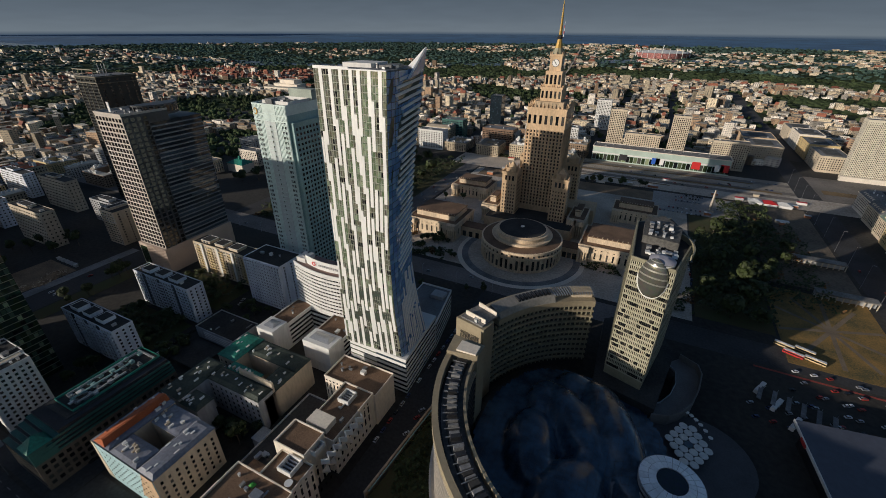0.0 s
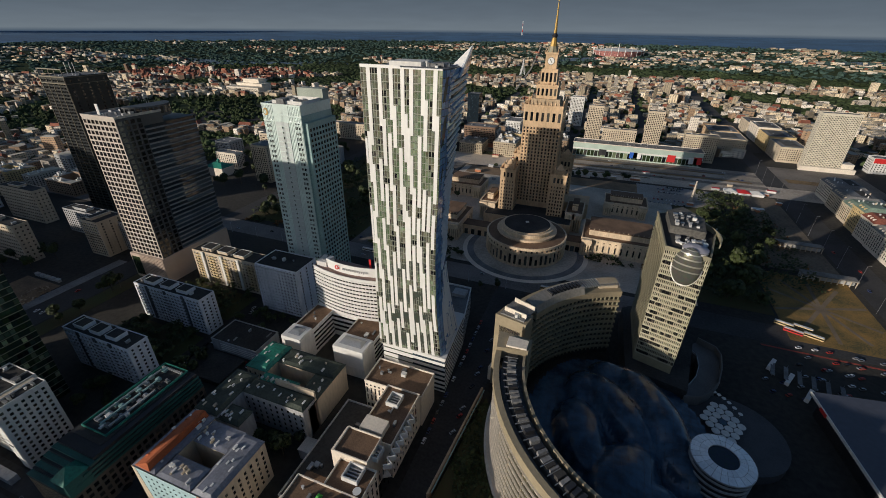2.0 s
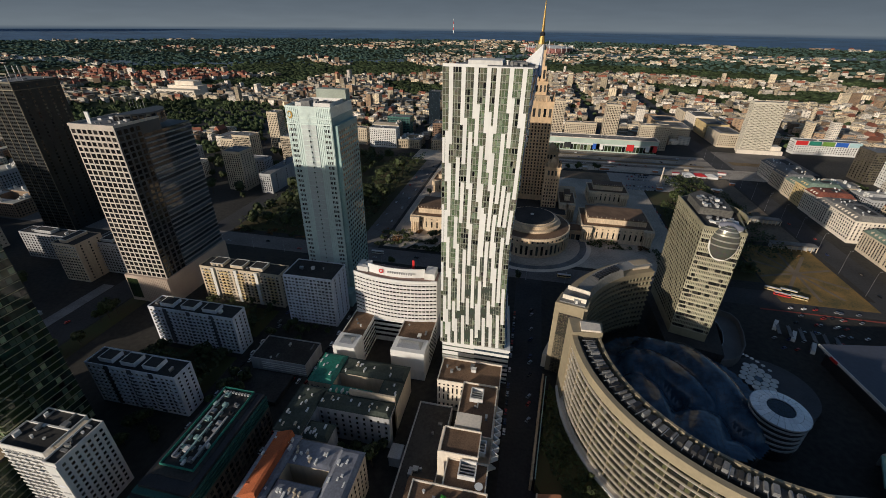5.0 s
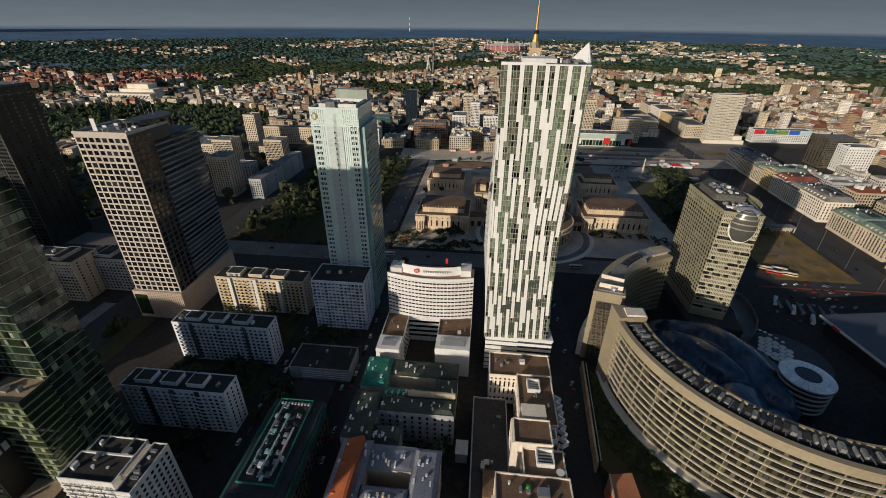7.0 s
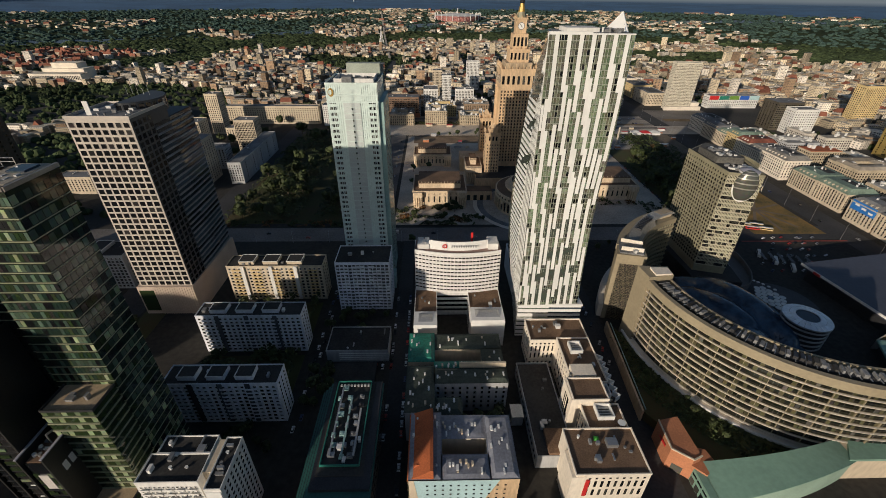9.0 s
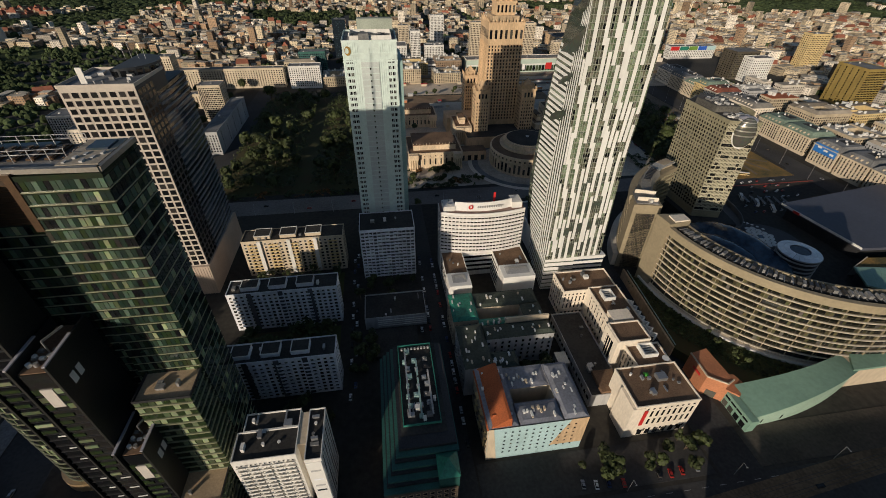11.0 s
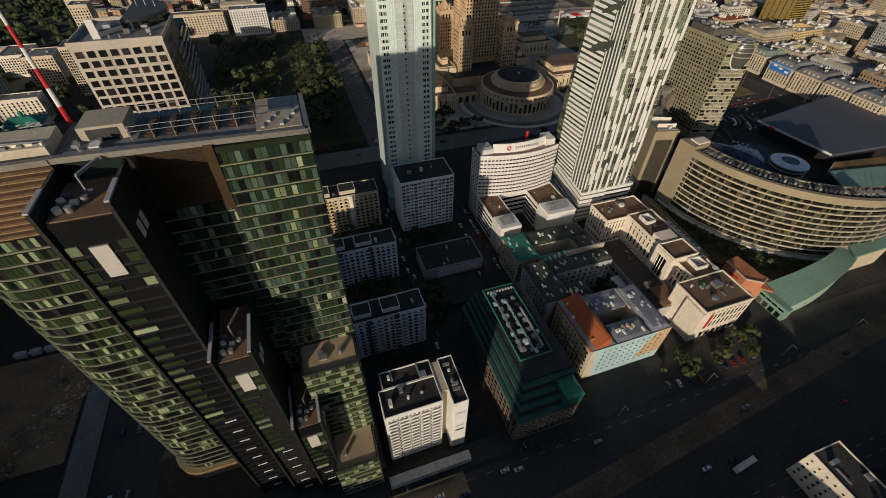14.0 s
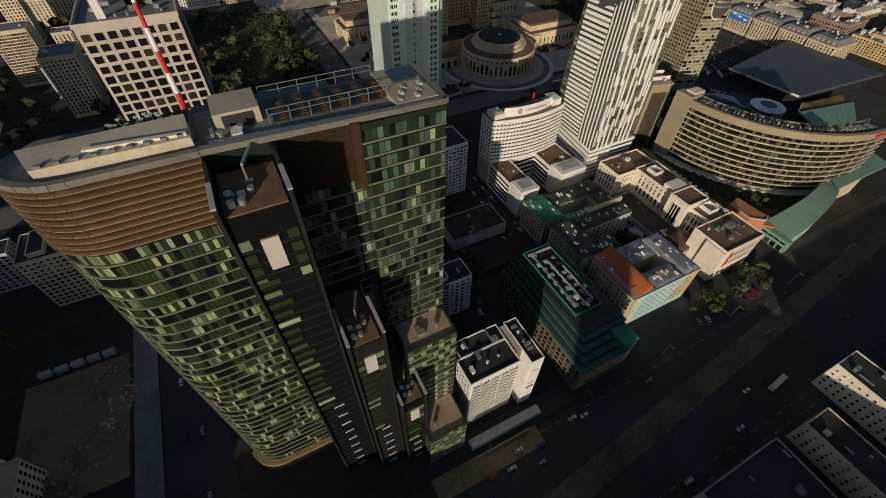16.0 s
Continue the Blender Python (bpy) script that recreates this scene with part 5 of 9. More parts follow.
    part("penthouse", Geo().prism([(-396, 61.8), (-370.5, 61.2), (-371, 71), (-399, 70)], 154.3, 156.8), mat("pale_roof_slab", (0.56, 0.49, 0.38), 0.85, var=0.2), t)
    part("roof_bridge", Geo().slab((-388, 64.5), (-371, 62.5), 0.5, 0.5, 156.8, 157.3), BEIGE, t)
    part("penthouse", Geo().box(-366, -357, 66, 75, 154.3, 157.6), mat("drab_penthouse_wall", (0.4, 0.35, 0.27), 0.85, var=0.2), t)
    part("penthouse_gate", Geo().box(-364.5, -358.4, 65.8, 66, 154.4, 157), DARKMETAL, t)
    part("roof_track", Geo().slab((-368, 60.6), (-340, 58.6), 0.5, 0.5, 154.3, 155.2), METAL, t)
    part("roof_pit", Geo().box(-355, -331, 64, 74, 154.3, 154.6), DARKMETAL, t)
    for k in range(6):
        g = Geo()
        for j in range(5):
            g.cyl(-352.5 + 4.4 * k, 65.4 + 1.8 * j, 0.75, 154.6, 155.4, 10)
        part("fan_unit", g.box(-353.6 + 4.4 * k, -351.4 + 4.4 * k, 64.2, 73.8, 154.6, 155.1), bronze_slat, t)
    for y in (63.6, 74.2):
        for z in (156.4, 157.6):
            part("rail", Geo().box(-356, -330, y, y + 0.16, z, z + 0.12), METAL, t)
        for k in range(7):
            part("rail_post", Geo().box(-356 + 4.3 * k, -355.84 + 4.3 * k, y, y + 0.16, 154.3, 157.6), METAL, t)
    part("roof_deck", Geo().box(-330, -320, 58, 75, 154.3, 155.6), mat("tan_roof_deck", (0.44, 0.38, 0.3), 0.85, var=0.25), t)
    for k in range(6):
        part("deck_hatch", Geo().box(-329 + 1.4 * k, -328.2 + 1.4 * k, 59 + 2.4 * (k % 3), 60.6 + 2.4 * (k % 3), 155.6, 155.9 + 0.2 * (k % 2)), GREYWALL, t)
    part("glass_well", Geo().box(-327, -321.5, 67, 73, 155.6, 156.2), BLUEGLASS, t)
    rnd2 = random.Random(9)
    part("antenna_floor", Geo().box(-386, -371, 72, 77.2, 154.3, 154.6), DARKROOF, t)
    for k in range(16):
        x, y = rnd2.uniform(-385, -372), rnd2.uniform(72.6, 76.6)
        part("satellite_dish", Geo().cyl(x, y, 0.08, 154.3, 155.6, 6).cyl(x, y, 0.2, 155.6, 155.9, 10, r2=0.5), WHITEWALL, t)
    for k in range(9):
        part("vent_box", Geo().box(-395 + 2.8 * k, -394 + 2.8 * k, 61.9, 62.6, 156.8, 157.3), GREYROOF, t)
    roof_clutter(t, -370, -357, 60, 66, 154.3, 6, 91)
    m = thing("antenna_mast", -371, 77, "red and white banded antenna mast on a tower roof", "mast", z=154.3)
    for k in range(9):
        part("mast_band", Geo().cyl(-371, 77, 0.55 - 0.04 * k, 154.3 + 4.2 * k, 158.5 + 4.2 * k, 8), RED if k % 2 == 0 else WHITE, m)


BAYWALL = mat("near_black_bay_cladding", (0.022, 0.022, 0.021), 0.5, 0.1, var=0.3)
LILAC = mat("lilac_grey_cap", (0.42, 0.4, 0.44), 0.7, var=0.1)
mat_edge = mat("pale_green_metal", (0.36, 0.36, 0.25), 0.35, 0.4, var=0.15)
glass_tower()


# ---- curved office ring with glass roof ----
RX, RY = 22.0, 155.0


def rp(r, a):
    return (RX + r * math.cos(radians(a)), RY + r * math.sin(radians(a)))


def arc_board(r0, r1, a0, a1, n, z0, z1, m=0, g=None):
    """One bent bar of the ring, from radius r0 to r1 and from angle a0 to a1."""
    g = g or Geo()
    o = len(g.v)
    for i in range(n + 1):
        a = a0 + (a1 - a0) * i / n
        g.v += [(*rp(r0, a), z0), (*rp(r1, a), z0), (*rp(r1, a), z1), (*rp(r0, a), z1)]
    for i in range(n):
        p, q = o + 4 * i, o + 4 * i + 4
        for k in range(4):
            j = (k + 1) % 4
            g.f.append((p + k, p + j, q + j, q + k))
            g.m.append(m)
    e = o + 4 * n
    g.f += [(o + 3, o + 2, o + 1, o), (e, e + 1, e + 2, e + 3)]
    g.m += [m, m]
    return g


def ring_building():
    stone = mat("grey_beige_stone", (0.32, 0.265, 0.175), 0.75, var=0.15, scale=0.3, fine=3)
    t = thing("curved_office", -40, 100, "curved beige stone office ring with long bands of windows", "office building")
    part("core", arc_board(78, 90, 178, 275, 32, 0, 50), BLACKGLASS, t)
    part("roof_edge", arc_board(77.4, 78.6, 184, 270, 32, 50, 54.6), stone, t)
    rest = Geo()
    made = 0
    for k in range(10):
        z = 7 + 4.25 * k
        part("stone_band", arc_board(89.6, 91.0, 184, 275, 36, z + 0.3, z + 1.5), stone, t)
        part("ledge", arc_board(91.0, 91.9, 184, 275, 36, z + 1.3, z + 1.52), BEIGE, t)
        for i in range(72):
            a = 184.4 + 1.26 * i
            g = Geo() if made < 100 and k >= 8 else rest
            p, q = rp(90.3, a), rp(90.3, a + 1.1)
            g.slab(p, q, 0.15, 0.1, z + 1.5, z + 4.4, 0 if (i * 7 + k * 5) % 9 else 1)
            g.slab(q, rp(90.3, a + 1.26), 0.25 if i % 6 else 0.9, 0.1, z + 1.5, z + 4.4, 1 if i % 6 else 2)
            if g is not rest:
                part("pane", g, [OLGLASS, DARKGLASS, stone], t)
                made += 1
    part("glazing", rest, [OLGLASS, DARKGLASS, stone], t, kind="stuff")
    for k in range(10):
        z = 7 + 4.25 * k
        part("inner_band", arc_board(76.6, 78.2, 178, 275, 24, z, z + 1.6), SANDDARK if k == 9 else DARKROOF, t)
    part("top_band", arc_board(89.8, 92.6, 178, 275, 36, 50, 55), stone, t)
    part("base_wall", arc_board(89.8, 93.2, 178, 275, 36, 0, 7), BEIGE, t, "pale stone plinth with a rounded ledge")
    part("base_ledge", arc_board(93.2, 94.4, 178, 275, 36, 5.6, 7.2), WHITEWALL, t)
    part("end_wall", Geo().prism([rp(76, 176), rp(94, 176), rp(92.6, 184), rp(76.5, 183)], 0, 57), stone, t)
    for k in range(9):
        part("slit_window", Geo().slab(rp(93.4, 179.2), rp(93.25, 180.2), -0.3, 0.6, 9 + 5 * k, 11 + 5 * k), DARKGLASS, t)
    part("roof", arc_board(78, 88.5, 178, 275, 32, 50, 50.6), GREYROOF, t)
    part("roof_walk", arc_board(81, 86.5, 184, 266, 32, 50.6, 54), mat("dark_roof_panels", (0.06, 0.058, 0.056), 0.6, var=0.4), t)
    rnd = random.Random(101)
    for i in range(44):
        a = 187 + 1.8 * i
        w = rnd.uniform(0.5, 1.4)
        part("roof_unit", Geo().prism([rp(81.6, a), rp(85.8, a), rp(85.8, a + w), rp(81.6, a + w)], 54, 54.6 + rnd.random() * 1.6), rnd.choice([DARKROOF, DARKMETAL, GREYROOF, DARKMETAL, GREYROOF]), t)
    for i in range(30):
        a = 186 + 2.7 * i
        part("roof_beam", Geo().slab(rp(87.8, a), rp(81, a), 0.15, 0.15, 54.2, 54.7), METAL, t)
    part("plant_room", Geo().prism([rp(77.5, 178), rp(88, 178), rp(88, 183), rp(77.5, 183)], 57, 58), BEIGE, t)
    part("red_sign", arc_board(92.5, 92.9, 260, 269, 6, 51.4, 54), RED, t, "long red sign band")
    # northern arm
    u = thing("curved_office", -40, 225, "curved stone office arm with sloping metal roof", "office building")
    part("core", arc_board(87, 100, 111, 167, 24, 0, 48), DARKGLASS, u)
    for k in range(10):
        z = 6 + 4.2 * k
        part("stone_band", arc_board(99.5, 101.4, 111, 166, 24, z, z + 1.9), stone, u)
        part("inner_band", arc_board(85.6, 87.4, 111, 167, 24, z, z + 1.3), stone if k > 7 else OLIVE, u)
    for i in range(28):
        a = 111.6 + 1.96 * i
        part("pier", Geo().prism([rp(99.8, a), rp(101.2, a), rp(101.2, a + 0.5), rp(99.8, a + 0.5)], 6, 48), stone, u)
        part("inner_pier", Geo().prism([rp(86, a), rp(87.2, a), rp(87.2, a + 0.4), rp(86, a + 0.4)], 4, 48), OLIVE, u)
    part("top_band", arc_board(85.6, 102, 111, 156, 24, 48, 52), stone, u)
    g = Geo()
    for i in range(15):
        b = 128 + 27 * i / 14
        g.v += [(*rp(86, b), 52), (*rp(97, b), 52), (*rp(95, b), 57.5), (*rp(88, b), 55.5)]
    for i in range(14):
        for k in range(4):
            e = (k + 1) % 4
            g.f.append((4 * i + k, 4 * i + e, 4 * i + 4 + e, 4 * i + 4 + k))
    g.f += [(3, 2, 1, 0), (56, 57, 58, 59)]
    g.m = [0] * len(g.f)
    part("metal_roof", g, mat("pale_metal_roof", (0.3, 0.28, 0.245), 0.6, 0.15, var=0.25, scale=0.3, fine=3), u)
    for i in range(16):
        a = 112 + 1.05 * i
        part("roof_beam", Geo().slab(rp(97, a), rp(88, a), 0.25, 0.25, 55, 56), METAL, u)
    for i in range(9):
        a = 129.5 + 1.7 * i
        part("roof_slot", Geo().prism([rp(89.2, a), rp(94, a), rp(94, a + 0.9), rp(89.2, a + 0.9)], 54, 57.55 - 0.04 * (i % 2), 0), DARKMETAL, u)
    part("roof_house", arc_board(90, 97, 112, 120, 5, 52, 56), CREAM, u)
    part("end_wall", Geo().prism([rp(84, 167), rp(103, 167), rp(102, 160), rp(84.5, 160)], 0, 55), stone, u)
    part("roof_terrace", arc_board(86, 101, 156, 166, 6, 55, 55.8), GREYROOF, u)
    for a in (157.5, 164):
        part("terrace_frame", Geo().slab(rp(100, a), rp(86, a), 0.3, 0.3, 55.8, 58.6), BEIGE, u)
    roof_clutter(u, -72, -62, 176, 186, 55.8, 6, 103)
    part("street_front", arc_board(101.5, 106, 126, 166, 18, 0, 11), BEIGE, u)


OLGLASS = glass("olive_window_glass", (0.012, 0.013, 0.008), (0.13, 0.12, 0.06), 0.16, 0.1)
ring_building()


def glass_roof():
    """The billowing glazed mall roof, bubbles of framed glass."""
    t = thing("glass_roof", 5, 165, "billowing dark blue glass mall roof of bubble shapes", "glass roof")
    part("mall_walls", Geo().cyl(-6, 163, 49, 0, 9, 48), DARKROOF, t)
    # lobes: middle, half length, half width, heading in degrees, rise
    lobes = [(-22, 150, 24, 13, 100, 9), (-4, 170, 30, 12, 128, 13), (14, 176, 34, 13, 118, 15), (-22, 182, 14, 11, 90, 9), (0, 132, 24, 15, 60, 9), (26, 152, 17, 12, 110, 10), (-6, 198, 15, 10, 150, 8), (12, 122, 14, 11, 20, 7)]

    def hz(x, y):
        z = 11.0
        for bx, by, l, w, ang, h in lobes:
            ca, sa = math.cos(radians(ang)), math.sin(radians(ang))
            u, v = ((x - bx) * ca + (y - by) * sa) / l, ((y - by) * ca - (x - bx) * sa) / w
            d = (u * u + v * v) ** 1.2
            if d < 1:
                z = max(z, 11 + h * math.sqrt(1 - d))
        return z + 0.4 * noise.noise(Vector((x * 0.12, y * 0.12, 1.0)))

    g, fr = Geo(), Geo()
    s = 1.7
    idx = {}
    for i in range(-32, 32):
        for j in range(-32, 32):
            x, y = -6 + i * s, 163 + j * s
            if math.hypot(x + s / 2 + 6, y + s / 2 - 163) > 50 or math.hypot(x - RX, y - RY) > 75:
                continue
            Q = []
            for a, b in ((i, j), (i + 1, j), (i + 1, j + 1), (i, j + 1)):
                if (a, b) not in idx:
                    idx[a, b] = len(g.v)
                    px, py = -6 + a * s, 163 + b * s
                    g.v.append((px, py, hz(px, py)))
                Q.append(idx[a, b])
            g.f.append(tuple(Q))
            g.m.append(0)
            if i % 2 == 0:
                p, q = g.v[Q[0]], g.v[Q[3]]
                fr.quad((p[0] - 0.05, p[1], p[2] + 0.06), (p[0] + 0.05, p[1], p[2] + 0.06), (q[0] + 0.05, q[1], q[2] + 0.06), (q[0] - 0.05, q[1], q[2] + 0.06))
            if j % 2 == 0:
                p, q = g.v[Q[0]], g.v[Q[1]]
                fr.quad((p[0], p[1] - 0.05, p[2] + 0.06), (q[0], q[1] - 0.05, q[2] + 0.06), (q[0], q[1] + 0.05, q[2] + 0.06), (p[0], p[1] + 0.05, p[2] + 0.06))
    field = part("glass_skin", g, DOMEGLASS, t, "smooth navy glazing of the lobes")
    for poly in field.data.polygons:
        poly.use_smooth = True
    part("glazing_bars", fr, DARKMETAL, t, kind="stuff")
    d = thing("glass_drum", 41, 148, "round tower with ring of white glass roof panels", "drum")
    part("wall", Geo().cyl(41, 148, 13, 0, 24.5, 36), DARKMETAL, d)
    for k in range(5):
        part("ring_band", Geo().cyl(41, 148, 13.6, 8 + 3.4 * k, 9 + 3.4 * k, 36), GREYWALL, d)
    for k in range(24):
        for r0, r1, z0, z1 in ((6.6, 9.8, 26.3, 25.9), (10.0, 13.6, 25.9, 25.2)):
            a, b = math.tau * (k + 0.04) / 24, math.tau * (k + 0.96) / 24
            Q = lambda r, q, z: (41 + r * math.cos(q), 148 + r * math.sin(q), z)
            e = Geo().hexa([Q(r0, a, z0 - 0.3), Q(r1, a, z1 - 0.3), Q(r1, b, z1 - 0.3), Q(r0, b, z0 - 0.3), Q(r0, a, z0), Q(r1, a, z1), Q(r1, b, z1), Q(r0, b, z0)])
            part("glass_segment", e, mat_seg, d)
    part("dark_eye", Geo().cyl(41, 148, 6.4, 24.5, 25.8, 28), BLUEGLASS, d)
    part("eye_rim", Geo().cyl(41, 148, 13.9, 24.2, 25.0, 36), METAL, d)
    p0 = thing("parasol", 54, 191, "cluster of round white canopies on a dark terrace", "canopy", z=6)
    k = 0
    for i in range(-3, 4):
        for j in range(-3, 4):
            x, y = 52.5 + 4.6 * i + (2.3 if j % 2 else 0), 189 + 4.0 * j
            if ((x - 52.5) / 9.6) ** 2 + ((y - 189) / 12.5) ** 2 < 1:
                inner = abs(x - 52.5) < 3 and abs(y - 189) < 2
                part("canopy", Geo().cyl(x, y, 2.25, 8.6, 8.9, 14, r2=2.05), BLUEGLASS if inner else WHITEWALL, p0)
                part("stem", Geo().cyl(x, y, 0.15, 6, 8.6, 6), METAL, p0)
    dk = structure("terrace", Geo().cyl(58, 186, 26, -0.2, 6, 40), mat("dark_terrace", (0.07, 0.07, 0.075), 0.8), "dark paved mall terrace", "terrace")
    for k in range(8):
        pp = thing("parasol", 48 + 2.2 * k, 214 - 0.3 * k * k, "small white parasol on a dark terrace", "parasol", "terrace parasols", z=6)
        part("shade", Geo().cyl(48 + 2.2 * k, 214 - 0.3 * k * k, 1.3, 8.2, 9, 8, r2=0.1), WHITEWALL, pp)
        part("pole", Geo().cyl(48 + 2.2 * k, 214 - 0.3 * k * k, 0.06, 6, 8.2, 5), METAL, pp)


mat_seg = mat("milky_glass", (0.88, 0.92, 0.95), 0.15, var=0.12, rand=0.1)
glass_roof()


def sky_tower():
    """Olive clad tower with a glass ball set in its front."""
    t = thing("office_tower", 17, 240, "olive-grey gridded office tower with a glass ball near the roof", "office tower")
    P = [(4.5, 216), (25.5, 209.5), (35, 252), (23, 283), (4, 268)]
    part("wall", Geo().prism(P, 0, 96), OLIVE, t)
    cream = mat("cream_panel_cladding", (0.44, 0.41, 0.3), 0.6, var=0.15, scale=0.3, fine=3)
    rr = random.Random(77)
    for a, b, cols in ((P[4], P[0], 17), (P[0], P[1], 9), (P[1], P[2], 14)):
        for r in range(24):
            z = 22 + 3.06 * r
            part("floor_ledge", Geo().slab(a, b, 0.35, 0, z, z + 0.55), cream if cols == 9 else OLIVE, t)
        if cols == 17:
            windows(t, a, b, 22.5, 95.5, cols, 24, 1.55, 1.75, OLIVE, DARKGLASS, quota=40)
    front = Geo()
    for a, b in ((P[0], P[1]), (P[1], P[2])):
        A, D = Vector(a), Vector(b) - Vector(a)
        n = int(D.length / 0.95)
        for r in range(24):
            z = 22.55 + 3.06 * r
            gap = 0
            for c in range(n):
                if gap == 0 and rr.random() < (0.3 if r % 3 == 0 else 0.05):
                    gap = rr.choice((2, 3, 4, 6)) if r % 3 == 0 else 2
                p, q = A + D * ((c + 0.04) / n), A + D * ((c + 0.96) / n)
                if gap:
                    front.slab(p, q, 0.04, 0, z + 0.1, z + 2.4, 1)
                    gap -= 1
                else:
                    front.slab(p, A + D * ((c + 0.5) / n), 0.28, 0, z, z + 2.5, 0)
                    front.slab(A + D * ((c + 0.5) / n), q, 0.06, 0, z + 0.5, z + 2.2, 2 if rr.random() < 0.6 else 1)
    part("panel_front", front, [cream, BLACKGLASS, OLGLASS], t, "cream panels with uneven dark gaps", kind="stuff")
    part("parapet", Geo().slab(P[0], P[1], 0.3, 0.5, 96, 97.6).slab(P[1], P[2], 0.3, 0.5, 96, 97.6).slab(P[4], P[0], 0.3, 0.5, 96, 97.6), OLIVE, t)
    part("roof", Geo().prism([(5.5, 217), (25, 211), (34, 252), (23, 281), (5, 267)], 96, 96.3), DARKROOF, t)
    part("penthouse", Geo().prism([(8, 238), (26, 234), (28, 256), (18, 272), (8, 262)], 96.3, 101), TARROOF, t)
    # upright lens of silvery glass hung on the front, with a round drum behind its rim
    lens = Geo()
    N1, N2 = 40, 30
    for i in range(N1 + 1):
        f = math.pi * i / N1
        for k in range(N2):
            q = math.tau * k / N2
            lens.v.append((16.4 + 6.9 * math.sin(f) * math.cos(q), 211.7 + 3.8 * math.sin(f) * math.sin(q) - 0.3 * 6.9 * math.sin(f) * math.cos(q), 89 + 11.5 * math.cos(f)))
    for i in range(N1):
        for k in range(N2):
            lens.f.append((i * N2 + k, (i + 1) * N2 + k, (i + 1) * N2 + (k + 1) % N2, i * N2 + (k + 1) % N2))
            lens.m.append(1 if i >= N1 * 0.84 else 2 if i < N1 * 0.62 and i % 4 == 1 else 0)
    ball = part("lens", lens, [glass("lens_glass", (0.2, 0.2, 0.17), (0.3, 0.3, 0.26), 0.4, 0.12, 0.55), WHITE, mat("silver_lens_band", (0.36, 0.35, 0.31), 0.35, 0.5, var=0.1)], t, "upright oval glass lens with a white lower cap")
    for poly in ball.data.polygons:
        poly.use_smooth = True
    rim = Geo()
    for k in range(15, 30):
        q0, q1 = math.tau * k / 30, math.tau * (k + 1) / 30
        P3 = lambda q, s: (16.4 + (6.9 + s) * math.cos(q), 211.4 - 0.3 * 6.9 * math.cos(q), 89 + (11.5 + s) * math.sin(q))
        a0, a1, b0, b1 = P3(q0, 0.0), P3(q0, 0.5), P3(q1, 0.0), P3(q1, 0.5)
        rim.hexa([a0, b0, b1, a1, *[(v[0], v[1] + 1.2, v[2]) for v in (a0, b0, b1, a1)]])
    part("lens_rim", rim, WHITE, t)
    for k in range(4):
        part("drum_band", Geo().cyl(19, 216, 6.4, 92 + 1.7 * k, 93 + 1.7 * k, 28), WHITEWALL if k == 3 else OLIVE, t)
    part("drum", Geo().cyl(19, 216, 6.0, 90, 98.6, 28), DARKGLASS, t)
    part("drum_roof", Geo().cyl(19, 216, 6.4, 98.6, 100, 28, r2=2.2), LILAC, t)
    for q in range(14):
        a = radians(-30 + 9 * q)
        part("roof_screen", Geo().slab((20 + 14 * math.cos(a), 236 + 20 * math.sin(a)), (20 + 14 * math.cos(a + 0.158), 236 + 20 * math.sin(a + 0.158)), 0.3, 0.3, 96.3, 99.4), OLIVE, t)
    roof_clutter(t, 8, 28, 220, 234, 96.3, 34, 111, [WHITEWALL, METAL, GREYROOF, WHITE])
    rr = random.Random(112)
    for k in range(24):
        px, py = 10.5 + 3.6 * (k % 4) + rr.uniform(-0.6, 0.6), 239 + 3.6 * (k // 4) + rr.uniform(-0.8, 0.8)
        part("roof_machine", Geo().box(px, px + rr.uniform(0.8, 2.6), py, py + rr.uniform(0.8, 2.6), 101, 101.8 + rr.random()), rr.choice([WHITEWALL, GREYWALL, METAL, GREYROOF, DARKMETAL]), t)
    part("base", Geo().prism([(0, 206), (34, 198), (44, 254), (24, 292), (-2, 272)], 0, 16), DARKROOF, t)
    ring = [(33, 197), (42, 200), (48, 206), (54, 216), (58, 230), (60, 244), (58, 252), (48, 258)]
    inner = [(40, 250), (46, 243), (46, 232), (43, 221), (38, 212), (31, 206)]
    grey = mat("dusky_concrete", (0.16, 0.155, 0.15), 0.8, var=0.25)
    part("curved_terrace", Geo().prism(ring + inner, 0, 9), grey, t)
    for a, b in zip(ring, ring[1:]):
        part("terrace_parapet", Geo().slab(a, b, 0.3, 0.4, 9, 13.5), grey, t)
    for a, b in zip(inner, inner[1:]):
        part("terrace_rail", Geo().slab(a, b, 0.1, 0.2, 9, 10.4), METAL, t)


sky_tower()

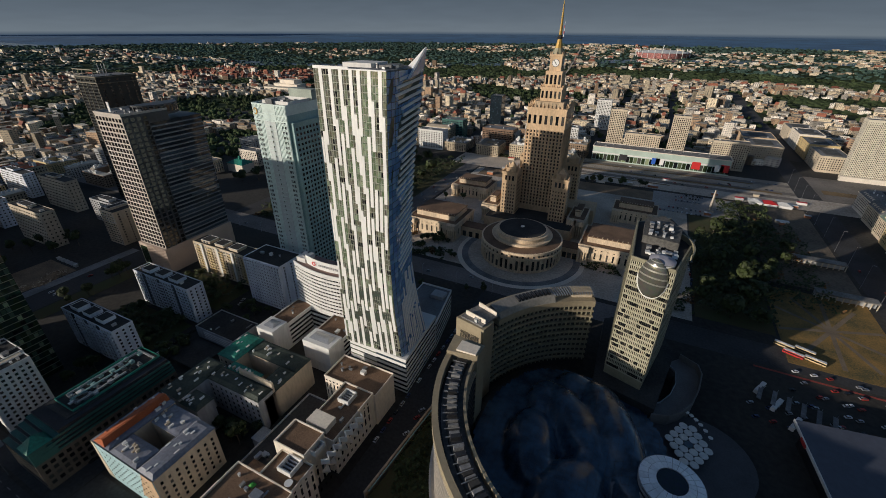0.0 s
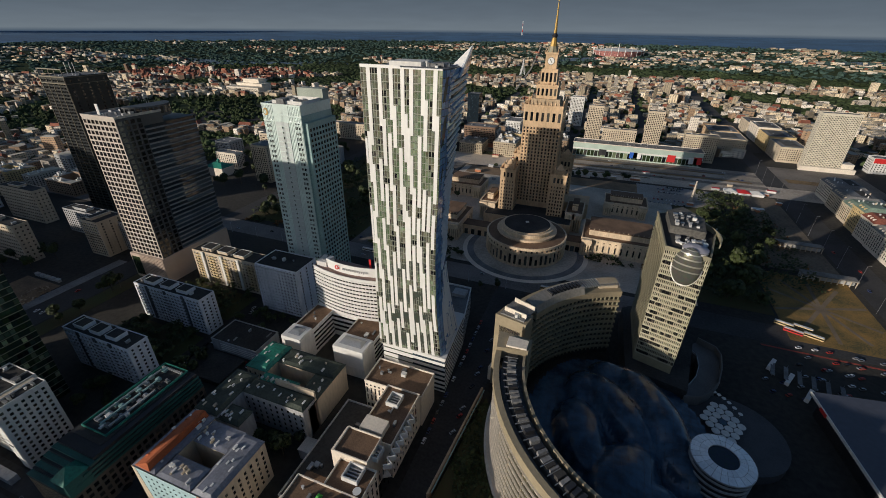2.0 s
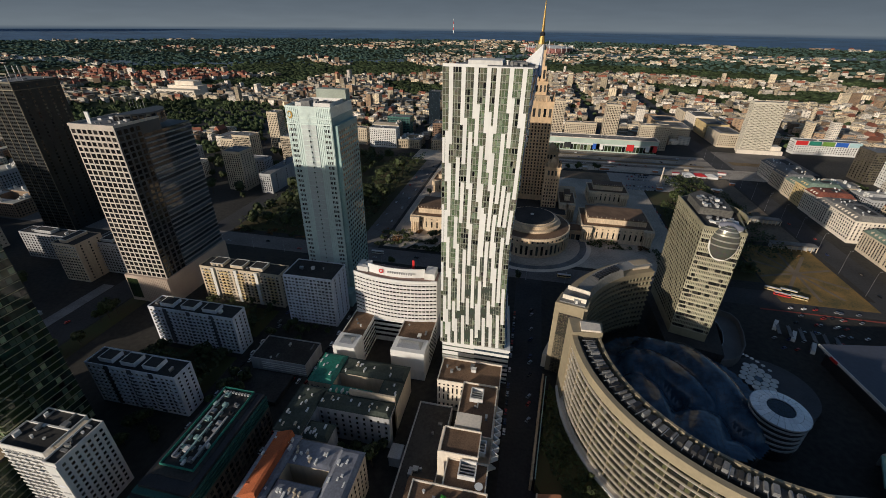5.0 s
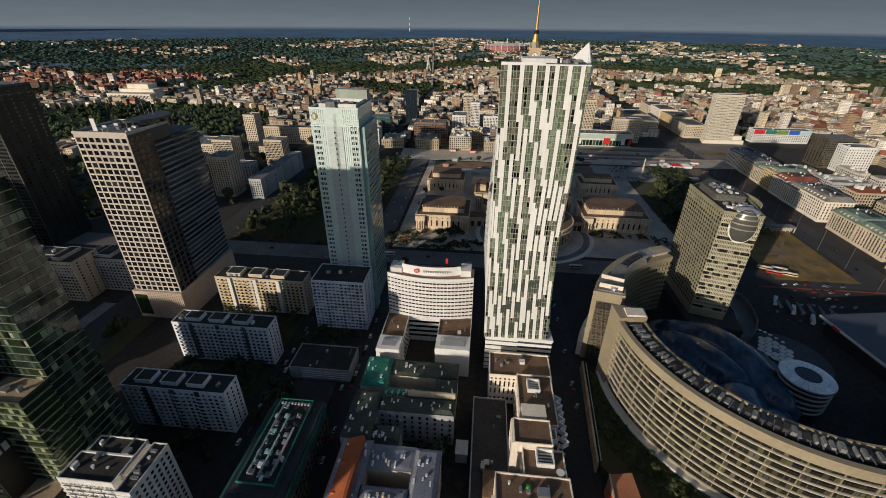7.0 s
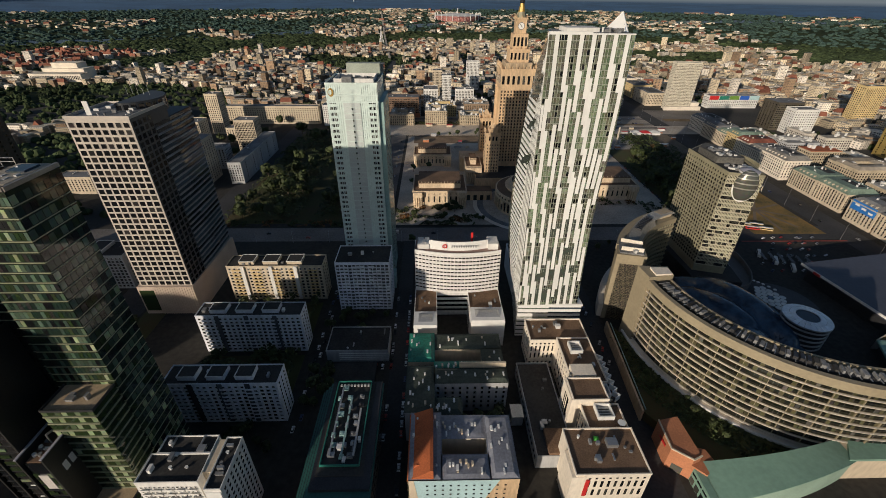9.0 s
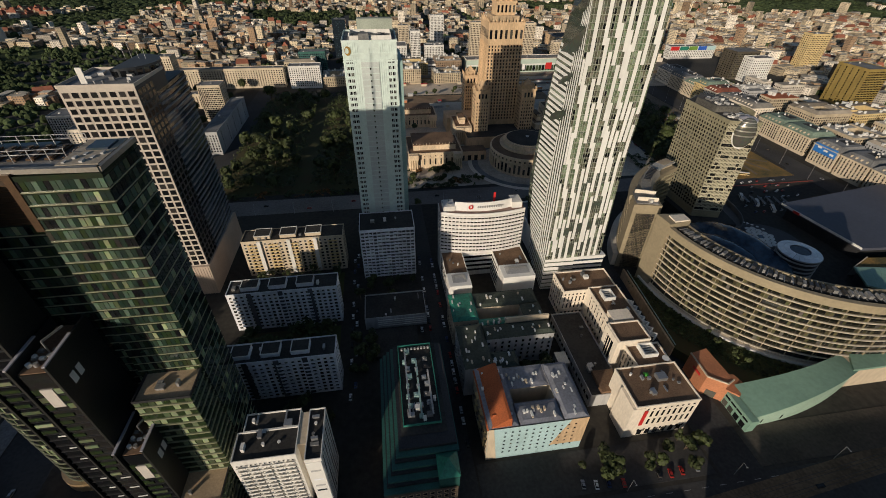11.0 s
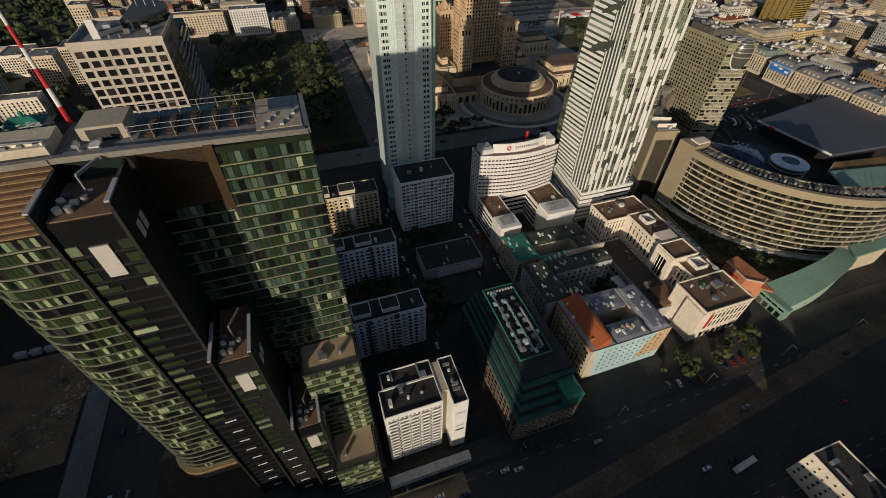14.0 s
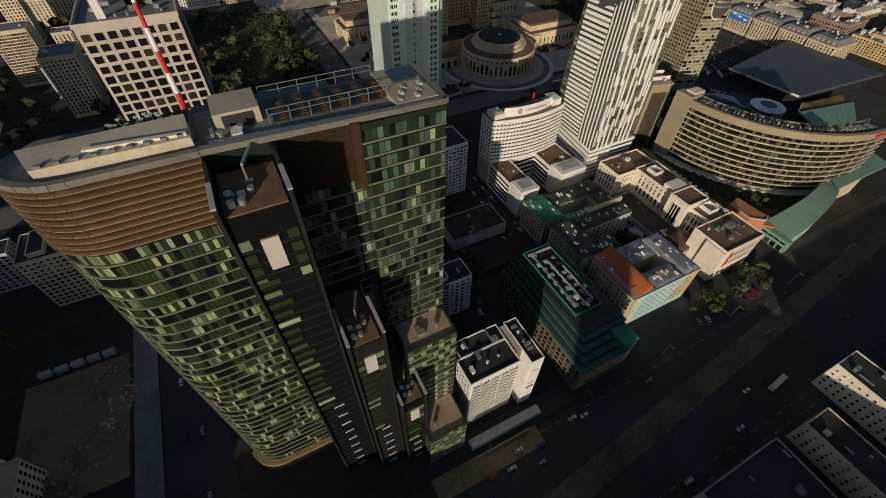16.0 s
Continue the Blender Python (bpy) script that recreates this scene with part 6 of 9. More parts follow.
# ---- mint roofed pavilion, terracotta house and garden below the ring ----
pv = thing("pavilion", -40, 55, "low pavilion with sweeping mint-green metal roof", "pavilion")
g, gw = Geo(), Geo()
n = 16
for i in range(n):
    s0, s1 = i / n, (i + 1) / n
    Q = lambda s, k: (-72 + 70 * s, (43 + 14 * s * s if k == 0 else 62 + 7 * s - 8 * math.sin(s * 3) * 0.5), 9 + 8 * math.sin(s * 2.2))
    a, b, c, d = Q(s0, 0), Q(s1, 0), Q(s1, 1), Q(s0, 1)
    if i == 0:
        g.v += [a, d, (d[0], d[1], d[2] + 0.6), (a[0], a[1], a[2] + 0.6)]
        gw.v += [(a[0], a[1] + 0.6, 0), (d[0], d[1] - 0.6, 0), (d[0], d[1] - 0.6, d[2]), (a[0], a[1] + 0.6, a[2])]
    g.v += [b, c, (c[0], c[1], c[2] + 0.6), (b[0], b[1], b[2] + 0.6)]
    gw.v += [(b[0], b[1] + 0.6, 0), (c[0], c[1] - 0.6, 0), (c[0], c[1] - 0.6, c[2]), (b[0], b[1] + 0.6, b[2])]
    for q in (g, gw):
        for k in range(4):
            j = (k + 1) % 4
            q.f.append((4 * i + k, 4 * i + j, 4 * i + 4 + j, 4 * i + 4 + k))
            q.m.append(0)
part("roof", g, MINTROOF, pv)
part("wall", gw, mat("pale_mint_wall", (0.36, 0.5, 0.4), 0.7, var=0.15), pv)
part("front_wall", Geo().box(-76, -71.6, 41, 60, 0, 9), MINTROOF, pv)
for k in range(4):
    part("doorway", Geo().box(-76.1, -76, 43 + 4.2 * k, 46 + 4.2 * k, 0.3, 4), DARKGLASS, pv)
    part("slit_window", Geo().box(-76.1, -76, 42.6 + 4.2 * k, 46 + 4.2 * k, 6, 7.2), DARKGLASS, pv)
    part("window", Geo().slab((-66 + 12 * k, 44 + 2.0 * k * k * 0.4), (-60 + 12 * k, 45 + 2.0 * k * k * 0.55), 0.4, 0.2, 2, 5), DARKGLASS, pv)
part("back_hall", Geo().box(-6, 30, 58, 72, 0, 16), CREAM, pv)
part("back_roof", Geo().prism([(-6, 57), (60, 57), (80, 110), (30, 104)], 16, 17.5, 0, [(-6, 57), (60, 57), (80, 110), (30, 104)]), MINTROOF, pv)
part("back_roof_edge", Geo().slab((30, 104), (80, 110), 0.8, 0.8, 17.5, 18.4), CREAM, pv)
tc = thing("terracotta_house", -78, 72, "low terracotta walled house with arched gateway", "house")
part("wall", Geo().prism([(-85, 66), (-77, 60), (-72, 62), (-73, 84), (-84, 82)], 0, 14), REDWALL, tc)
part("wing", Geo().prism([(-77, 60), (-72, 55), (-64, 60), (-66, 68), (-73, 70)], 0, 10), REDWALL, tc)
part("coping", Geo().slab((-85, 66), (-77, 60), 0.3, 0.4, 14, 14.7).slab((-77, 60), (-72, 62), 0.3, 0.4, 14, 14.7).slab((-84, 82), (-85, 66), 0.3, 0.4, 14, 14.7), CREAM, tc)
part("gate", Geo().slab((-83, 64.5), (-79, 61.5), 0.15, 0, 0.2, 5), DARKGLASS, tc)
part("letter_bar", Geo().slab((-85, 76), (-85, 70), 0.15, 0, 9.5, 11), RED, tc)
structure("terrace", Geo().prism([(-84, 92), (-66, 66), (-40, 62), (-5, 66), (-14, 76), (-40, 94), (-60, 124), (-70, 150), (-76, 160)], -0.2, 6), GRASS, "planted terrace below the curved office", "terrace")
part("terrace_wall", Geo().slab((-80, 165), (-86, 92), 0.5, 0.6, 0, 8.2), SANDDARK, tc)
part("terrace_rail", Geo().slab((-78.5, 163), (-84.5, 93), 0.0, 0.5, 8.2, 8.6), TEALDARK, tc)

# ---- teal glass hall roof and planted roof beside the station ----
th = thing("glass_hall", 108, 122, "low hall with pale teal sheet roof beside the station", "hall")
part("wall", Geo().prism([(83, 123), (111, 105), (152, 130), (92, 140)], 0, 9), DARKMETAL, th)
part("roof", Geo().prism([(80, 123), (111, 103), (156, 131), (90, 142)], 9, 10.2), MINTROOF, th)
for k in range(9):
    a, b = Vector((80, 123)).lerp(Vector((111, 103)), (k + 0.5) / 9), Vector((90, 142)).lerp(Vector((156, 131)), (k + 0.5) / 9)
    part("roof_seam", Geo().slab(a, b, 0.08, 0.08, 10.2, 10.32), TEALDARK, th)
pr = thing("planted_roof", 130, 143, "low flat roof with dry brown planting and pale rim", "roof")
part("wall", Geo().prism([(93, 144.5), (151, 134.5), (166, 146), (114, 152)], 0, 8), GREYWALL, pr)
part("planting", Geo().prism([(92.5, 144), (151.5, 134), (167, 146), (114, 152.5)], 8, 8.5), DRYGRASS, pr)
part("rim", Geo().slab((92, 143.4), (152, 133.4), 0.4, 0.3, 8, 9.1).slab((114, 153), (92, 143.4), 0.4, 0.3, 8, 9.1), CREAM, pr)

# ---- railway station hall ----
st = thing("station_hall", 150, 195, "wide flat dark-roofed railway station hall", "station")
part("roof", Geo().prism([(104, 228), (112, 158), (240, 150), (235, 250)], 11, 13.4), SLATE, st)
part("roof_edge", Geo().slab((104, 228), (112, 158), 0.4, 0.2, 12, 13.7), WHITEWALL, st)
part("wall", Geo().prism([(108, 224), (116, 162), (232, 155), (228, 244)], 0, 11), DARKMETAL, st)
part("red_mark", Geo().slab((105.2, 216), (105.8, 210), 0.6, 0, 11.4, 13.4), RED, st)
for k in range(6):
    x = 92 + 7 * k
    sh = thing("bus_shelter", x, 258, "long grey bus shelter roof", "bus shelter", "bus shelters")
    part("roof", Geo().prism([(x, 250 - 2 * k), (x + 2.2, 249 - 2 * k), (x + 5.6, 262 - 2 * k), (x + 3.4, 263 - 2 * k)], 3, 3.3), GREYROOF, sh)
    for q in range(3):
        part("post", Geo().cyl(x + 2.5 + 2 * q, 253 + 6 * q - 2 * k, 0.12, 0, 3, 6), METAL, sh)


# ---- palace with spire ----
def palace():
    t = thing("palace", -102, 470, "tall sandstone palace tower with clock and golden spire", "palace tower")

    def tier(x0, x1, y0, y1, z0, z1, m=SAND, nm="tier"):
        return part(nm, Geo().box(x0, x1, y0, y1, z0, z1), m, t)

    def crown(x0, x1, y0, y1, z, n, h=4.0):
        part("cornice", parapet(x0 - 0.8, x1 + 0.8, y0 - 0.8, y1 + 0.8, z - 1.2, z + 0.6, 1.4), SAND, t)
        for k in range(n + 1):
            s = k / n
            for x, y in ((x0 + (x1 - x0) * s, y0), (x0 + (x1 - x0) * s, y1), (x0, y0 + (y1 - y0) * s), (x1, y0 + (y1 - y0) * s)):
                hh = h if k % 2 == 0 else h * 0.55
                part("pinnacle", Geo().cyl(x, y, 0.75, z + 0.6, z + 0.6 + hh * 0.5, 6, r2=0.6).cyl(x, y, 0.6, z + 0.6 + hh * 0.5, z + 0.6 + hh, 6, r2=0.05), SAND, t)

    tier(-122, -82, 452, 492, 0, 108)
    tier(-122.4, -81.6, 451.6, 492.4, 108, 128)
    for x0, x1, y0, y1 in ((-138, -121, 430, 447), (-83, -66, 430, 447), (-138, -121, 497, 514), (-83, -66, 497, 514)):
        tier(x0, x1, y0, y1, 0, 62, SAND, "corner_tower")
        crown(x0, x1, y0, y1, 62, 4, 4)
        tier(x0 + 3, x1 - 3, y0 + 3, y1 - 3, 62, 66.5, SAND, "corner_tower_top")
        part("turret", Geo().prism([(x0 + 4.5, y0 + 4.5), (x1 - 4.5, y0 + 4.5), (x1 - 4.5, y1 - 4.5), (x0 + 4.5, y1 - 4.5)], 66.5, 72, 0, [(x0 + 7.8, y0 + 7.8), (x1 - 7.8, y0 + 7.8), (x1 - 7.8, y1 - 7.8), (x0 + 7.8, y1 - 7.8)]), SAND, t)
        for tx, ty in ((x0 + 3.4, y0 + 3.4), (x1 - 3.4, y0 + 3.4), (x0 + 3.4, y1 - 3.4), (x1 - 3.4, y1 - 3.4)):
            part("pinnacle", Geo().cyl(tx, ty, 0.8, 66.5, 68, 6).cyl(tx, ty, 0.8, 68, 70, 6, r2=0.05), SAND, t)
        windows(t, (x0 + 1, y0), (x1 - 1, y0), 6, 50, 5, 11, 1.3, 2.2, SAND, DARKGLASS, quota=18)
        windows(t, (x0 + 2.5, y0), (x1 - 2.5, y0), 51.5, 60, 3, 1, 2.2, 5.5, SAND, DARKGLASS, quota=3)
        windows(t, (x1, y0 + 1), (x1, y1 - 1), 6, 58, 5, 12, 1.3, 2.2, SAND, DARKGLASS, quota=0)
        windows(t, (x0, y1 - 1), (x0, y0 + 1), 6, 58, 5, 12, 1.3, 2.2, SAND, DARKGLASS, quota=0)
    for p, q in (((-122, 452), (-82, 452)), ((-82, 452), (-82, 492)), ((-122, 492), (-122, 452))):
        windows(t, p, q, 20, 106, 11, 23, 1.5, 2.3, SAND, DARKGLASS, quota=22)
        d = Vector((q[0] - p[0], q[1] - p[1])) / 11
        for k in range(12):
            o = Vector(p) + d * k
            dn = d.normalized() * 0.35
            part("pilaster", Geo().slab(o - dn, o + dn, 0.5, 0, 20, 106), SAND, t)
    for p, q in (((-122.4, 451.6), (-81.6, 451.6)), ((-81.6, 451.6), (-81.6, 492.4)), ((-122.4, 492.4), (-122.4, 451.6))):
        windows(t, p, q, 110, 123, 7, 1, 2.8, 9, SAND, DARKGLASS, quota=7)
    crown(-122, -82, 452, 492, 128, 10, 6)
    tier(-117, -87, 457, 487, 128, 134, SANDDARK)
    tier(-113, -91, 461, 483, 134, 148)
    crown(-113, -91, 461, 483, 147, 4, 4)
    windows(t, (-113, 461), (-91, 461), 135, 146, 5, 1, 2.2, 7, SAND, DARKGLASS, quota=5)
    tier(-110.5, -93.5, 463.5, 480.5, 148, 163)
    windows(t, (-110.5, 463.5), (-93.5, 463.5), 149, 161, 4, 1, 2.4, 9, SAND, DARKGLASS, quota=4)
    tier(-108, -96, 466, 478, 163, 178, SAND, "clock_house")
    for k, (x, y, a) in enumerate(((-102, 465.8, 0), (-95.8, 472, 90))):
        f = Geo()
        n = 28
        for r, m, o in ((3.7, 1, 0.1), (3.3, 0, 0.25)):
            pts = [Vector((r * math.cos(math.tau * i / n), -o, r * math.sin(math.tau * i / n))) for i in range(n)]
            b = len(f.v)
            f.v += [tuple(q) for q in pts] + [(q.x, 0, q.z) for q in pts]
            f.f.append(tuple(b + i for i in range(n)))
            f.m.append(m)
            for i in range(n):
                j = (i + 1) % n
                f.f.append((b + j, b + i, b + n + i, b + n + j))
                f.m.append(m)
        ob = part("clock_face", f, [WHITE, DARKMETAL], t, "white clock dial with dark hands")
        ob.location, ob.rotation_euler = (x, y, 170.5), (0, 0, radians(a))
        for ang, ln in ((-35, 2.8), (150, 1.9)):
            hd = Geo().box(-0.25, 0.25, -0.45, -0.3, 0, ln)
            h = part("clock_pointer", hd, DARKMETAL, ob)
            h.rotation_euler = (0, radians(ang), 0)
    crown(-108, -96, 466, 478, 178, 2, 4)
    part("spire_base", Geo().cyl(-102, 472, 6, 178, 184, 8, r2=4.2), OLIVE, t)
    part("spire_base", Geo().cyl(-102, 472, 3.9, 184, 192, 8, r2=2.2), GOLD, t)
    part("spire_ball", Geo().cyl(-102, 472, 2.2, 192, 194, 12, r2=3.0).cyl(-102, 472, 3.0, 194, 196, 12, r2=1.6), DARKMETAL, t)
    sp = part("spire", Geo().cyl(-102, 472, 1.5, 196, 224, 8, r2=0.35), GOLD, t, "golden latticed spire")
    for k in range(9):
        part("spire_ring", Geo().cyl(-102, 472, 1.7 - 0.12 * k, 198 + 3.3 * k, 198.8 + 3.3 * k, 8), GOLD, sp)
    # round congress hall
    r = thing("round_hall", -93, 366, "round sandstone hall with columns and a stepped dark roof", "round hall")
    r.scale = (1, 1, 1.2)
    for rad, z0, z1, m, nm in ((38, 0, 16, SANDPALE, "drum_wall"), (39.4, 12.6, 13.6, SANDPALE, "cornice"), (39.2, 16, 17.8, SANDPALE, "cornice"), (28.5, 17.8, 20.6, SANDPALE, "upper_drum"), (29.3, 20, 20.9, SANDPALE, "cornice"), (25, 20.9, 23.6, SANDPALE, "upper_drum"), (25.7, 23.1, 24, SANDPALE, "cornice"), (23, 24, 25, SANDPALE, "top_drum")):
        part(nm, Geo().cyl(-93, 366, rad, z0, z1, 56), m, r)
    part("lower_roof", Geo().cyl(-93, 366, 37.8, 17.8, 18.8, 56, r2=28), BROWNROOF, r)
    part("top_roof", Geo().cyl(-93, 366, 22.4, 25, 26, 48, r2=4), DARKROOF, r)
    part("roof_eye", Geo().cyl(-93, 366, 1.8, 25.9, 26.6, 16), WHITEWALL, r)
    for k in range(48):
        a = math.tau * k / 48
        ca, sa = math.cos(a), math.sin(a)
        if sa < 0.75:
            part("column", Geo().cyl(-93 + 38.8 * ca, 366 + 38.8 * sa, 0.65, 2, 13.2, 8), SANDPALE, r)
            d = Vector((-sa, ca))
            o = Vector((-93 + 38 * math.cos(a + 0.065), 366 + 38 * math.sin(a + 0.065)))
            part("window", Geo().slab(o - d * 1.1, o + d * 1.1, 0.25, 0.3, 3, 11 if k % 3 else 8), DARKGLASS, r)
            part("attic_window", Geo().slab(o - d * 0.8, o + d * 0.8, 0.25, 0.3, 13.8, 15.2), DARKGLASS, r)
    part("ring_kerb", Geo().cyl(-93, 366, 63, 0, 0.3, 64), BEIGE, r)
    part("ring_road", Geo().cyl(-93, 366, 58.5, 0.2, 0.34, 64), GREYROOF, r)
    for rad, z in ((44, 0.62), (52, 0.48)):
        part("step_ring", Geo().cyl(-93, 366, rad, 0, z, 60), PAVING, r)

    def wing(x0, x1, y0, y1, h, label, cols=9):
        w = thing("palace_wing", (x0 + x1) / 2, (y0 + y1) / 2, label, "palace wing", "palace wings")
        part("wall", Geo().box(x0, x1, y0, y1, 0, h), SANDPALE, w)
        part("cornice", parapet(x0 - 0.7, x1 + 0.7, y0 - 0.7, y1 + 0.7, h - 0.6, h + 1.0, 1.3), SANDPALE, w)
        part("roof", Geo().box(x0 + 0.6, x1 - 0.6, y0 + 0.6, y1 - 0.6, h, h + 0.3), BROWNROOF, w)
        if y1 - y0 > 30:
            ux0, ux1, uy0, uy1 = x0 + 6, x1 - 6, y0 + 9, y1 - 6
            part("upper_wall", Geo().box(ux0, ux1, uy0, uy1, h, h + 6), SANDPALE, w)
            part("upper_roof", Geo().box(ux0 - 0.5, ux1 + 0.5, uy0 - 0.5, uy1 + 0.5, h + 6, h + 6.8), BROWNROOF, w)
            for k in range(14):
                part("finial", Geo().cyl(ux0 + (ux1 - ux0) * k / 13, uy0, 0.35, h + 6.8, h + 8.4, 6, r2=0.1), SANDPALE, w)
        windows(w, (x0 + 2, y0), (x1 - 2, y0), 3, h - 4, cols, 1, 1.8, h * 0.42, SANDPALE, DARKGLASS, quota=cols)
        windows(w, (x0 + 2, y0), (x1 - 2, y0), h - 4, h - 1.4, cols, 1, 1.4, 1.3, SANDPALE, DARKGLASS, quota=cols)
        windows(w, (x0, y1 - 2), (x0, y0 + 2), 3, h - 3, 6, 1, 1.8, h * 0.4, SANDPALE, DARKGLASS, quota=6)
        windows(w, (x1, y0 + 2), (x1, y1 - 2), 3, h - 3, 6, 1, 1.8, h * 0.4, SANDPALE, DARKGLASS, quota=6)
        for px in (x0 + 1, x1 - 9):
            p = part("portico", Geo().box(px - 1, px + 9, y0 - 5, y0, h - 5, h + 0.6), SANDPALE, w)
            part("portico_step", Geo().box(px - 1, px + 9, y0 - 5, y0, 0, 1.2), SANDPALE, p)
            for k in range(4):
                part("column", Geo().cyl(px + 0.5 + 2.4 * k, y0 - 4.2, 0.7, 1.2, h - 5, 8), SANDPALE, p)
            # Darker sheet behind the columns paints the portico's shade.
            part("portico_shade", Geo().box(px, px + 8, y0 - 0.3, y0 - 0.1, 1.2, h - 5), SANDDARK, p)
        return w

    wing(-222, -164, 366, 415, 17, "sandstone palace wing with column porticoes facing the street")
    wing(-40, 31, 381, 430, 17, "long sandstone palace wing with column porticoes", 12)
    wing(-226, -176, 490, 528, 15, "sandstone palace wing behind the square")
    wing(-22, 26, 495, 528, 15, "sandstone palace wing beside a car park", 8)
    wing(-160, -141, 432, 470, 20, "small sandstone palace pavilion with turrets", 4)
    wing(-62, -44, 432, 470, 20, "small sandstone palace pavilion with turrets", 4)
    for xa, xb in ((-164, -134), (-60, -40)):
        l = thing("arcade_link", (xa + xb) / 2, 385, "low sandstone arcade linking palace wings", "arcade", "palace arcades")
        part("wall", Geo().box(xa, xb, 380, 396, 0, 11), SAND, l)
        part("roof", Geo().box(xa, xb, 380.5, 395.5, 11, 11.4), BROWNROOF, l)
        for k in range(4):
            x = xa + (xb - xa) * (k + 0.5) / 4
            part("arch", Geo().box(x - 1.9, x + 1.9, 379.8, 380, 0.4, 6.5).cyl(x, 379.9, 0.1, 6.5, 6.6, 4), DARKGLASS, l)
    lw = thing("palace_hall", -102, 425, "low sandstone palace base with dark roofs", "palace base")
    part("wall", Geo().box(-150, -54, 412, 452, 0, 14), SAND, lw)
    part("roof", Geo().box(-149, -55, 412.6, 451, 14, 14.4), DARKROOF, lw)
    part("wall", Geo().box(-165, -40, 470, 500, 0, 18), SAND, lw)


palace()

# ---- arcade, slab hotel and tower blocks further off ----
ar = thing("shopping_arcade", 20, 770, "long low shopping arcade with glazed front and posters", "shopping arcade")
part("wall", Geo().box(-84, 120, 755, 785, 0, 23), mat("pale_green_glass_wall", (0.5, 0.6, 0.52), 0.4, var=0.15), ar)
part("roof", Geo().box(-83.6, 119.6, 755.4, 784.6, 23, 23.3), GREYROOF, ar)
part("roof_rim", parapet(-85, 121, 754, 786, 23, 24.2, 1.0), BEIGE, ar)
roof_clutter(ar, -80, 116, 760, 780, 23.3, 30, 777)
part("white_band", Geo().box(-84.2, 120.2, 754.6, 755, 12.5, 14.5), WHITEWALL, ar)
for k in range(34):
    part("pane", Geo().box(-83 + 6 * k, -78 + 6 * k, 754.5, 755, 2, 11.5), GREENGLASS if k % 3 else DARKGLASS, ar)
for x, m in ((10, BLUE), (16, WHITE), (68, RED), (100, WHITE), (107, RED), (-40, DARKMETAL)):
    part("poster", Geo().box(x, x + 12, 754.2, 754.5, 4.5, 14.5 if m != RED else 16), m, ar)


def far_tower(name, x0, x1, y0, y1, h, wall, label, cols, rows, seed, pane=None, quota=8, w=1.5):
    t = block(name, x0, x1, y0, y1, h, wall, GREYROOF, label, "tower block", clutter=4, seed=seed)
    windows(t, (x0 + 0.5, y0), (x1 - 0.5, y0), 3, h - 2, cols, rows, w, 1.9, wall, pane or DARKGLASS, quota=quota)
    windows(t, (x1, y0 + 0.5), (x1, y1 - 0.5), 3, h - 2, 5, rows, w, 1.9, wall, pane or DARKGLASS, quota=0)
    windows(t, (x0, y1 - 0.5), (x0, y0 + 0.5), 3, h - 2, 5, rows, w, 1.9, wall, pane or DARKGLASS, quota=0)
    return t


far_tower("slab_hotel", 273, 323, 812, 830, 88, mat("pale_hotel_cladding", (0.66, 0.6, 0.48), 0.8, var=0.1), "tall pale slab hotel with fine window grid", 26, 29, 201, OLGLASS, w=0.75)
part("podium", Geo().box(268, 342, 806, 811.4, 0, 7), BEIGE, bpy.data.objects["slab_hotel"])
part("side_wing", Geo().box(323.6, 340, 812, 830, 0, 14), BEIGE, bpy.data.objects["slab_hotel"])
for k in range(4):
    far_tower("street_block", 247, 286 + 4 * (k % 2), 846 + 74 * k, 912 + 74 * k, 25 + 2 * (k % 3), (CREAM, YELLOW, BEIGE, CREAM)[k], "long cream courtyard block lining a straight street", 12, 6, 231 + k, quota=0)
    part("court_roof", Geo().box(256, 278, 858 + 74 * k, 900 + 74 * k, 25 + 2 * (k % 3), 25.8 + 2 * (k % 3)), TARROOF, bpy.data.objects["street_block" + (".%03d" % k if k else "")])
for k in range(2):
    far_tower("corner_block", 152, 204, 872 + 68 * k, 932 + 68 * k, 26, (CREAM, SAND)[k], "cream corner block with rows of tall windows", 15, 6, 236 + k, quota=0)
    part("court_roof", Geo().box(164, 192, 884 + 68 * k, 920 + 68 * k, 26, 26.8), TARROOF, bpy.data.objects["corner_block" + (".001" if k else "")])
far_tower("tower_block", -70, -44, 800, 816, 78, CREAM, "slim pale tower block behind the arcade", 9, 24, 202)
far_tower("tower_block", 28, 54, 795, 812, 76, CREAM, "slim pale tower block behind the arcade", 9, 24, 203)
far_tower("tower_block", 92, 142, 790, 806, 44, CREAM, "broad cream block behind the arcade", 16, 12, 204)
far_tower("tower_block", -40, 16, 792, 806, 42, CREAM, "broad cream block behind the arcade", 16, 12, 205)
dk = far_tower("dark_tower", -616, -575, 281, 325, 150, mat("near_black_cladding", (0.03, 0.034, 0.034), 0.35, 0.3, var=0.3), "dark glass office tower with pale lines and open roof frame", 16, 40, 206, BLACKGLASS, w=2.0, quota=60)
LINES = mat("dull_bronze_line", (0.18, 0.16, 0.12), 0.5, 0.3, var=0.2)
for x in (-615.6, -606, -597.5, -588, -576.2):
    part("pale_line", Geo().box(x, x + 0.6, 280.5, 281, 0, 158), LINES, dk)
for z in (143, 149.5, 157.2):
    part("frame_beam", Geo().box(-616, -575, 280.4, 281, z, z + 1.0).box(-575, -574.4, 281, 325, z, z + 0.7), LINES, dk)
for x in (-600, -592, -586):
    part("roof_mast", Geo().cyl(x, 300, 0.4, 150, 163, 6), METAL, dk)
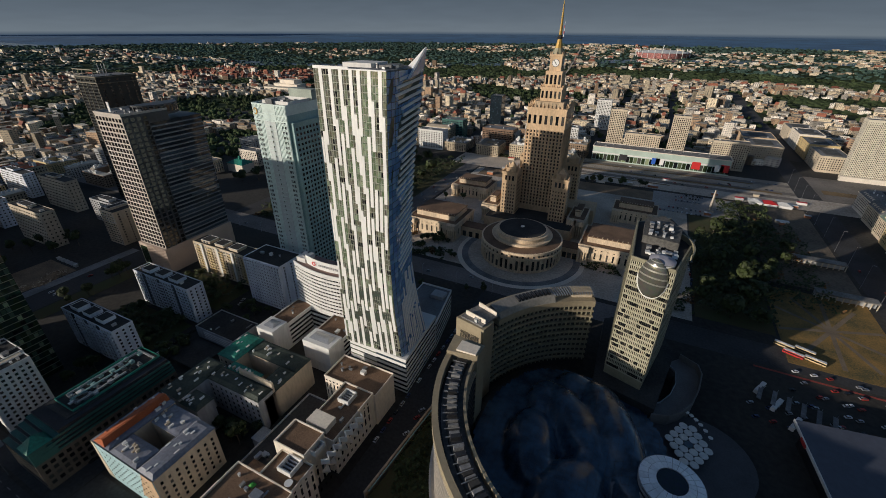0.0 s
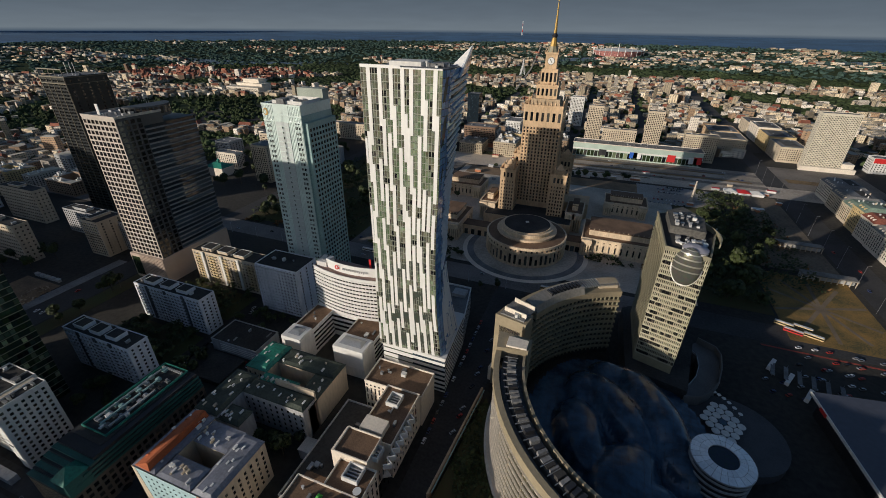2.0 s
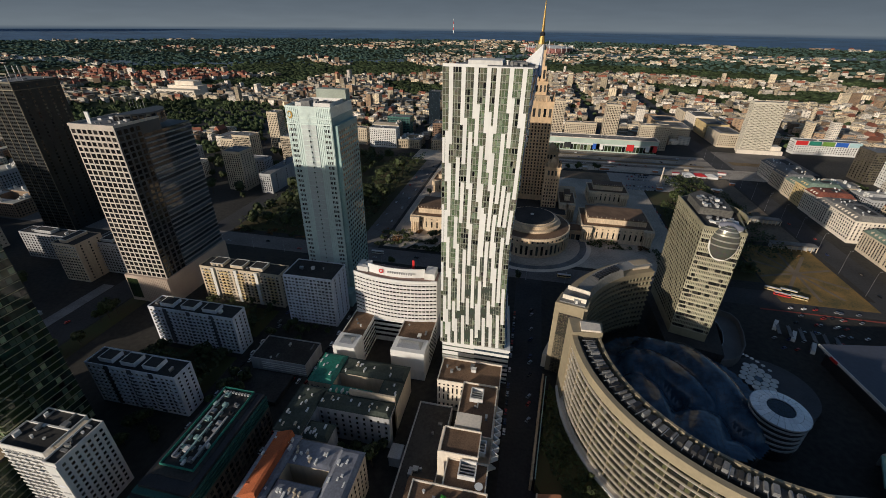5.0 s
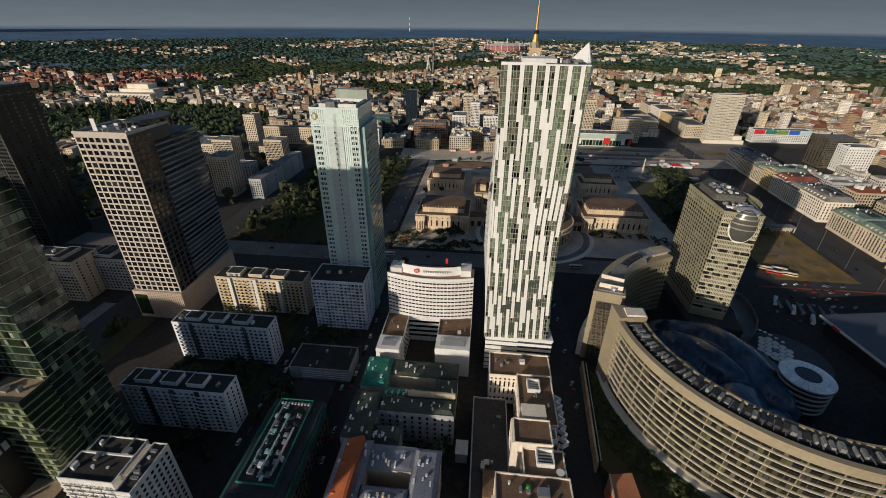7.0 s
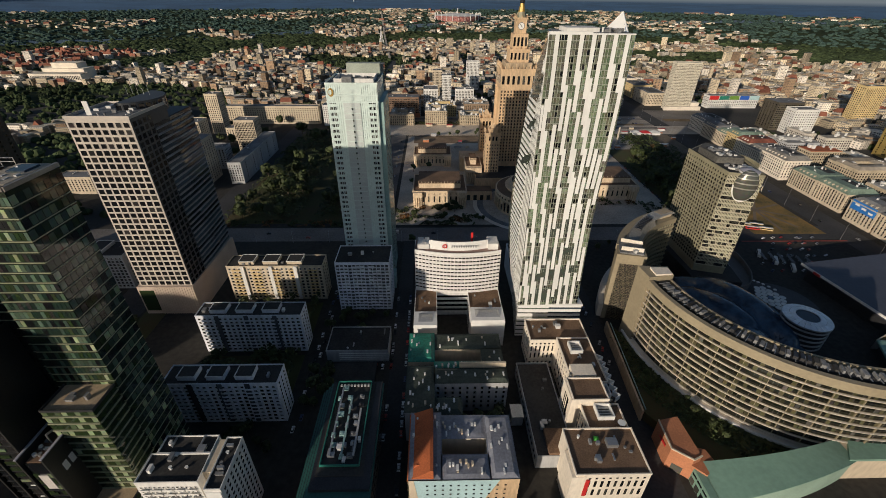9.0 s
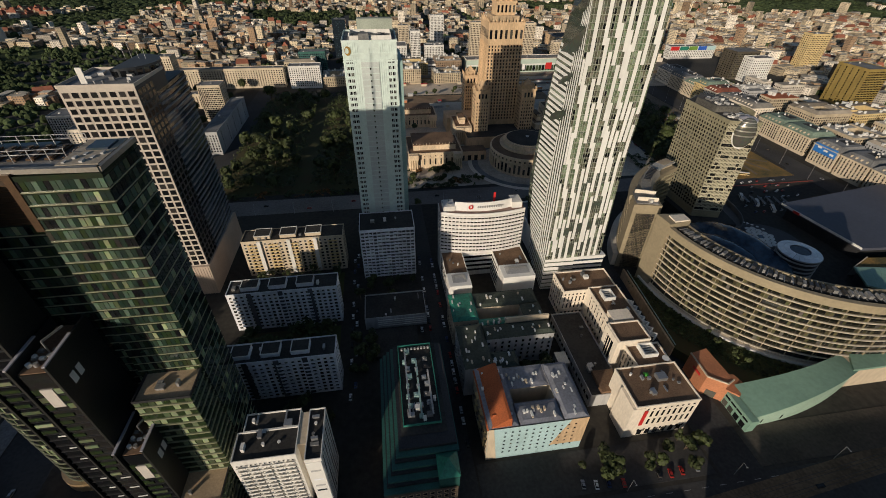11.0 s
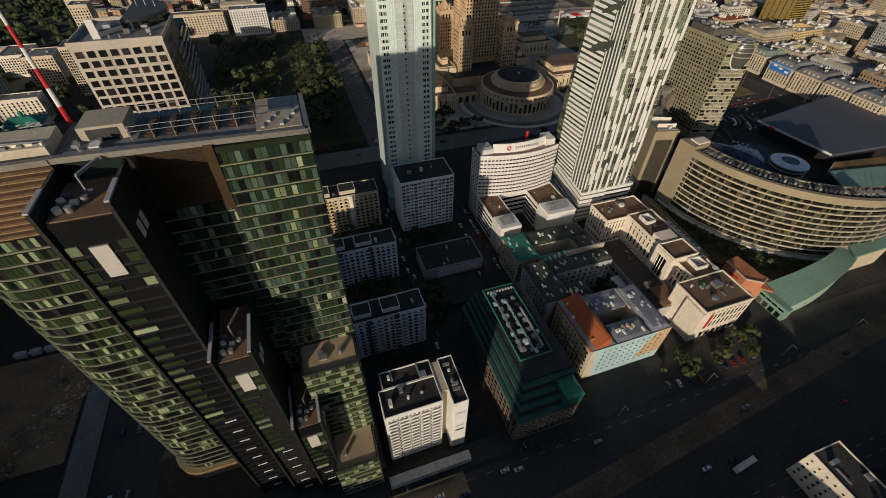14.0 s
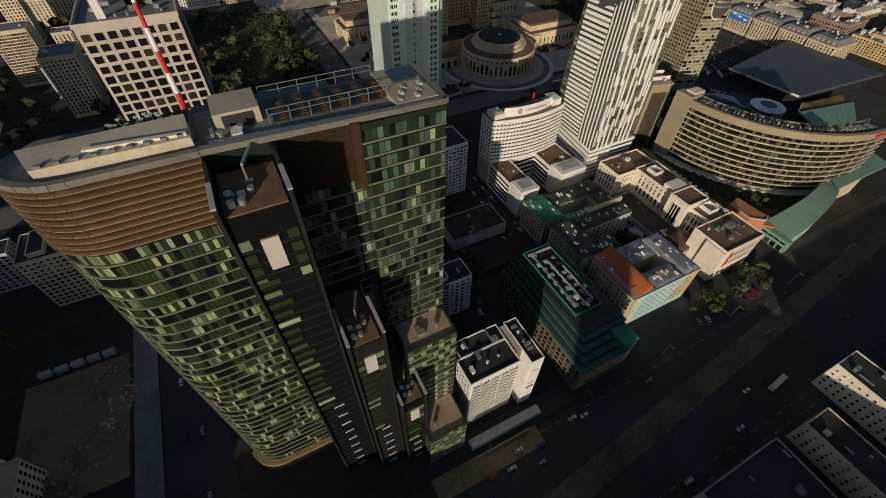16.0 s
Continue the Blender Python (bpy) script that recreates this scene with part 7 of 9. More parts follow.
far_tower("office_block", -384, -338, 776, 800, 38, TEALDEEP, "dark green glass office block beside a square", 14, 10, 207, BLUEGLASS, w=2.6)
far_tower("office_block", -286, -226, 750, 780, 35, mat("brown_brick_cladding", (0.24, 0.15, 0.1), 0.85, var=0.25), "brown office block with red painted ground floor", 20, 9, 208, w=1.9)
part("ground_floor", Geo().box(-288, -224, 746, 750, 0, 7), REDWALL, bpy.data.objects["office_block.001"])
far_tower("department_store", -212, -112, 757, 786, 17, WHITEWALL, "low white department store with ribbon windows", 30, 3, 222, w=2.8)
far_tower("tower_block", -182, -164, 806, 826, 64, WHITEWALL, "slim white tower block with a red roof sign", 7, 20, 223)
far_tower("long_block", -218, -190, 800, 840, 40, WHITEWALL, "white slab block behind a department store", 9, 12, 224)
far_tower("long_block", -156, -120, 802, 822, 40, WHITEWALL, "white slab block behind a department store", 12, 12, 225)
far_tower("blue_tower", -330, -304, 905, 930, 70, BLUEGLASS, "small dark blue glass tower", 8, 20, 209, BLUEGLASS)
far_tower("tower_block", -200, -180, 880, 900, 62, CREAM, "pale tower block among roofs", 7, 18, 210)
far_tower("tower_block", -120, -90, 1010, 1030, 62, WHITEWALL, "white tower block among roofs", 9, 18, 211)
far_tower("slab_block", -496, -470, 432, 460, 52, CREAM, "pale block of flats with ochre facade", 8, 16, 212)
far_tower("slab_block", -545, -515, 520, 545, 50, CREAM, "cream block of flats with white end wall", 14, 17, 213)
far_tower("slab_block", -480, -452, 545, 568, 46, CREAM, "cream block of flats with white end wall", 13, 16, 214)
far_tower("tower_block", -560, -540, 640, 662, 62, CREAM, "pale tower block with a dark roof opening", 6, 18, 215)
far_tower("long_block", -446, -430, 430, 560, 26, GREYWALL, "long grey block along a broad street", 5, 7, 216)
far_tower("long_block", -560, -400, 700, 716, 30, CREAM, "long cream office block beside a park", 40, 8, 217, quota=60)
far_tower("long_block", -390, -340, 690, 712, 34, WHITEWALL, "white office block beside a park", 14, 9, 218)
for i, (a, b, c, d) in enumerate(((-628, -588, 400, 420), (-600, -560, 462, 478), (-640, -610, 500, 530), (-600, -570, 560, 590), (-520, -480, 600, 618), (-640, -612, 600, 640), (-512, -470, 480, 500))):
    far_tower("apartment_house", a, b, c, d, 20 + 4 * (i % 4), (CREAM, BEIGE, GREYWALL, CREAM)[i % 4], "mid-rise block of flats among street trees", 10, 6 + i % 4, 230 + i, quota=4)
ch = thing("church", -568, 436, "pale church with broad green copper roof and small lantern", "church")
part("nave", Geo().box(-585, -552, 425, 447, 0, 13), BEIGE, ch)
part("nave_roof", Geo().prism([(-586, 424), (-551, 424), (-551, 448), (-586, 448)], 13, 18, 0, [(-576, 434), (-561, 434), (-561, 438), (-576, 438)]), GREENROOF, ch)
part("lantern", Geo().cyl(-568, 436, 2.0, 18, 21, 12).cyl(-568, 436, 2.3, 21, 24, 12, r2=0.3), GREENROOF, ch)
far_tower("dark_cube", 384, 430, 664, 700, 46, mat("dark_bronze_cladding", (0.1, 0.085, 0.065), 0.5, 0.2, var=0.2), "dark bronze office cube among roofs", 14, 12, 219, OLGLASS, w=2.4)
mural = far_tower("mural_house", 366, 470, 826, 846, 24, WHITEWALL, "long house with a striped colour mural under its roof", 26, 6, 226)
for k, m in enumerate((RED, GREENROOF, mat("leaf_green_paint", (0.16, 0.3, 0.05), 0.6), BLUE, LIGHTBLUE)):
    part("mural_panel", Geo().box(367 + 21 * k, 386 + 21 * k, 825.4, 826, 17, 24.5), m, mural)
th_ = thing("theatre", -1150, 1125, "broad pale stone theatre stepping up to a tall stage house", "theatre")
for x0, x1, y0, y1, h in ((-1215, -1085, 1090, 1120, 18), (-1200, -1095, 1120, 1160, 26), (-1180, -1115, 1130, 1165, 38)):
    part("wall", Geo().box(x0, x1, y0, y1, 0, h), BEIGE, th_)
    part("roof", Geo().box(x0 - 0.8, x1 + 0.8, y0 - 0.8, y1 + 0.8, h, h + 1.2), PALEROOF, th_)
windows(th_, (-1212, 1090), (-1088, 1090), 4, 16, 30, 1, 2.2, 9, BEIGE, DARKGLASS, quota=0)
far_tower("tower_block", 560, 600, 700, 722, 66, YELLOW, "ochre tower block among roofs", 12, 18, 220)
far_tower("poster_house", 400, 440, 640, 664, 40, WHITEWALL, "pale house with tall blank end wall", 10, 9, 221)


# ---- avenue houses with pitched roofs ----
TINROOF = mat("weathered_tin_roof", (0.24, 0.225, 0.2), 0.7, 0.1, var=0.45, scale=0.3, fine=3)
VERDIROOF = mat("pale_verdigris_roof", (0.2, 0.27, 0.21), 0.75, var=0.4, scale=0.3, fine=3)
TILEROOF = mat("old_red_tile_roof", (0.22, 0.07, 0.045), 0.85, var=0.45, scale=0.4, fine=4)


def avenue_house(x0, x1, y0, y1, h, wall, roofm, seed):
    t = thing("avenue_house", (x0 + x1) / 2, (y0 + y1) / 2, "sunlit cream avenue house with tall windows and pitched roof", "town house", "avenue houses")
    part("wall", Geo().box(x0, x1, y0, y1, 0, h), wall, t)
    part("roof", Geo().prism([(x0 - 0.6, y0 - 0.6), (x1 + 0.6, y0 - 0.6), (x1 + 0.6, y1 + 0.6), (x0 - 0.6, y1 + 0.6)], h, h + 5, 0, [(x0 + 5, y0 + 4), (x1 - 5, y0 + 4), (x1 - 5, y1 - 4), (x0 + 5, y1 - 4)]), roofm, t)
    part("cornice", parapet(x0 - 0.8, x1 + 0.8, y0 - 0.8, y1 + 0.8, h - 1.2, h - 0.2, 0.9), wall, t)
    windows(t, (x0, y1 - 0.6), (x0, y0 + 0.6), 3, h - 1.6, max(3, int((y1 - y0) / 3.6)), 6, 1.4, 2.1, wall, DARKGLASS, quota=4)
    windows(t, (x0 + 0.6, y0), (x1 - 0.6, y0), 3, h - 1.6, max(3, int((x1 - x0) / 3.6)), 6, 1.4, 2.1, wall, DARKGLASS, quota=4)
    rnd = random.Random(seed)
    part("inner_court", Geo().box((x0 + x1) / 2 - 1, x1 - 9, y0 + 9, y1 - 9, h + 4, h + 5.1), DARKROOF, t)
    for k in range(int((y1 - y0) / 5.5) - 1):
        yd = y0 + 5 + 5.5 * k
        part("dormer", Geo().prism([(x0 + 0.8, yd), (x0 + 4.4, yd), (x0 + 4.4, yd + 2), (x0 + 0.8, yd + 2)], h + 0.6, h + 3.2, 0, [(x0 + 1.0, yd + 0.3), (x0 + 4.4, yd + 0.3), (x0 + 4.4, yd + 1.7), (x0 + 1.0, yd + 1.7)]), wall, t)
    for k in range(5):
        chimney(t, rnd.uniform(x0 + 5, x1 - 7), rnd.uniform(y0 + 4, y1 - 7), h + 5, rnd)


rnd = random.Random(77)
y = 345
while y < 640:
    ln = rnd.uniform(26, 46)
    fx = 240 + max(0, y - 500) * 0.08
    avenue_house(fx, fx + 30 + rnd.uniform(0, 12), y, y + ln - 1, rnd.uniform(20, 27), rnd.choice([CREAM, YELLOW, CREAM, BEIGE]), rnd.choice([GREYROOF, TINROOF, VERDIROOF, GREYROOF, TILEROOF]), int(y))
    y += ln + (14 if rnd.random() < 0.2 else 0)
y = 200
while y < 330:
    avenue_house(234, 270, y, y + 31, 22, CREAM, GREYROOF, int(y))
    y += 34
pc = thing("billboard", 233.6, 318, "long sky-blue billboard on a cream house front", "billboard", z=14)
part("panel", Geo().box(233.4, 233.9, 304, 331, 14, 23.5), mat("sky_blue_print", (0.03, 0.2, 0.6), 0.5, var=0.3, scale=0.4), pc)
for k in range(3):
    part("printed_bar", Geo().box(233.3, 233.4, 306 + 8 * k, 311 + 8 * k, 16 + 1.5 * k, 18 + 1.5 * k), WHITE, pc)
far_tower("gold_block", 455, 492, 490, 540, 56, mat("gold_brown_cladding", (0.42, 0.3, 0.1), 0.4, 0.3, var=0.2), "gold glazed office block with brown bands", 14, 15, 227, OLGLASS, w=2.0)
for x0, y0 in ((154, 404), (150, 470)):
    p = thing("colonnade", x0 + 20, y0 + 4, "low cream colonnade with a grey flat roof", "colonnade", "park colonnades")
    part("roof", Geo().box(x0, x0 + 42, y0, y0 + 9, 5.4, 6.4), TINROOF, p)
    part("wall", Geo().box(x0 + 0.6, x0 + 41.4, y0 + 4, y0 + 8.6, 0, 5.4), GREYWALL, p)
    for k in range(10):
        part("pillar", Geo().box(x0 + 0.5 + 4.5 * k, x0 + 1.1 + 4.5 * k, y0 + 0.3, y0 + 0.9, 0, 5.4), CREAM, p)
ob_ = thing("obelisk", 86, 582, "pale stone obelisk on a paved square", "obelisk")
part("shaft", Geo().cyl(86, 582, 2.2, 2, 28, 4, r2=1.0), PAVING, ob_)
part("plinth", Geo().box(82, 90, 578, 586, 0, 2), PAVING, ob_)


# ---- white office across the avenue, low roofs beside it, unseen shade casters ----
def near_office(x0, x1, y0, y1, h, label, cols, rows, seed, wall=WHITEWALL):
    seen = seed in (301, 302, 303, 310)
    t = block("office_building", x0, x1, y0, y1, h, wall, DARKROOF, label, "office building", clutter=9 if seen else 0, seed=seed, par=0.8)
    if not seen:
        part("glazing", Geo().slab((x1, y1), (x0, y1), 0.08, 0, 2, h - 2), DARKGLASS, t)
        return t
    windows(t, (x0, y1 - 0.5), (x0, y0 + 0.5), 2, h - 1, max(3, int((y1 - y0) / 3.4)), rows, 1.1, 1.4, wall, DARKGLASS, quota=24)
    windows(t, (x1 - 0.5, y1), (x0 + 0.5, y1), 2, h - 1, cols, rows, 1.6, 1.7, wall, DARKGLASS, quota=10)
    windows(t, (x0 + 0.5, y0), (x1 - 0.5, y0), 2, h - 1, cols, rows, 1.6, 1.7, wall, DARKGLASS, quota=0)
    return t


near_office(-147, -131, -78, -23, 19, "cream office building with small square windows and dark roof", 8, 5, 301, BEIGE)
near_office(-184, -168, -84, -34, 15, "cream office building with a ribbed roof edge", 6, 4, 302, CREAM)
near_office(-246, -199, -84, -32, 12, "dark-roofed depot building with cream rim", 20, 4, 303, GREYWALL)
# Out of view from here on: plain blocks added to shade the avenue.
near_office(-120, -60, -120, -50, 24, "unseen grey office block added to shade the avenue", 24, 6, 304, GREYWALL)
near_office(-40, 60, -130, -52, 26, "unseen grey office block added to shade the avenue", 24, 6, 305, GREYWALL)
near_office(-380, -290, -120, -48, 30, "unseen grey apartment block added to shade the avenue", 24, 8, 306, GREYWALL)
near_office(-520, -400, -120, -48, 34, "unseen grey apartment block added to shade the avenue", 28, 9, 307, GREYWALL)
near_office(90, 200, -140, -60, 30, "unseen grey office block added to shade the avenue", 24, 7, 308, GREYWALL)
near_office(-700, -560, -140, -50, 40, "unseen grey apartment block added to shade the avenue", 30, 10, 309, GREYWALL)
# Unseen second row; heights set how far its shadow reaches.
for i, (x0, x1, y0, y1, h) in enumerate(((-430, -331, -200, -150, 56), (-331, -288, -199, -150, 54), (-288, -222, -200, -150, 46), (-222, -126, -205, -151, 55), (-126, -24, -200, -150, 54), (-24, 98, -201, -150, 60), (100, 230, -220, -160, 70))):
    near_office(x0, x1, y0, y1, h, "unseen tall grey block added in the west to cast shade", 26, 15, 330 + i, GREYWALL)
# Unseen towers added for their long shadows.
for i, (x, y, h) in enumerate(((-720, -120, 165), (-860, -40, 160), (-960, 60, 150), (-800, -230, 190), (150, -260, 150), (260, -180, 130))):
    near_office(x - 22, x + 22, y - 22, y + 22, h, "unseen dark tower added in the west to cast shade", 12, 40, 350 + i, DARKMETAL)
for i in range(16):
    x, y = -900 + 105 * (i % 4) + 20 * (i // 4 % 2), 40 + 62 * (i // 4)
    slab_block(x, x + 62, y, y + 13, 26 + 6 * (i % 3), (GREYWALL, BLOCKWALL, CREAM)[i % 3], "grey slab block of flats among dark trees", 18, 9, 600 + i, GREYWALL, pent=1, quota=0)
# Unseen wall of tall blocks that keeps the left side in shade.
for i in range(10):
    near_office(-1300 + 64 * i, -1238 + 64 * i, -190 - 6 * (i % 2), -160, 118 + 7 * (i % 3), "unseen tall grey block added in the west to cast shade", 26, 15, 370 + i, GREYWALL)
# Unseen slim tower added to shade the stepped green office.
near_office(-408, -388, -170, -150, 105, "unseen dark tower added in the west to cast shade", 12, 40, 359, DARKMETAL)
near_office(-560, -450, 30, 60, 22, "low grey building beside a crossing", 24, 6, 310, GREYWALL)


# ---- trees ----
def tree_mesh(seed, h, r):
    rnd = random.Random(seed)
    tr = Geo()
    tr.cyl(0, 0, 0.3, 0, h * 0.45, 7, r2=0.2)
    for k in range(5):
        a = rnd.uniform(0, 6.28)
        x, y = math.cos(a) * r * 0.55, math.sin(a) * r * 0.55
        z0, z1 = h * rnd.uniform(0.3, 0.42), h * rnd.uniform(0.55, 0.75)
        tr.hexa([(-0.1, -0.1, z0), (0.1, -0.1, z0), (0.1, 0.1, z0), (-0.1, 0.1, z0), (x - 0.05, y - 0.05, z1), (x + 0.05, y - 0.05, z1), (x + 0.05, y + 0.05, z1), (x - 0.05, y + 0.05, z1)])
    cr = Geo()
    lobes = [(rnd.uniform(-0.5, 0.5) * r, rnd.uniform(-0.5, 0.5) * r, h * rnd.uniform(0.45, 0.82), r * rnd.uniform(0.38, 0.6)) for _ in range(9)]
    for i in range(460):
        lx, ly, lz, lr = rnd.choice(lobes)
        v = Vector((rnd.gauss(0, 1), rnd.gauss(0, 1), rnd.gauss(0, 0.8))).normalized() * lr * rnd.uniform(0.7, 1.08)
        c = Vector((lx, ly, lz)) + v
        s = rnd.uniform(0.45, 1.0)
        u = Vector((rnd.gauss(0, 1), rnd.gauss(0, 1), rnd.gauss(0, 1))).normalized()
        w = (u.cross(v.normalized() + Vector((0.01, 0.02, 0.3)))).normalized()
        q = v.normalized().lerp(w, 0.25).cross(w).normalized()
        cr.quad(c - w * s - q * s * 0.7, c + w * s - q * s * 0.5, c + w * s * 0.8 + q * s, c - w * s * 0.7 + q * s * 0.8)
    return tr.mesh("trunk", BARK), cr.mesh("crown", LEAF)


TREES = [tree_mesh(400 + k, h, r) for k, (h, r) in enumerate(((11, 4.2), (13, 5.0), (9, 3.6), (15, 5.4), (12, 4.4)))]
tree_rnd = random.Random(12)


def tree(x, y, s=1.0, z=0.0):
    me = tree_rnd.choice(TREES)
    t = new("tree", me[0])
    t.location, t.scale, t.rotation_euler = (x, y, z), (s, s, s * tree_rnd.uniform(0.85, 1.15)), (0, 0, tree_rnd.uniform(0, 6.28))
    tagged(t, "broad leafy green tree with an uneven crown", "tree", "city trees")
    c = new("crown", me[1])
    c.parent = t
    return t


def grove(x0, x1, y0, y1, n, s=1.0, z=0.0, avoid=None):
    k = 0
    while k < n:
        x, y = tree_rnd.uniform(x0, x1), tree_rnd.uniform(y0, y1)
        k += 1
        if avoid and avoid(x, y):
            continue
        tree(x, y, s * tree_rnd.uniform(0.75, 1.25), z)


grove(-900, -490, 30, 190, 10, 1.2)
grove(-412, -398, 100, 188, 6, 1.1)
grove(-560, -502, 84, 188, 12, 1.1)
grove(-410, -272, 330, 470, 40, 1.7, avoid=lambda x, y: -335 < x < -318)
grove(-410, -280, 470, 630, 20, 1.6)
grove(62, 120, 335, 470, 28, 1.4)
grove(70, 150, 440, 540, 16, 1.2)
grove(-344, -286, 114, 142, 14, 0.8)
grove(-344, -286, 167, 197, 14, 0.8)
grove(-176, -150, 28, 40, 6, 0.8)
grove(-138, -100, 28, 42, 11, 0.75)
grove(-215, -170, 345, 360, 7, 0.7)
grove(-230, -140, 324, 340, 8, 0.6)
grove(-240, 20, 628, 640, 16, 0.9)
grove(-186, -164, 86, 98, 7, 0.8)
grove(-272, -231, 164, 184, 9, 0.7)
grove(-278, -262, 100, 132, 7, 0.8)
grove(-318, -284, 60, 92, 8, 0.7)
grove(-270, 40, 268, 288, 8, 0.7)
grove(-80, -30, 72, 140, 18, 0.45, 6, avoid=lambda x, y: math.hypot(x - RX, y - RY) < 95)
grove(-230, -205, 424, 486, 8, 0.7)
HOUSES = ((-628, -588, 400, 420), (-600, -560, 452, 470), (-640, -610, 500, 530), (-600, -570, 560, 590), (-520, -480, 600, 618), (-640, -612, 600, 640), (-512, -470, 480, 500))
grove(-640, -450, 395, 695, 52, 1.3, avoid=lambda x, y: any(a - 5 < x < b + 5 and c - 5 < y < d + 5 for a, b, c, d in HOUSES + ((-496, -470, 432, 460), (-545, -515, 520, 545), (-480, -452, 545, 568), (-560, -540, 640, 662))))

# closed canopy of the two parks
cp = Geo()
rnd = random.Random(37)
for x0, x1, y0, y1, n in ((-412, -272, 330, 640, 13500), (62, 118, 335, 500, 4200), (92, 146, 470, 612, 4200), (-344, -286, 114, 144, 900), (-344, -286, 166, 198, 900)):
    for i in range(n):
        x, y = rnd.uniform(x0, x1), rnd.uniform(y0, y1)
        q = noise.noise(Vector((x * 0.09, y * 0.09, 2.0)))
        if q < -0.18 or (-336 < x < -322 and x0 < -400):
            continue
        c = Vector((x, y, max(1.0, (7 + 9 * q) * rnd.uniform(0.75, 1.0))))
        s = rnd.uniform(0.5, 1.15)
        u = Vector((rnd.gauss(0, 1), rnd.gauss(0, 1), rnd.gauss(0, 0.5))).normalized() * s
        v = u.cross(Vector((rnd.gauss(0, 0.6), rnd.gauss(0, 0.6), 1))).normalized() * s
        cp.quad(c - u - v, c + u - v * 0.8, c + u * 0.8 + v, c - u + v)
tagged(new("park_canopy", cp.mesh("park_canopy", LEAF)), "dense dark green park canopy", "foliage", kind="stuff")

# beds and hedges round the palace, orange and dark green
bd = Geo()
rnd = random.Random(83)
for x0, x1, y0, y1, n, h in ((-250, -158, 320, 341, 2400, 3.2), (-296, -116, 698, 712, 2200, 4.5), (-250, -215, 346, 362, 500, 3), (30, 62, 330, 372, 900, 3.5), (-216, -168, 356, 364, 500, 4), (-34, 28, 366, 378, 700, 4.5), (116, 168, 380, 560, 5200, 8), (-412, -270, 318, 330, 1400, 3)):
    for i in range(n):
        x, y = rnd.uniform(x0, x1), rnd.uniform(y0, y1)
        q = noise.noise(Vector((x * 0.11, y * 0.11, 5.0)))
        if q < -0.05:
            continue
        c = Vector((x, y, 0.4 + h * min(1, q * 2.2 + 0.2) * rnd.uniform(0.5, 1.0)))
        s_ = rnd.uniform(0.4, 1.0)
        u = Vector((rnd.gauss(0, 1), rnd.gauss(0, 1), rnd.gauss(0, 0.5))).normalized() * s_
        v = u.cross(Vector((rnd.gauss(0, 0.6), rnd.gauss(0, 0.6), 1))).normalized() * s_
        bd.quad(c - u - v, c + u - v * 0.8, c + u * 0.8 + v, c - u + v, 1 if noise.noise(Vector((x * 0.05, y * 0.05, 8.0))) > 0.22 else 0)
tagged(new("hedges", bd.mesh("hedges", [LEAF, mat("rusty_leaves", (0.16, 0.075, 0.02), 0.8, var=0.4, rand=0.35, bump=0)])), "clipped hedges and rusty flower beds on the square", "hedges", kind="stuff")

# shrubs on the planted terrace
sh = Geo()
rnd = random.Random(31)
for i in range(2600):
    a, r = radians(rnd.uniform(180, 262)), rnd.uniform(95, 112)
    x, y = RX + r * math.cos(a), RY + r * math.sin(a)
    if x < -82 + max(0, 92 - y) * 0.7 or y < 66:
        continue
    s = rnd.uniform(0.3, 0.9)
    z = 6 + rnd.uniform(0.1, 1.1)
    u, v = Vector((rnd.gauss(0, 1), rnd.gauss(0, 1), rnd.gauss(0, 0.5))).normalized() * s, Vector((rnd.gauss(0, 1), rnd.gauss(0, 1), rnd.gauss(0, 0.5))).normalized() * s
    c = Vector((x, y, z))
    sh.quad(c - u - v, c + u - v, c + u + v, c - u + v)
tagged(new("shrubs", sh.mesh("shrubs", LEAF)), "dense green shrubs on a planted terrace", "shrubs", kind="stuff")


# ---- cars and buses ----
def car_parts(paint):
    b = Geo()
    b.prism([(-2.1, -0.85), (2.1, -0.85), (2.1, 0.85), (-2.1, 0.85)], 0.35, 0.9, 0, [(-2.05, -0.8), (2.0, -0.8), (2.0, 0.8), (-2.05, 0.8)])
    c = Geo().prism([(-1.6, -0.78), (1.0, -0.78), (1.0, 0.78), (-1.6, 0.78)], 0.9, 1.42, 0, [(-1.2, -0.62), (0.5, -0.62), (0.5, 0.62), (-1.2, 0.62)])
    b.box(-1.15, 0.45, -0.58, 0.58, 1.42, 1.47)
    return b.mesh("car_body", paint), c.mesh("cabin", DARKGLASS)


WH = Geo()
for i in range(1):
    n = 10
    P = [(0.32 * math.cos(math.tau * k / n), 0.32 * math.sin(math.tau * k / n)) for k in range(n)]
    b = len(WH.v)
    WH.v += [(p[0], -0.1, p[1]) for p in P] + [(p[0], 0.1, p[1]) for p in P]
    WH.f += [tuple(range(n)), tuple(range(2 * n - 1, n - 1, -1))] + [((k + 1) % n, k, n + k, n + (k + 1) % n) for k in range(n)]
    WH.m += [0] * (n + 2)
WHEEL = WH.mesh("wheel", DARKMETAL)
GEAR = Geo().box(-1.6, -1.0, -0.86, 0.86, 0, 0.36).box(1.0, 1.6, -0.86, 0.86, 0, 0.36).mesh("running_gear", DARKMETAL)
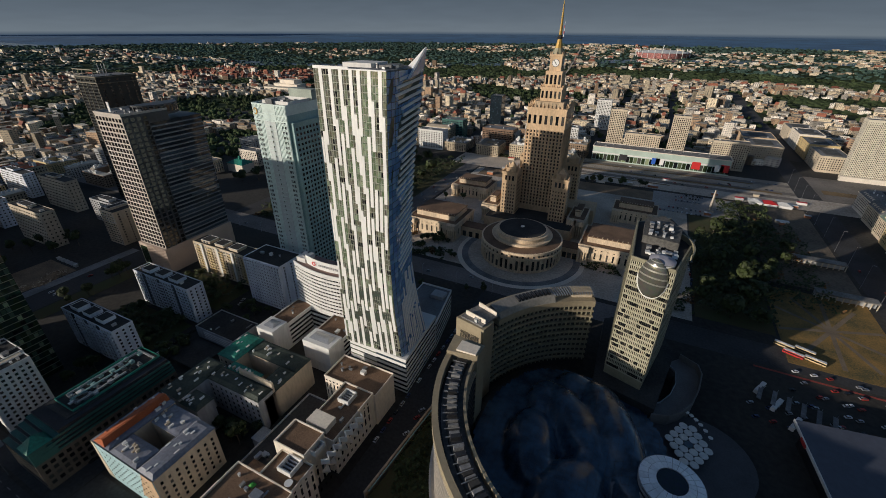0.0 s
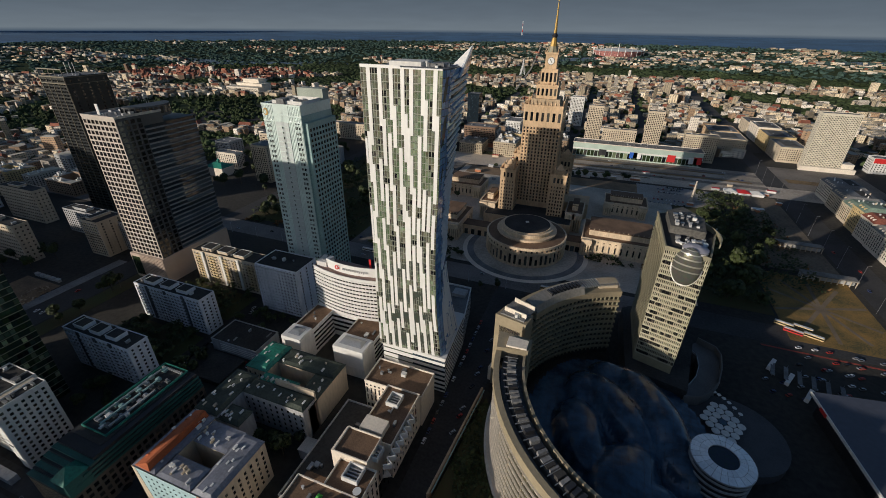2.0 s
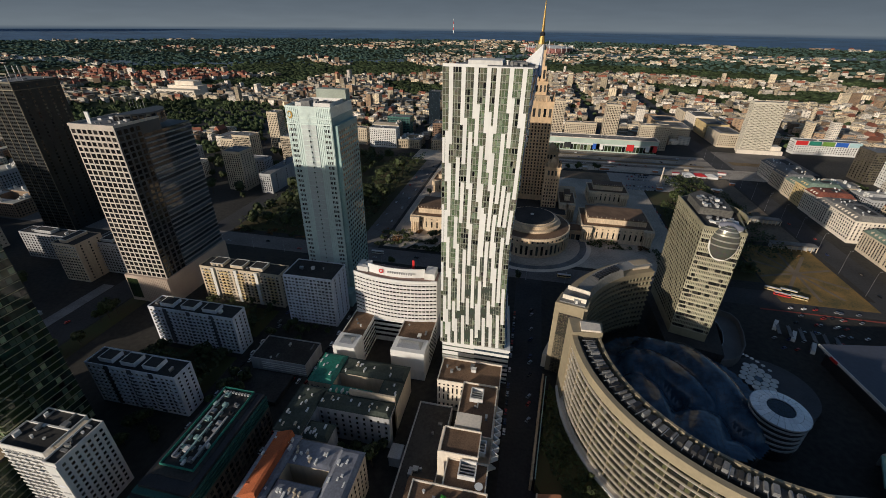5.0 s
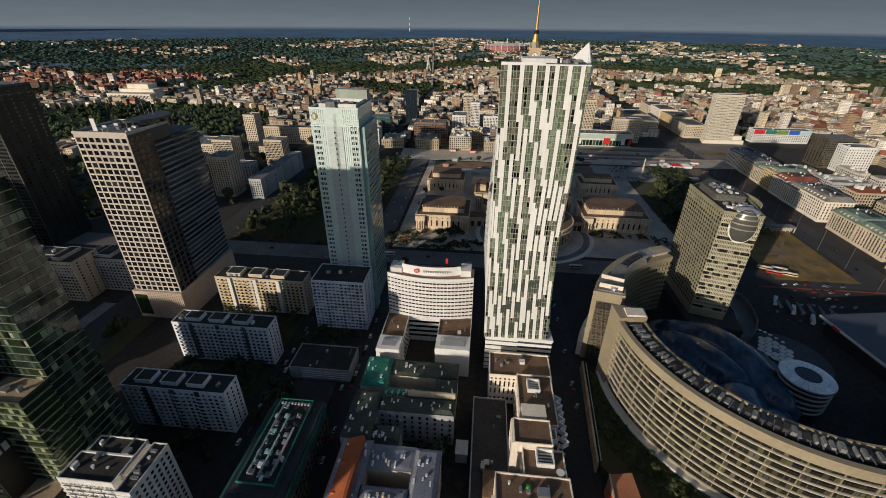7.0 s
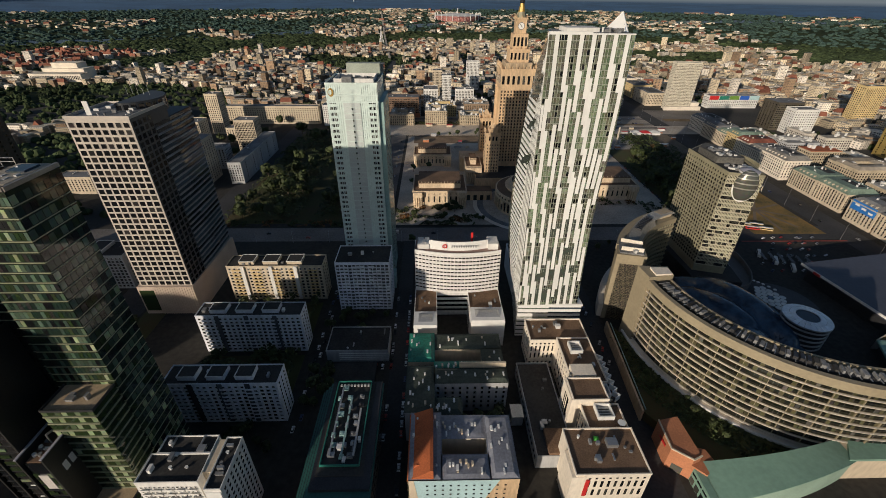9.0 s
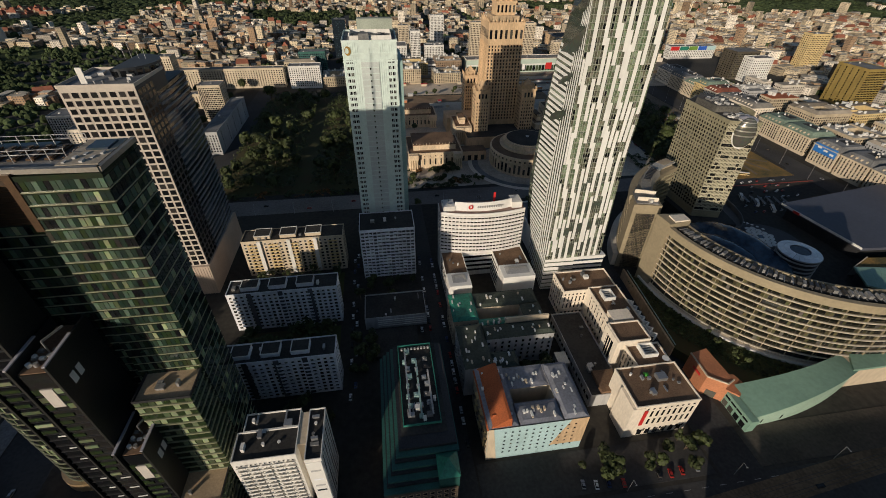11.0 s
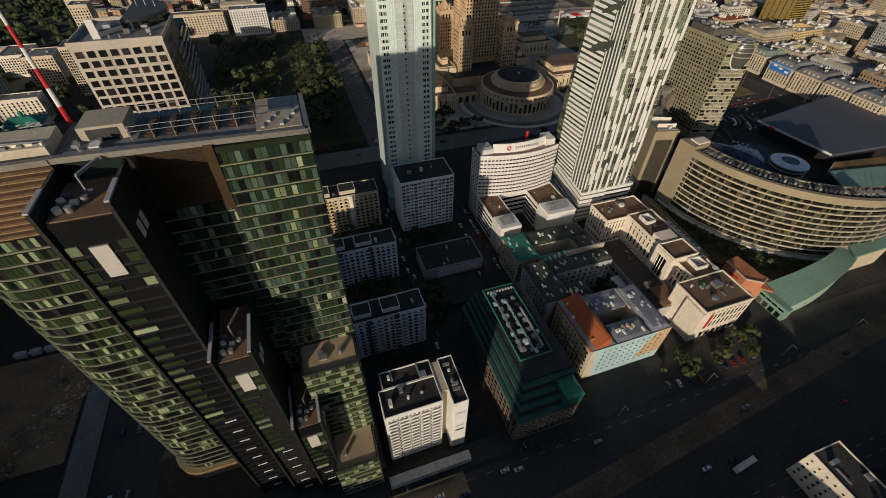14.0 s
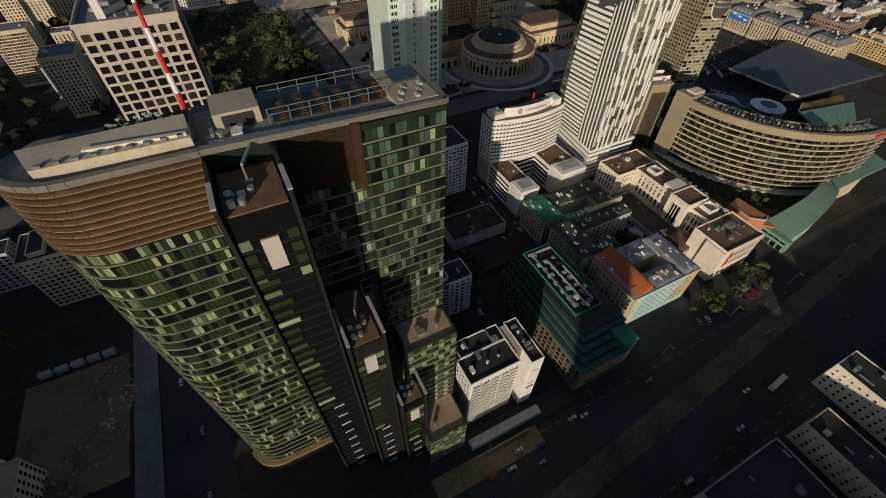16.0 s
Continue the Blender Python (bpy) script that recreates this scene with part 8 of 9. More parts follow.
PAINTS = [("white", mat("white_car_paint", (0.75, 0.75, 0.75), 0.3, var=0.03)), ("silver", mat("silver_car_paint", (0.4, 0.41, 0.43), 0.3, 0.5, var=0.03)), ("black", mat("black_car_paint", (0.02, 0.02, 0.022), 0.25, var=0.05)),
          ("red", mat("red_car_paint", (0.4, 0.03, 0.02), 0.3, var=0.05)), ("dark blue", mat("blue_car_paint", (0.03, 0.05, 0.14), 0.3, var=0.05))]
CARS = [(nm, car_parts(p)) for nm, p in PAINTS]
car_rnd = random.Random(19)


def car(x, y, a, where="parked at the kerb", z=0.05):
    nm, (b, c) = car_rnd.choice(CARS + CARS[:2])
    t = thing("car", x, y, nm + " car " + where, "car", "cars", z=z)
    t.rotation_euler = (0, 0, radians(a))
    for name, me in (("car_body", b), ("cabin", c)):
        ob = new(name, me)
        ob.parent = t
    if y > 60:
        ob = new("running_gear", GEAR)
        ob.parent = t
        return
    for wx in (-1.3, 1.3):
        for wy in (-0.8, 0.8):
            ob = new("wheel", WHEEL)
            ob.parent = t
            ob.location = (wx, wy, 0.32)


for k in range(30):
    if car_rnd.random() < 0.5:
        car(-227.2, 34 + 6.2 * k, 90 + car_rnd.uniform(-3, 3))
    if car_rnd.random() < 0.5:
        car(-218, 36 + 6.2 * k, 90 + car_rnd.uniform(-3, 3))
for k in range(26):
    if car_rnd.random() < 0.5:
        car(-101, 60 + 7 * k, 90)
    if car_rnd.random() < 0.5:
        car(-88, 110 + 6 * k, 90 + car_rnd.uniform(-30, -20))
for x, y in ((-167, -12), (-181, -11), (-262, 16), (-268, 17.5), (-289, 14), (-306, 12), (-315, 13), (-299, 17), (-293, 8), (-221, 15), (-200, -22), (-140, 6), (-120, -24), (-320, 6), (-240, -27), (-350, -20), (-60, 12), (-90, -8)):
    car(x, y, car_rnd.choice((0, 180)), "driving on a wide avenue")
for x, y in ((-169, 28), (-163, 27), (-157, 27), (-150, 26), (-132, 27), (-126, 27), (-120, 27.5), (-112, 28)):
    car(x, y, 80, "parked under avenue trees", 0.16)
for k in range(22):
    if car_rnd.random() < 0.75:
        car(-276.5 + 2.6 * (k % 2), 90 + 6 * k + car_rnd.uniform(-1, 1), 90 + car_rnd.uniform(-4, 4), "parked between slab blocks", 0.04)
for k in range(8):
    car(-262 + 4.2 * k, 133 + car_rnd.uniform(-1, 1), 88, "parked before a low shop", 0.04)
for k in range(12):
    car(90 + (k % 8) * 9 + car_rnd.uniform(-1, 1), 236 + (k // 8) * 11, 35, "in a dark car park")
for k in range(20):
    car(30 + (k % 10) * 5, 560 + (k // 12) * 14, 90, "in a car park behind the palace", 0.22)
for k in range(7):
    car(-420 + 7 * (k % 2) - 12, 60 + 30 * (k // 2), 90, "driving on a broad street")
for k in range(8):
    car(-400 + 40 * k, 296 + 8 * (k % 2), 0, "driving on a wide street")
for k in range(7):
    car(204 + 8 * (k % 2), 250 + 38 * k, 90, "driving on a broad avenue")


def bus(x, y, a, paint, label):
    t = thing("bus", x, y, label, "bus", z=0.05)
    t.rotation_euler = (0, 0, radians(a))
    for name, g, m in (("bus_body", Geo().box(-6, 6, -1.25, 1.25, 0.4, 2.9), paint), ("window_band", Geo().box(-5.8, 6.03, -1.28, 1.28, 1.4, 2.4), DARKGLASS), ("bus_roof", Geo().box(-5.9, 5.9, -1.2, 1.2, 2.9, 3.1).box(-2, 1, -0.7, 0.7, 3.1, 3.35), WHITEWALL)):
        ob = new(name, g.mesh(name, m))
        ob.parent = t
    for wx in (-3.8, 3.8):
        for wy in (-1.15, 1.15):
            ob = new("wheel", WHEEL)
            ob.parent, ob.location, ob.scale = t, (wx, wy, 0.45), (1.4, 1.4, 1.4)


for x, y, a, m, l in ((118, 318, -20, YELLOW, "yellow city bus at a stop"), (122, 310, -20, RED, "red city bus at a stop"), (134, 308, -20, YELLOW, "yellow city bus at a stop"), (130, 317, -20, YELLOW, "yellow city bus at a stop"), (96, 262, 60, WHITE, "white coach in a dark yard"),
                      (103, 250, 60, WHITE, "white coach in a dark yard"), (110, 238, 60, WHITE, "white coach in a dark yard"), (-164, -15.5, 6, WHITE, "white bus crossing an avenue"), (-240, 305, 0, WHITE, "white bus on a wide street"), (-60, 300, 0, YELLOW, "yellow bus on a wide street")):
    bus(x, y, a, m, l)
SQUARE = mat("pale_parade_square", (0.62, 0.52, 0.41), 0.95, var=0.3, scale=0.1, fine=2)
flat("pavement", -296, -116, 632, 696, 0.2, SQUARE, "pale sandy parade square behind the palace", "pavement")
flat("road", -268, -244, 316, 632, 0.16, mat("worn_side_street", (0.16, 0.145, 0.13), 0.9, var=0.4, scale=0.15, fine=3), "worn asphalt street beside the palace", "road")
flat("pavement", 20, 118, 560, 632, 0.2, mat("grey_car_park", (0.36, 0.33, 0.3), 0.9, var=0.35, scale=0.12, fine=2), "grey asphalt car park behind the palace", "pavement")
for k in range(16):
    car(-249.5 if k % 2 else -262, 330 + 17.5 * k + car_rnd.uniform(-4, 4), 90, "parked beside the palace", 0.2)
for k in range(9):
    car(58 + 2.7 * k, 628, 90, "in a row on a wide square", 0.22)
for k in range(26):
    car(car_rnd.uniform(-220, 190), (675, 680, 706, 711, 738)[k % 5], 0 if k % 2 else 180, "driving across a wide square", 0.06)
for k in range(18):
    car(48 + 3.4 * (k % 9), 604 + 14 * (k // 9), 80, "in a grey car park behind the palace", 0.22)
for k in range(30):
    car(114 + car_rnd.uniform(0, 56), 248 + 11 * (k % 5) + car_rnd.uniform(-1, 1), 30 + car_rnd.uniform(-8, 8), "in a dark car park by the station")
for k in range(14):
    car(60 + car_rnd.uniform(-2, 2), 372 + 9 * k, 90, "parked along a park edge", 0.16)
flat("red_lane", 96, 200, 285.4, 287, 0.06, mat("worn_red_lane", (0.32, 0.06, 0.04), 0.9, var=0.3), "red surfaced bus lane", "lane")


def lamp(x, y, h=11, a=0):
    t = thing("street_lamp", x, y, "slim grey street lamp beside a road", "street lamp", "street lamps")
    part("pole", Geo().cyl(x, y, 0.12, 0, h, 6, r2=0.07), METAL, t)
    part("arm", Geo().slab((x, y), (x + 2.2 * math.cos(a), y + 2.2 * math.sin(a)), 0.05, 0.05, h - 0.15, h), METAL, t)
    part("lamp_head", Geo().box(x + 2.2 * math.cos(a) - 0.4, x + 2.2 * math.cos(a) + 0.4, y + 2.2 * math.sin(a) - 0.15, y + 2.2 * math.sin(a) + 0.15, h - 0.2, h), GREYWALL, t)


for k in range(14):
    lamp(194, 250 + 38 * k, 24, 0)
for k in range(10):
    lamp(-420 + 54 * k, 22.6, 11, -1.57)
for k in range(12):
    lamp(-400 + 34 * k, 288, 11, 1.57)


kiosk_rnd = random.Random(44)
for k in range(26):
    x, y = kiosk_rnd.uniform(-230, 190), kiosk_rnd.uniform(565, 690)
    w, l, h = kiosk_rnd.uniform(4, 14), kiosk_rnd.uniform(3, 6), kiosk_rnd.uniform(2.6, 4)
    t = thing("kiosk", x, y, "low market kiosk with pale roof on a square", "kiosk", "square kiosks")
    part("wall", Geo().box(x, x + w, y, y + l, 0, h), kiosk_rnd.choice([WHITEWALL, REDWALL, CREAM, GREYWALL]), t)
    part("roof", Geo().box(x - 0.3, x + w + 0.3, y - 0.3, y + l + 0.3, h, h + 0.25), kiosk_rnd.choice([WHITE, METAL, RED, PALEROOF]), t)
for k in range(3):
    tt = thing("tent", 140 + 16 * k, 640, "red and white festival tent on a square", "tent")
    part("canvas", Geo().prism([(134 + 16 * k, 634), (148 + 16 * k, 634), (148 + 16 * k, 648), (134 + 16 * k, 648)], 0, 3.2), WHITE, tt)
    part("tent_roof", Geo().prism([(133 + 16 * k, 633), (149 + 16 * k, 633), (149 + 16 * k, 649), (133 + 16 * k, 649)], 3.2, 6, 0, [(140 + 16 * k, 640), (142 + 16 * k, 640), (142 + 16 * k, 642), (140 + 16 * k, 642)]), RED if k == 1 else WHITEWALL, tt)
flat("lawn", -230, 40, 590, 626, 0.16, SOIL, "worn sandy strip beside a square", "lawn")


# ---- rubble heaps on the building plot ----
rb_rnd = random.Random(71)
heap, rub = Geo(), Geo()
for hx, hy, hr, hh in ((-462, 136, 8, 3.2), (-458, 124, 6, 2.2), (-470, 104, 9, 3.0), (-482, 94, 8, 2.4), (-462, 112, 5, 1.6)):
    n = 14
    o = len(heap.v)
    for q, zz in ((1.0, 0.0), (0.7, 0.5), (0.35, 0.9)):
        for i in range(n):
            f = hr * q * rb_rnd.uniform(0.8, 1.2)
            heap.v.append((hx + f * math.cos(math.tau * i / n), hy + f * math.sin(math.tau * i / n), 0.05 + hh * zz * rb_rnd.uniform(0.75, 1.1)))
    heap.v.append((hx, hy, hh))
    for i in range(n):
        j = (i + 1) % n
        heap.f += [(o + i, o + j, o + n + j, o + n + i), (o + n + i, o + n + j, o + 2 * n + j, o + 2 * n + i), (o + 2 * n + i, o + 2 * n + j, o + 3 * n)]
        heap.m += [0, 0, 0]
    for i in range(110):
        a, d = rb_rnd.uniform(0, 6.28), hr * rb_rnd.random() ** 0.6 * 1.25
        x, y = hx + d * math.cos(a), hy + d * math.sin(a)
        s, z = rb_rnd.uniform(0.2, 0.8), max(0.1, hh * (1 - d / hr) * 0.95)
        u = Vector((math.cos(a * 3), math.sin(a * 3))) * s
        v = Vector((-u.y, u.x)) * rb_rnd.uniform(0.4, 1.2)
        c = Vector((x, y))
        rub.prism([c - u - v, c + u - v, c + u + v, c - u + v], z - 0.2, z + s * 0.8, rb_rnd.choice((0, 0, 1)))
tagged(new("soil_heap", heap.mesh("soil_heap", SOIL)), "heaps of bare brown soil on a building plot", "soil heap", kind="stuff")
tagged(new("rubble", rub.mesh("rubble", [SOIL, SANDDARK])), "broken brown rubble lying on soil heaps", "rubble", kind="stuff")
for k in range(5):
    hut = thing("site_hut", -492 + 7 * k, 154, "low grey site hut beside a building plot", "site hut", "site huts", z=0)
    part("wall", Geo().box(-494 + 7 * k, -489 + 7 * k, 152.5, 155, 0, 2.6), GREYWALL, hut)
    part("roof", Geo().box(-494.2 + 7 * k, -488.8 + 7 * k, 152.3, 155.2, 2.6, 2.8), METAL, hut)


# ---- town houses by the hundred ----
def town_variant(seed, w, l, h, wall, roofm, court, pitched):
    rnd = random.Random(seed)
    parts = []
    g, r = Geo(), Geo()
    d = 11.0
    if court:
        boxes = [(-w / 2, w / 2, -l / 2, -l / 2 + d), (-w / 2, w / 2, l / 2 - d, l / 2), (-w / 2, -w / 2 + d, -l / 2 + d, l / 2 - d), (w / 2 - d, w / 2, -l / 2 + d, l / 2 - d)]
    else:
        boxes = [(-w / 2, w / 2, -l / 2, l / 2)]
    for k, (a, b, c, e) in enumerate(boxes):
        hh = h + rnd.uniform(-1.5, 1.5)
        g.box(a, b, c, e, 0, hh)
        if pitched:
            r.prism([(a - 0.4, c - 0.4), (b + 0.4, c - 0.4), (b + 0.4, e + 0.4), (a - 0.4, e + 0.4)], hh, hh + 3.2, 0, [(a + 3, c + 3), (b - 3, c + 3), (b - 3, e - 3), (a + 3, e - 3)])
        else:
            r.box(a + 0.3, b - 0.3, c + 0.3, e - 0.3, hh, hh + 0.3)
        for j in range(7):
            x, y = rnd.uniform(a + 1, b - 3), rnd.uniform(c + 1, e - 3)
            r.box(x, x + rnd.uniform(0.8, 3), y, y + rnd.uniform(0.8, 4), hh, hh + rnd.uniform(1.2, 4.5), 1)
    parts.append((g.mesh("wall", wall), "wall"))
    parts.append((r.mesh("roof", [roofm, WHITEWALL]), "roof"))
    rows = max(2, int(h / 3.4))
    wg = Geo()
    for p, q in (((-w / 2, -l / 2), (w / 2, -l / 2)), ((w / 2, -l / 2), (w / 2, l / 2)), ((w / 2, l / 2), (-w / 2, l / 2)), ((-w / 2, l / 2), (-w / 2, -l / 2))):
        dv = Vector((q[0] - p[0], q[1] - p[1]))
        n = max(3, int(dv.length / 3.3))
        for c in range(n):
            for k in range(rows):
                z = 1.2 + (h - 3.4) * k / rows + 0.6
                a, b = Vector(p) + dv * ((c + 0.28) / n), Vector(p) + dv * ((c + 0.72) / n)
                m = Vector((dv.y, -dv.x)).normalized() * 0.06
                wg.quad((*(a + m), z), (*(b + m), z), (*(b + m), z + 1.8), (*(a + m), z + 1.8))
    parts.append((wg.mesh("glazing", DARKGLASS), "glazing"))
    return parts


town_rnd = random.Random(55)
HOUSECREAM = mat("house_cream", (0.5, 0.41, 0.29), 0.9, var=0.25, scale=0.2, fine=2)
HOUSEPALE = mat("house_pale", (0.62, 0.56, 0.48), 0.9, var=0.25, scale=0.2, fine=2)
HOUSEBROWN = mat("house_brown", (0.3, 0.21, 0.14), 0.9, var=0.25, scale=0.2, fine=2)
HOUSEROOF = mat("sheet_grey_roof", (0.36, 0.34, 0.3), 0.7, var=0.35, scale=0.3, fine=3, rand=0.3)
VARIANTS = []
for k in range(20):
    court = k % 3 != 2
    wall = [HOUSECREAM, HOUSEPALE, HOUSECREAM, GREYWALL, HOUSEBROWN, HOUSECREAM, YELLOW][k % 7]
    roofm = [HOUSEROOF, FARROOF, PALEROOF, FARROOF, HOUSEROOF, TILE if k == 5 else PALEROOF][k % 6]
    VARIANTS.append((town_variant(500 + k, town_rnd.uniform(40, 58) if court else town_rnd.uniform(16, 30), town_rnd.uniform(36, 50), town_rnd.uniform(17, 26), wall, roofm, court, k % 4 == 3),
                     ["cream", "pale", "cream", "grey", "brown", "cream", "ochre"][k % 7] + (" courtyard house" if court else " town house") + (" with red tiled roof" if roofm is TILE else " with pale grey roof") + " in dense town"))


def reserved(x, y):
    if -470 < x < 300 and -140 < y < 700:
        return True
    if -110 < x < 360 and 640 < y < 845:
        return True
    if -640 < x < -330 and 380 < y < 730:
        return True
    if -680 < x < -440 and 180 < y < 345:
        return True
    if 228 < x < 306 and 830 < y < 1155 or 135 < x < 220 and 855 < y < 1015:
        return True
    if 430 < x < 515 and 465 < y < 565 or 340 < x < 495 and 640 < y < 870 or -1240 < x < -1060 and 1070 < y < 1185:
        return True
    return False


STREETS = ((225, 17, 600, 1850), (40, 9, 830, 1750), (-92, 9, 800, 1700), (-330, 9, 740, 1500), (430, 9, 300, 1500))


def in_street(x, y, margin):
    return any(abs(x - c) < h + margin and y0 < y < y1 for c, h, y0, y1 in STREETS)


for c, h, y0, y1 in STREETS:
    flat("road", c - h, c + h, max(y0, 900), y1, 0.05, ASPHALT, "long straight street cutting through the town", "road")
for c, y in ((1000, 1000), (1180, 1180)):
    flat("road", -330, 430, y - 7, y + 7, 0.054 if y < 1100 else 0.058, ASPHALT, "cross street between rows of houses", "road")


def in_wood(x, y):
    """The public garden, the river's wooded banks and scattered groves."""
    if ((x + 960) / 330) ** 2 + ((y - 850) / 200) ** 2 < 1:
        return True
    rough = noise.noise(Vector((x * 0.006, y * 0.006, 3.5)))
    if x < -250 and 1690 + 130 * rough < y - max(0, x + 900) * 0.6 < 2130 + 160 * rough:
        return True
    if -250 <= x < 350 and 2120 + 120 * rough < y < 2460 + 120 * rough:
        return True
    if x >= 300 and 1440 + 140 * rough < y < 1760 + 160 * rough and rough > -0.35:
        return True
    if x > 1300 and y > 1250 and rough > -0.2:
        return True
    if x > 230 and y < 1350:
        return False
    return noise.noise(Vector((x * 0.0021 + 3.1, y * 0.0021, 0.5))) + 0.35 * noise.noise(Vector((x * 0.009, y * 0.009, 3.5))) > 0.36


town = 0
cells = []
for i in range(-22, 30):
    for j in range(-6, 30):
        x, y = i * 64 + (8 if j % 2 else 0), j * 58 + 20
        cells.append((math.hypot(x + 120, y - 60), x, y))
cells.sort()
used_cells = set()
for d, x, y in cells:
    if town >= 110 or y < -200 or reserved(x, y) or (y < 200 and x > 330) and x > 900 or in_wood(x, y) or in_street(x, y, 21):
        continue
    if y < 60 and -480 < x < 320:
        continue
    parts, label = VARIANTS[town_rnd.randrange(len(VARIANTS))]
    t = new("town_house", parts[0][0])
    t.location, t.rotation_euler = (x + town_rnd.uniform(-4, 4), y + town_rnd.uniform(-4, 4), 0), (0, 0, radians(town_rnd.choice((0, 0, 90, 180, 3))))
    t.scale = (1, 1, town_rnd.uniform(0.8, 1.3))
    tagged(t, label, "town house", "town houses")
    for me, nm in parts[1:]:
        ob = new(nm, me)
        ob.parent = t
        if nm == "glazing":
            tagged(ob, kind="stuff")
    used_cells.add((x, y))
    town += 1

# far town: joined blocks on the rising ground, and woods between them
far, wood = Geo(), Geo()
far_rnd = random.Random(91)


def old_town(x, y):
    return ((x + 1600) / 420) ** 2 + ((y - 1440) / 270) ** 2 < 1


def far_box(x, y, w, l, h):
    z = ground_z(x, y) - 3
    a = far_rnd.choice((0.0, 0.0, 1.5708, 1.5708, 0.0, 0.3, -0.4))
    u, v = Vector((math.cos(a), math.sin(a))) * w / 2, Vector((-math.sin(a), math.cos(a))) * l / 2
    c = Vector((x, y))
    red = old_town(x, y) and far_rnd.random() < 0.5 or far_rnd.random() < 0.05
    far.prism([c - u - v, c + u - v, c + u + v, c - u + v], z, z + 3 + h, far_rnd.choice((0, 0, 4, 5)), None, 2 if red else far_rnd.choice((1, 1, 3, 3, 3, 3)))
    if red:
        far.prism([c - u * 1.05 - v * 1.05, c + u * 1.05 - v * 1.05, c + u * 1.05 + v * 1.05, c - u * 1.05 + v * 1.05], z + 3 + h, z + 10 + h, 2, [c - u * 0.9 - v * 0.1, c + u * 0.9 - v * 0.1, c + u * 0.9 + v * 0.1, c - u * 0.9 + v * 0.1])


def far_tree(x, y, s):
    z = ground_z(x, y)
    n = 6 if z < 8 else 5
    # trees on the far slope take the haze-blue colour
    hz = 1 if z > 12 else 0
    for k in range(1 if z > 8 else 2):
        wide = 1.9 if math.hypot(x - CX, y - CY) > 1500 else 1.1
        ox, oy, r, h = x + far_rnd.uniform(-0.7, 0.7) * s, y + far_rnd.uniform(-0.7, 0.7) * s, wide * s * far_rnd.uniform(0.6, 1.0), s * far_rnd.uniform(0.9, 1.5) / math.sqrt(wide)
        a0, o = far_rnd.random() * 6.28, len(wood.v)
        for q, zz in ((0.8, -1), (1.0, h * 0.45), (0.55, h * 0.85)):
            for i in range(n):
                f = r * q * far_rnd.uniform(0.75, 1.2)
                wood.v.append((ox + f * math.cos(a0 + math.tau * i / n), oy + f * math.sin(a0 + math.tau * i / n), z + zz))
        wood.v.append((ox, oy, z + h))
        for i in range(n):
            j = (i + 1) % n
            wood.f += [(o + i, o + j, o + n + j, o + n + i), (o + n + i, o + n + j, o + 2 * n + j, o + 2 * n + i), (o + 2 * n + i, o + 2 * n + j, o + 3 * n)]
            wood.m += [hz, hz, hz]


for k in range(50000):
    a = far_rnd.uniform(radians(-25), radians(200))
    close = k < 33000
    r = (500 + 1900 * far_rnd.random() ** 0.8) if close else (2200 + 1330 * far_rnd.random() ** 0.85)
    x, y = CX + r * math.cos(a), CY + r * math.sin(a)
    if reserved(x, y) or (y < 40 and abs(x) < 600) or in_street(x, y, 9) or (-330 < x < 430 and (abs(y - 1000) < 14 or abs(y - 1180) < 14)):
        continue
    if r < 1300 and min(((x - cx) ** 2 + (y - cy) ** 2 for cx, cy in used_cells), default=1e9) < 44 ** 2:
        continue
    dens = noise.noise(Vector((a * 7.0, r * 0.0034, 7.7))) + 0.4 * noise.noise(Vector((x * 0.006, y * 0.006, 1.7)))
    if in_wood(x, y) or (r > 2150 and dens < 0.06):
        far_tree(x, y, far_rnd.uniform(4, 7) if r < 2000 else far_rnd.uniform(6, 9))
        continue
    if far_rnd.random() < (0.5 if r < 2200 else 0.7):
        far_tree(x + far_rnd.uniform(-22, 22), y + far_rnd.uniform(-22, 22), far_rnd.uniform(4, 7) if r < 2500 else far_rnd.uniform(5, 8))
        if far_rnd.random() < 0.5:
            continue
    tall = far_rnd.random() < 0.014
    if close:
        far_box(x, y, far_rnd.uniform(7, 27), far_rnd.uniform(8, 13), far_rnd.uniform(26, 44) if tall else far_rnd.uniform(7, 17))
    else:
        far_box(x, y, far_rnd.uniform(10, 38), far_rnd.uniform(9, 13), (far_rnd.uniform(20, 34) if tall else far_rnd.uniform(6, 14)) * (1 if r < 2600 else 0.6))
tagged(new("distant_town", far.mesh("distant_town", [TOWNWALL, FARROOF, REDROOF, PALEROOF, TOWNPALE, TOWNBROWN])), "distant pale town blocks reaching to the horizon", "town", kind="stuff")
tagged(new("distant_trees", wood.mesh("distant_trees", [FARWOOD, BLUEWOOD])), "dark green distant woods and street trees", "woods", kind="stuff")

# river, bridge, stadium and mast
g = Geo()
W = [(-4200, 1150), (-3300, 1420), (-2600, 1560), (-1900, 1800), (-1300, 2100), (-700, 2500), (-100, 2800), (600, 2850), (1200, 2750), (1750, 2650), (2300, 2300)]
for a, b in zip(W, W[1:]):
    for k in range(4):
        p, q = Vector(a).lerp(Vector(b), k / 4), Vector(a).lerp(Vector(b), (k + 1) / 4)
        n = Vector((-(b[1] - a[1]), b[0] - a[0])).normalized() * 55
        Z = lambda v: (v.x, v.y, ground_z(v.x, v.y) + 1.5)
        g.quad(Z(p - n), Z(q - n), Z(q + n), Z(p + n))
structure("water", g, WATER, "pale river winding past woods", "river")
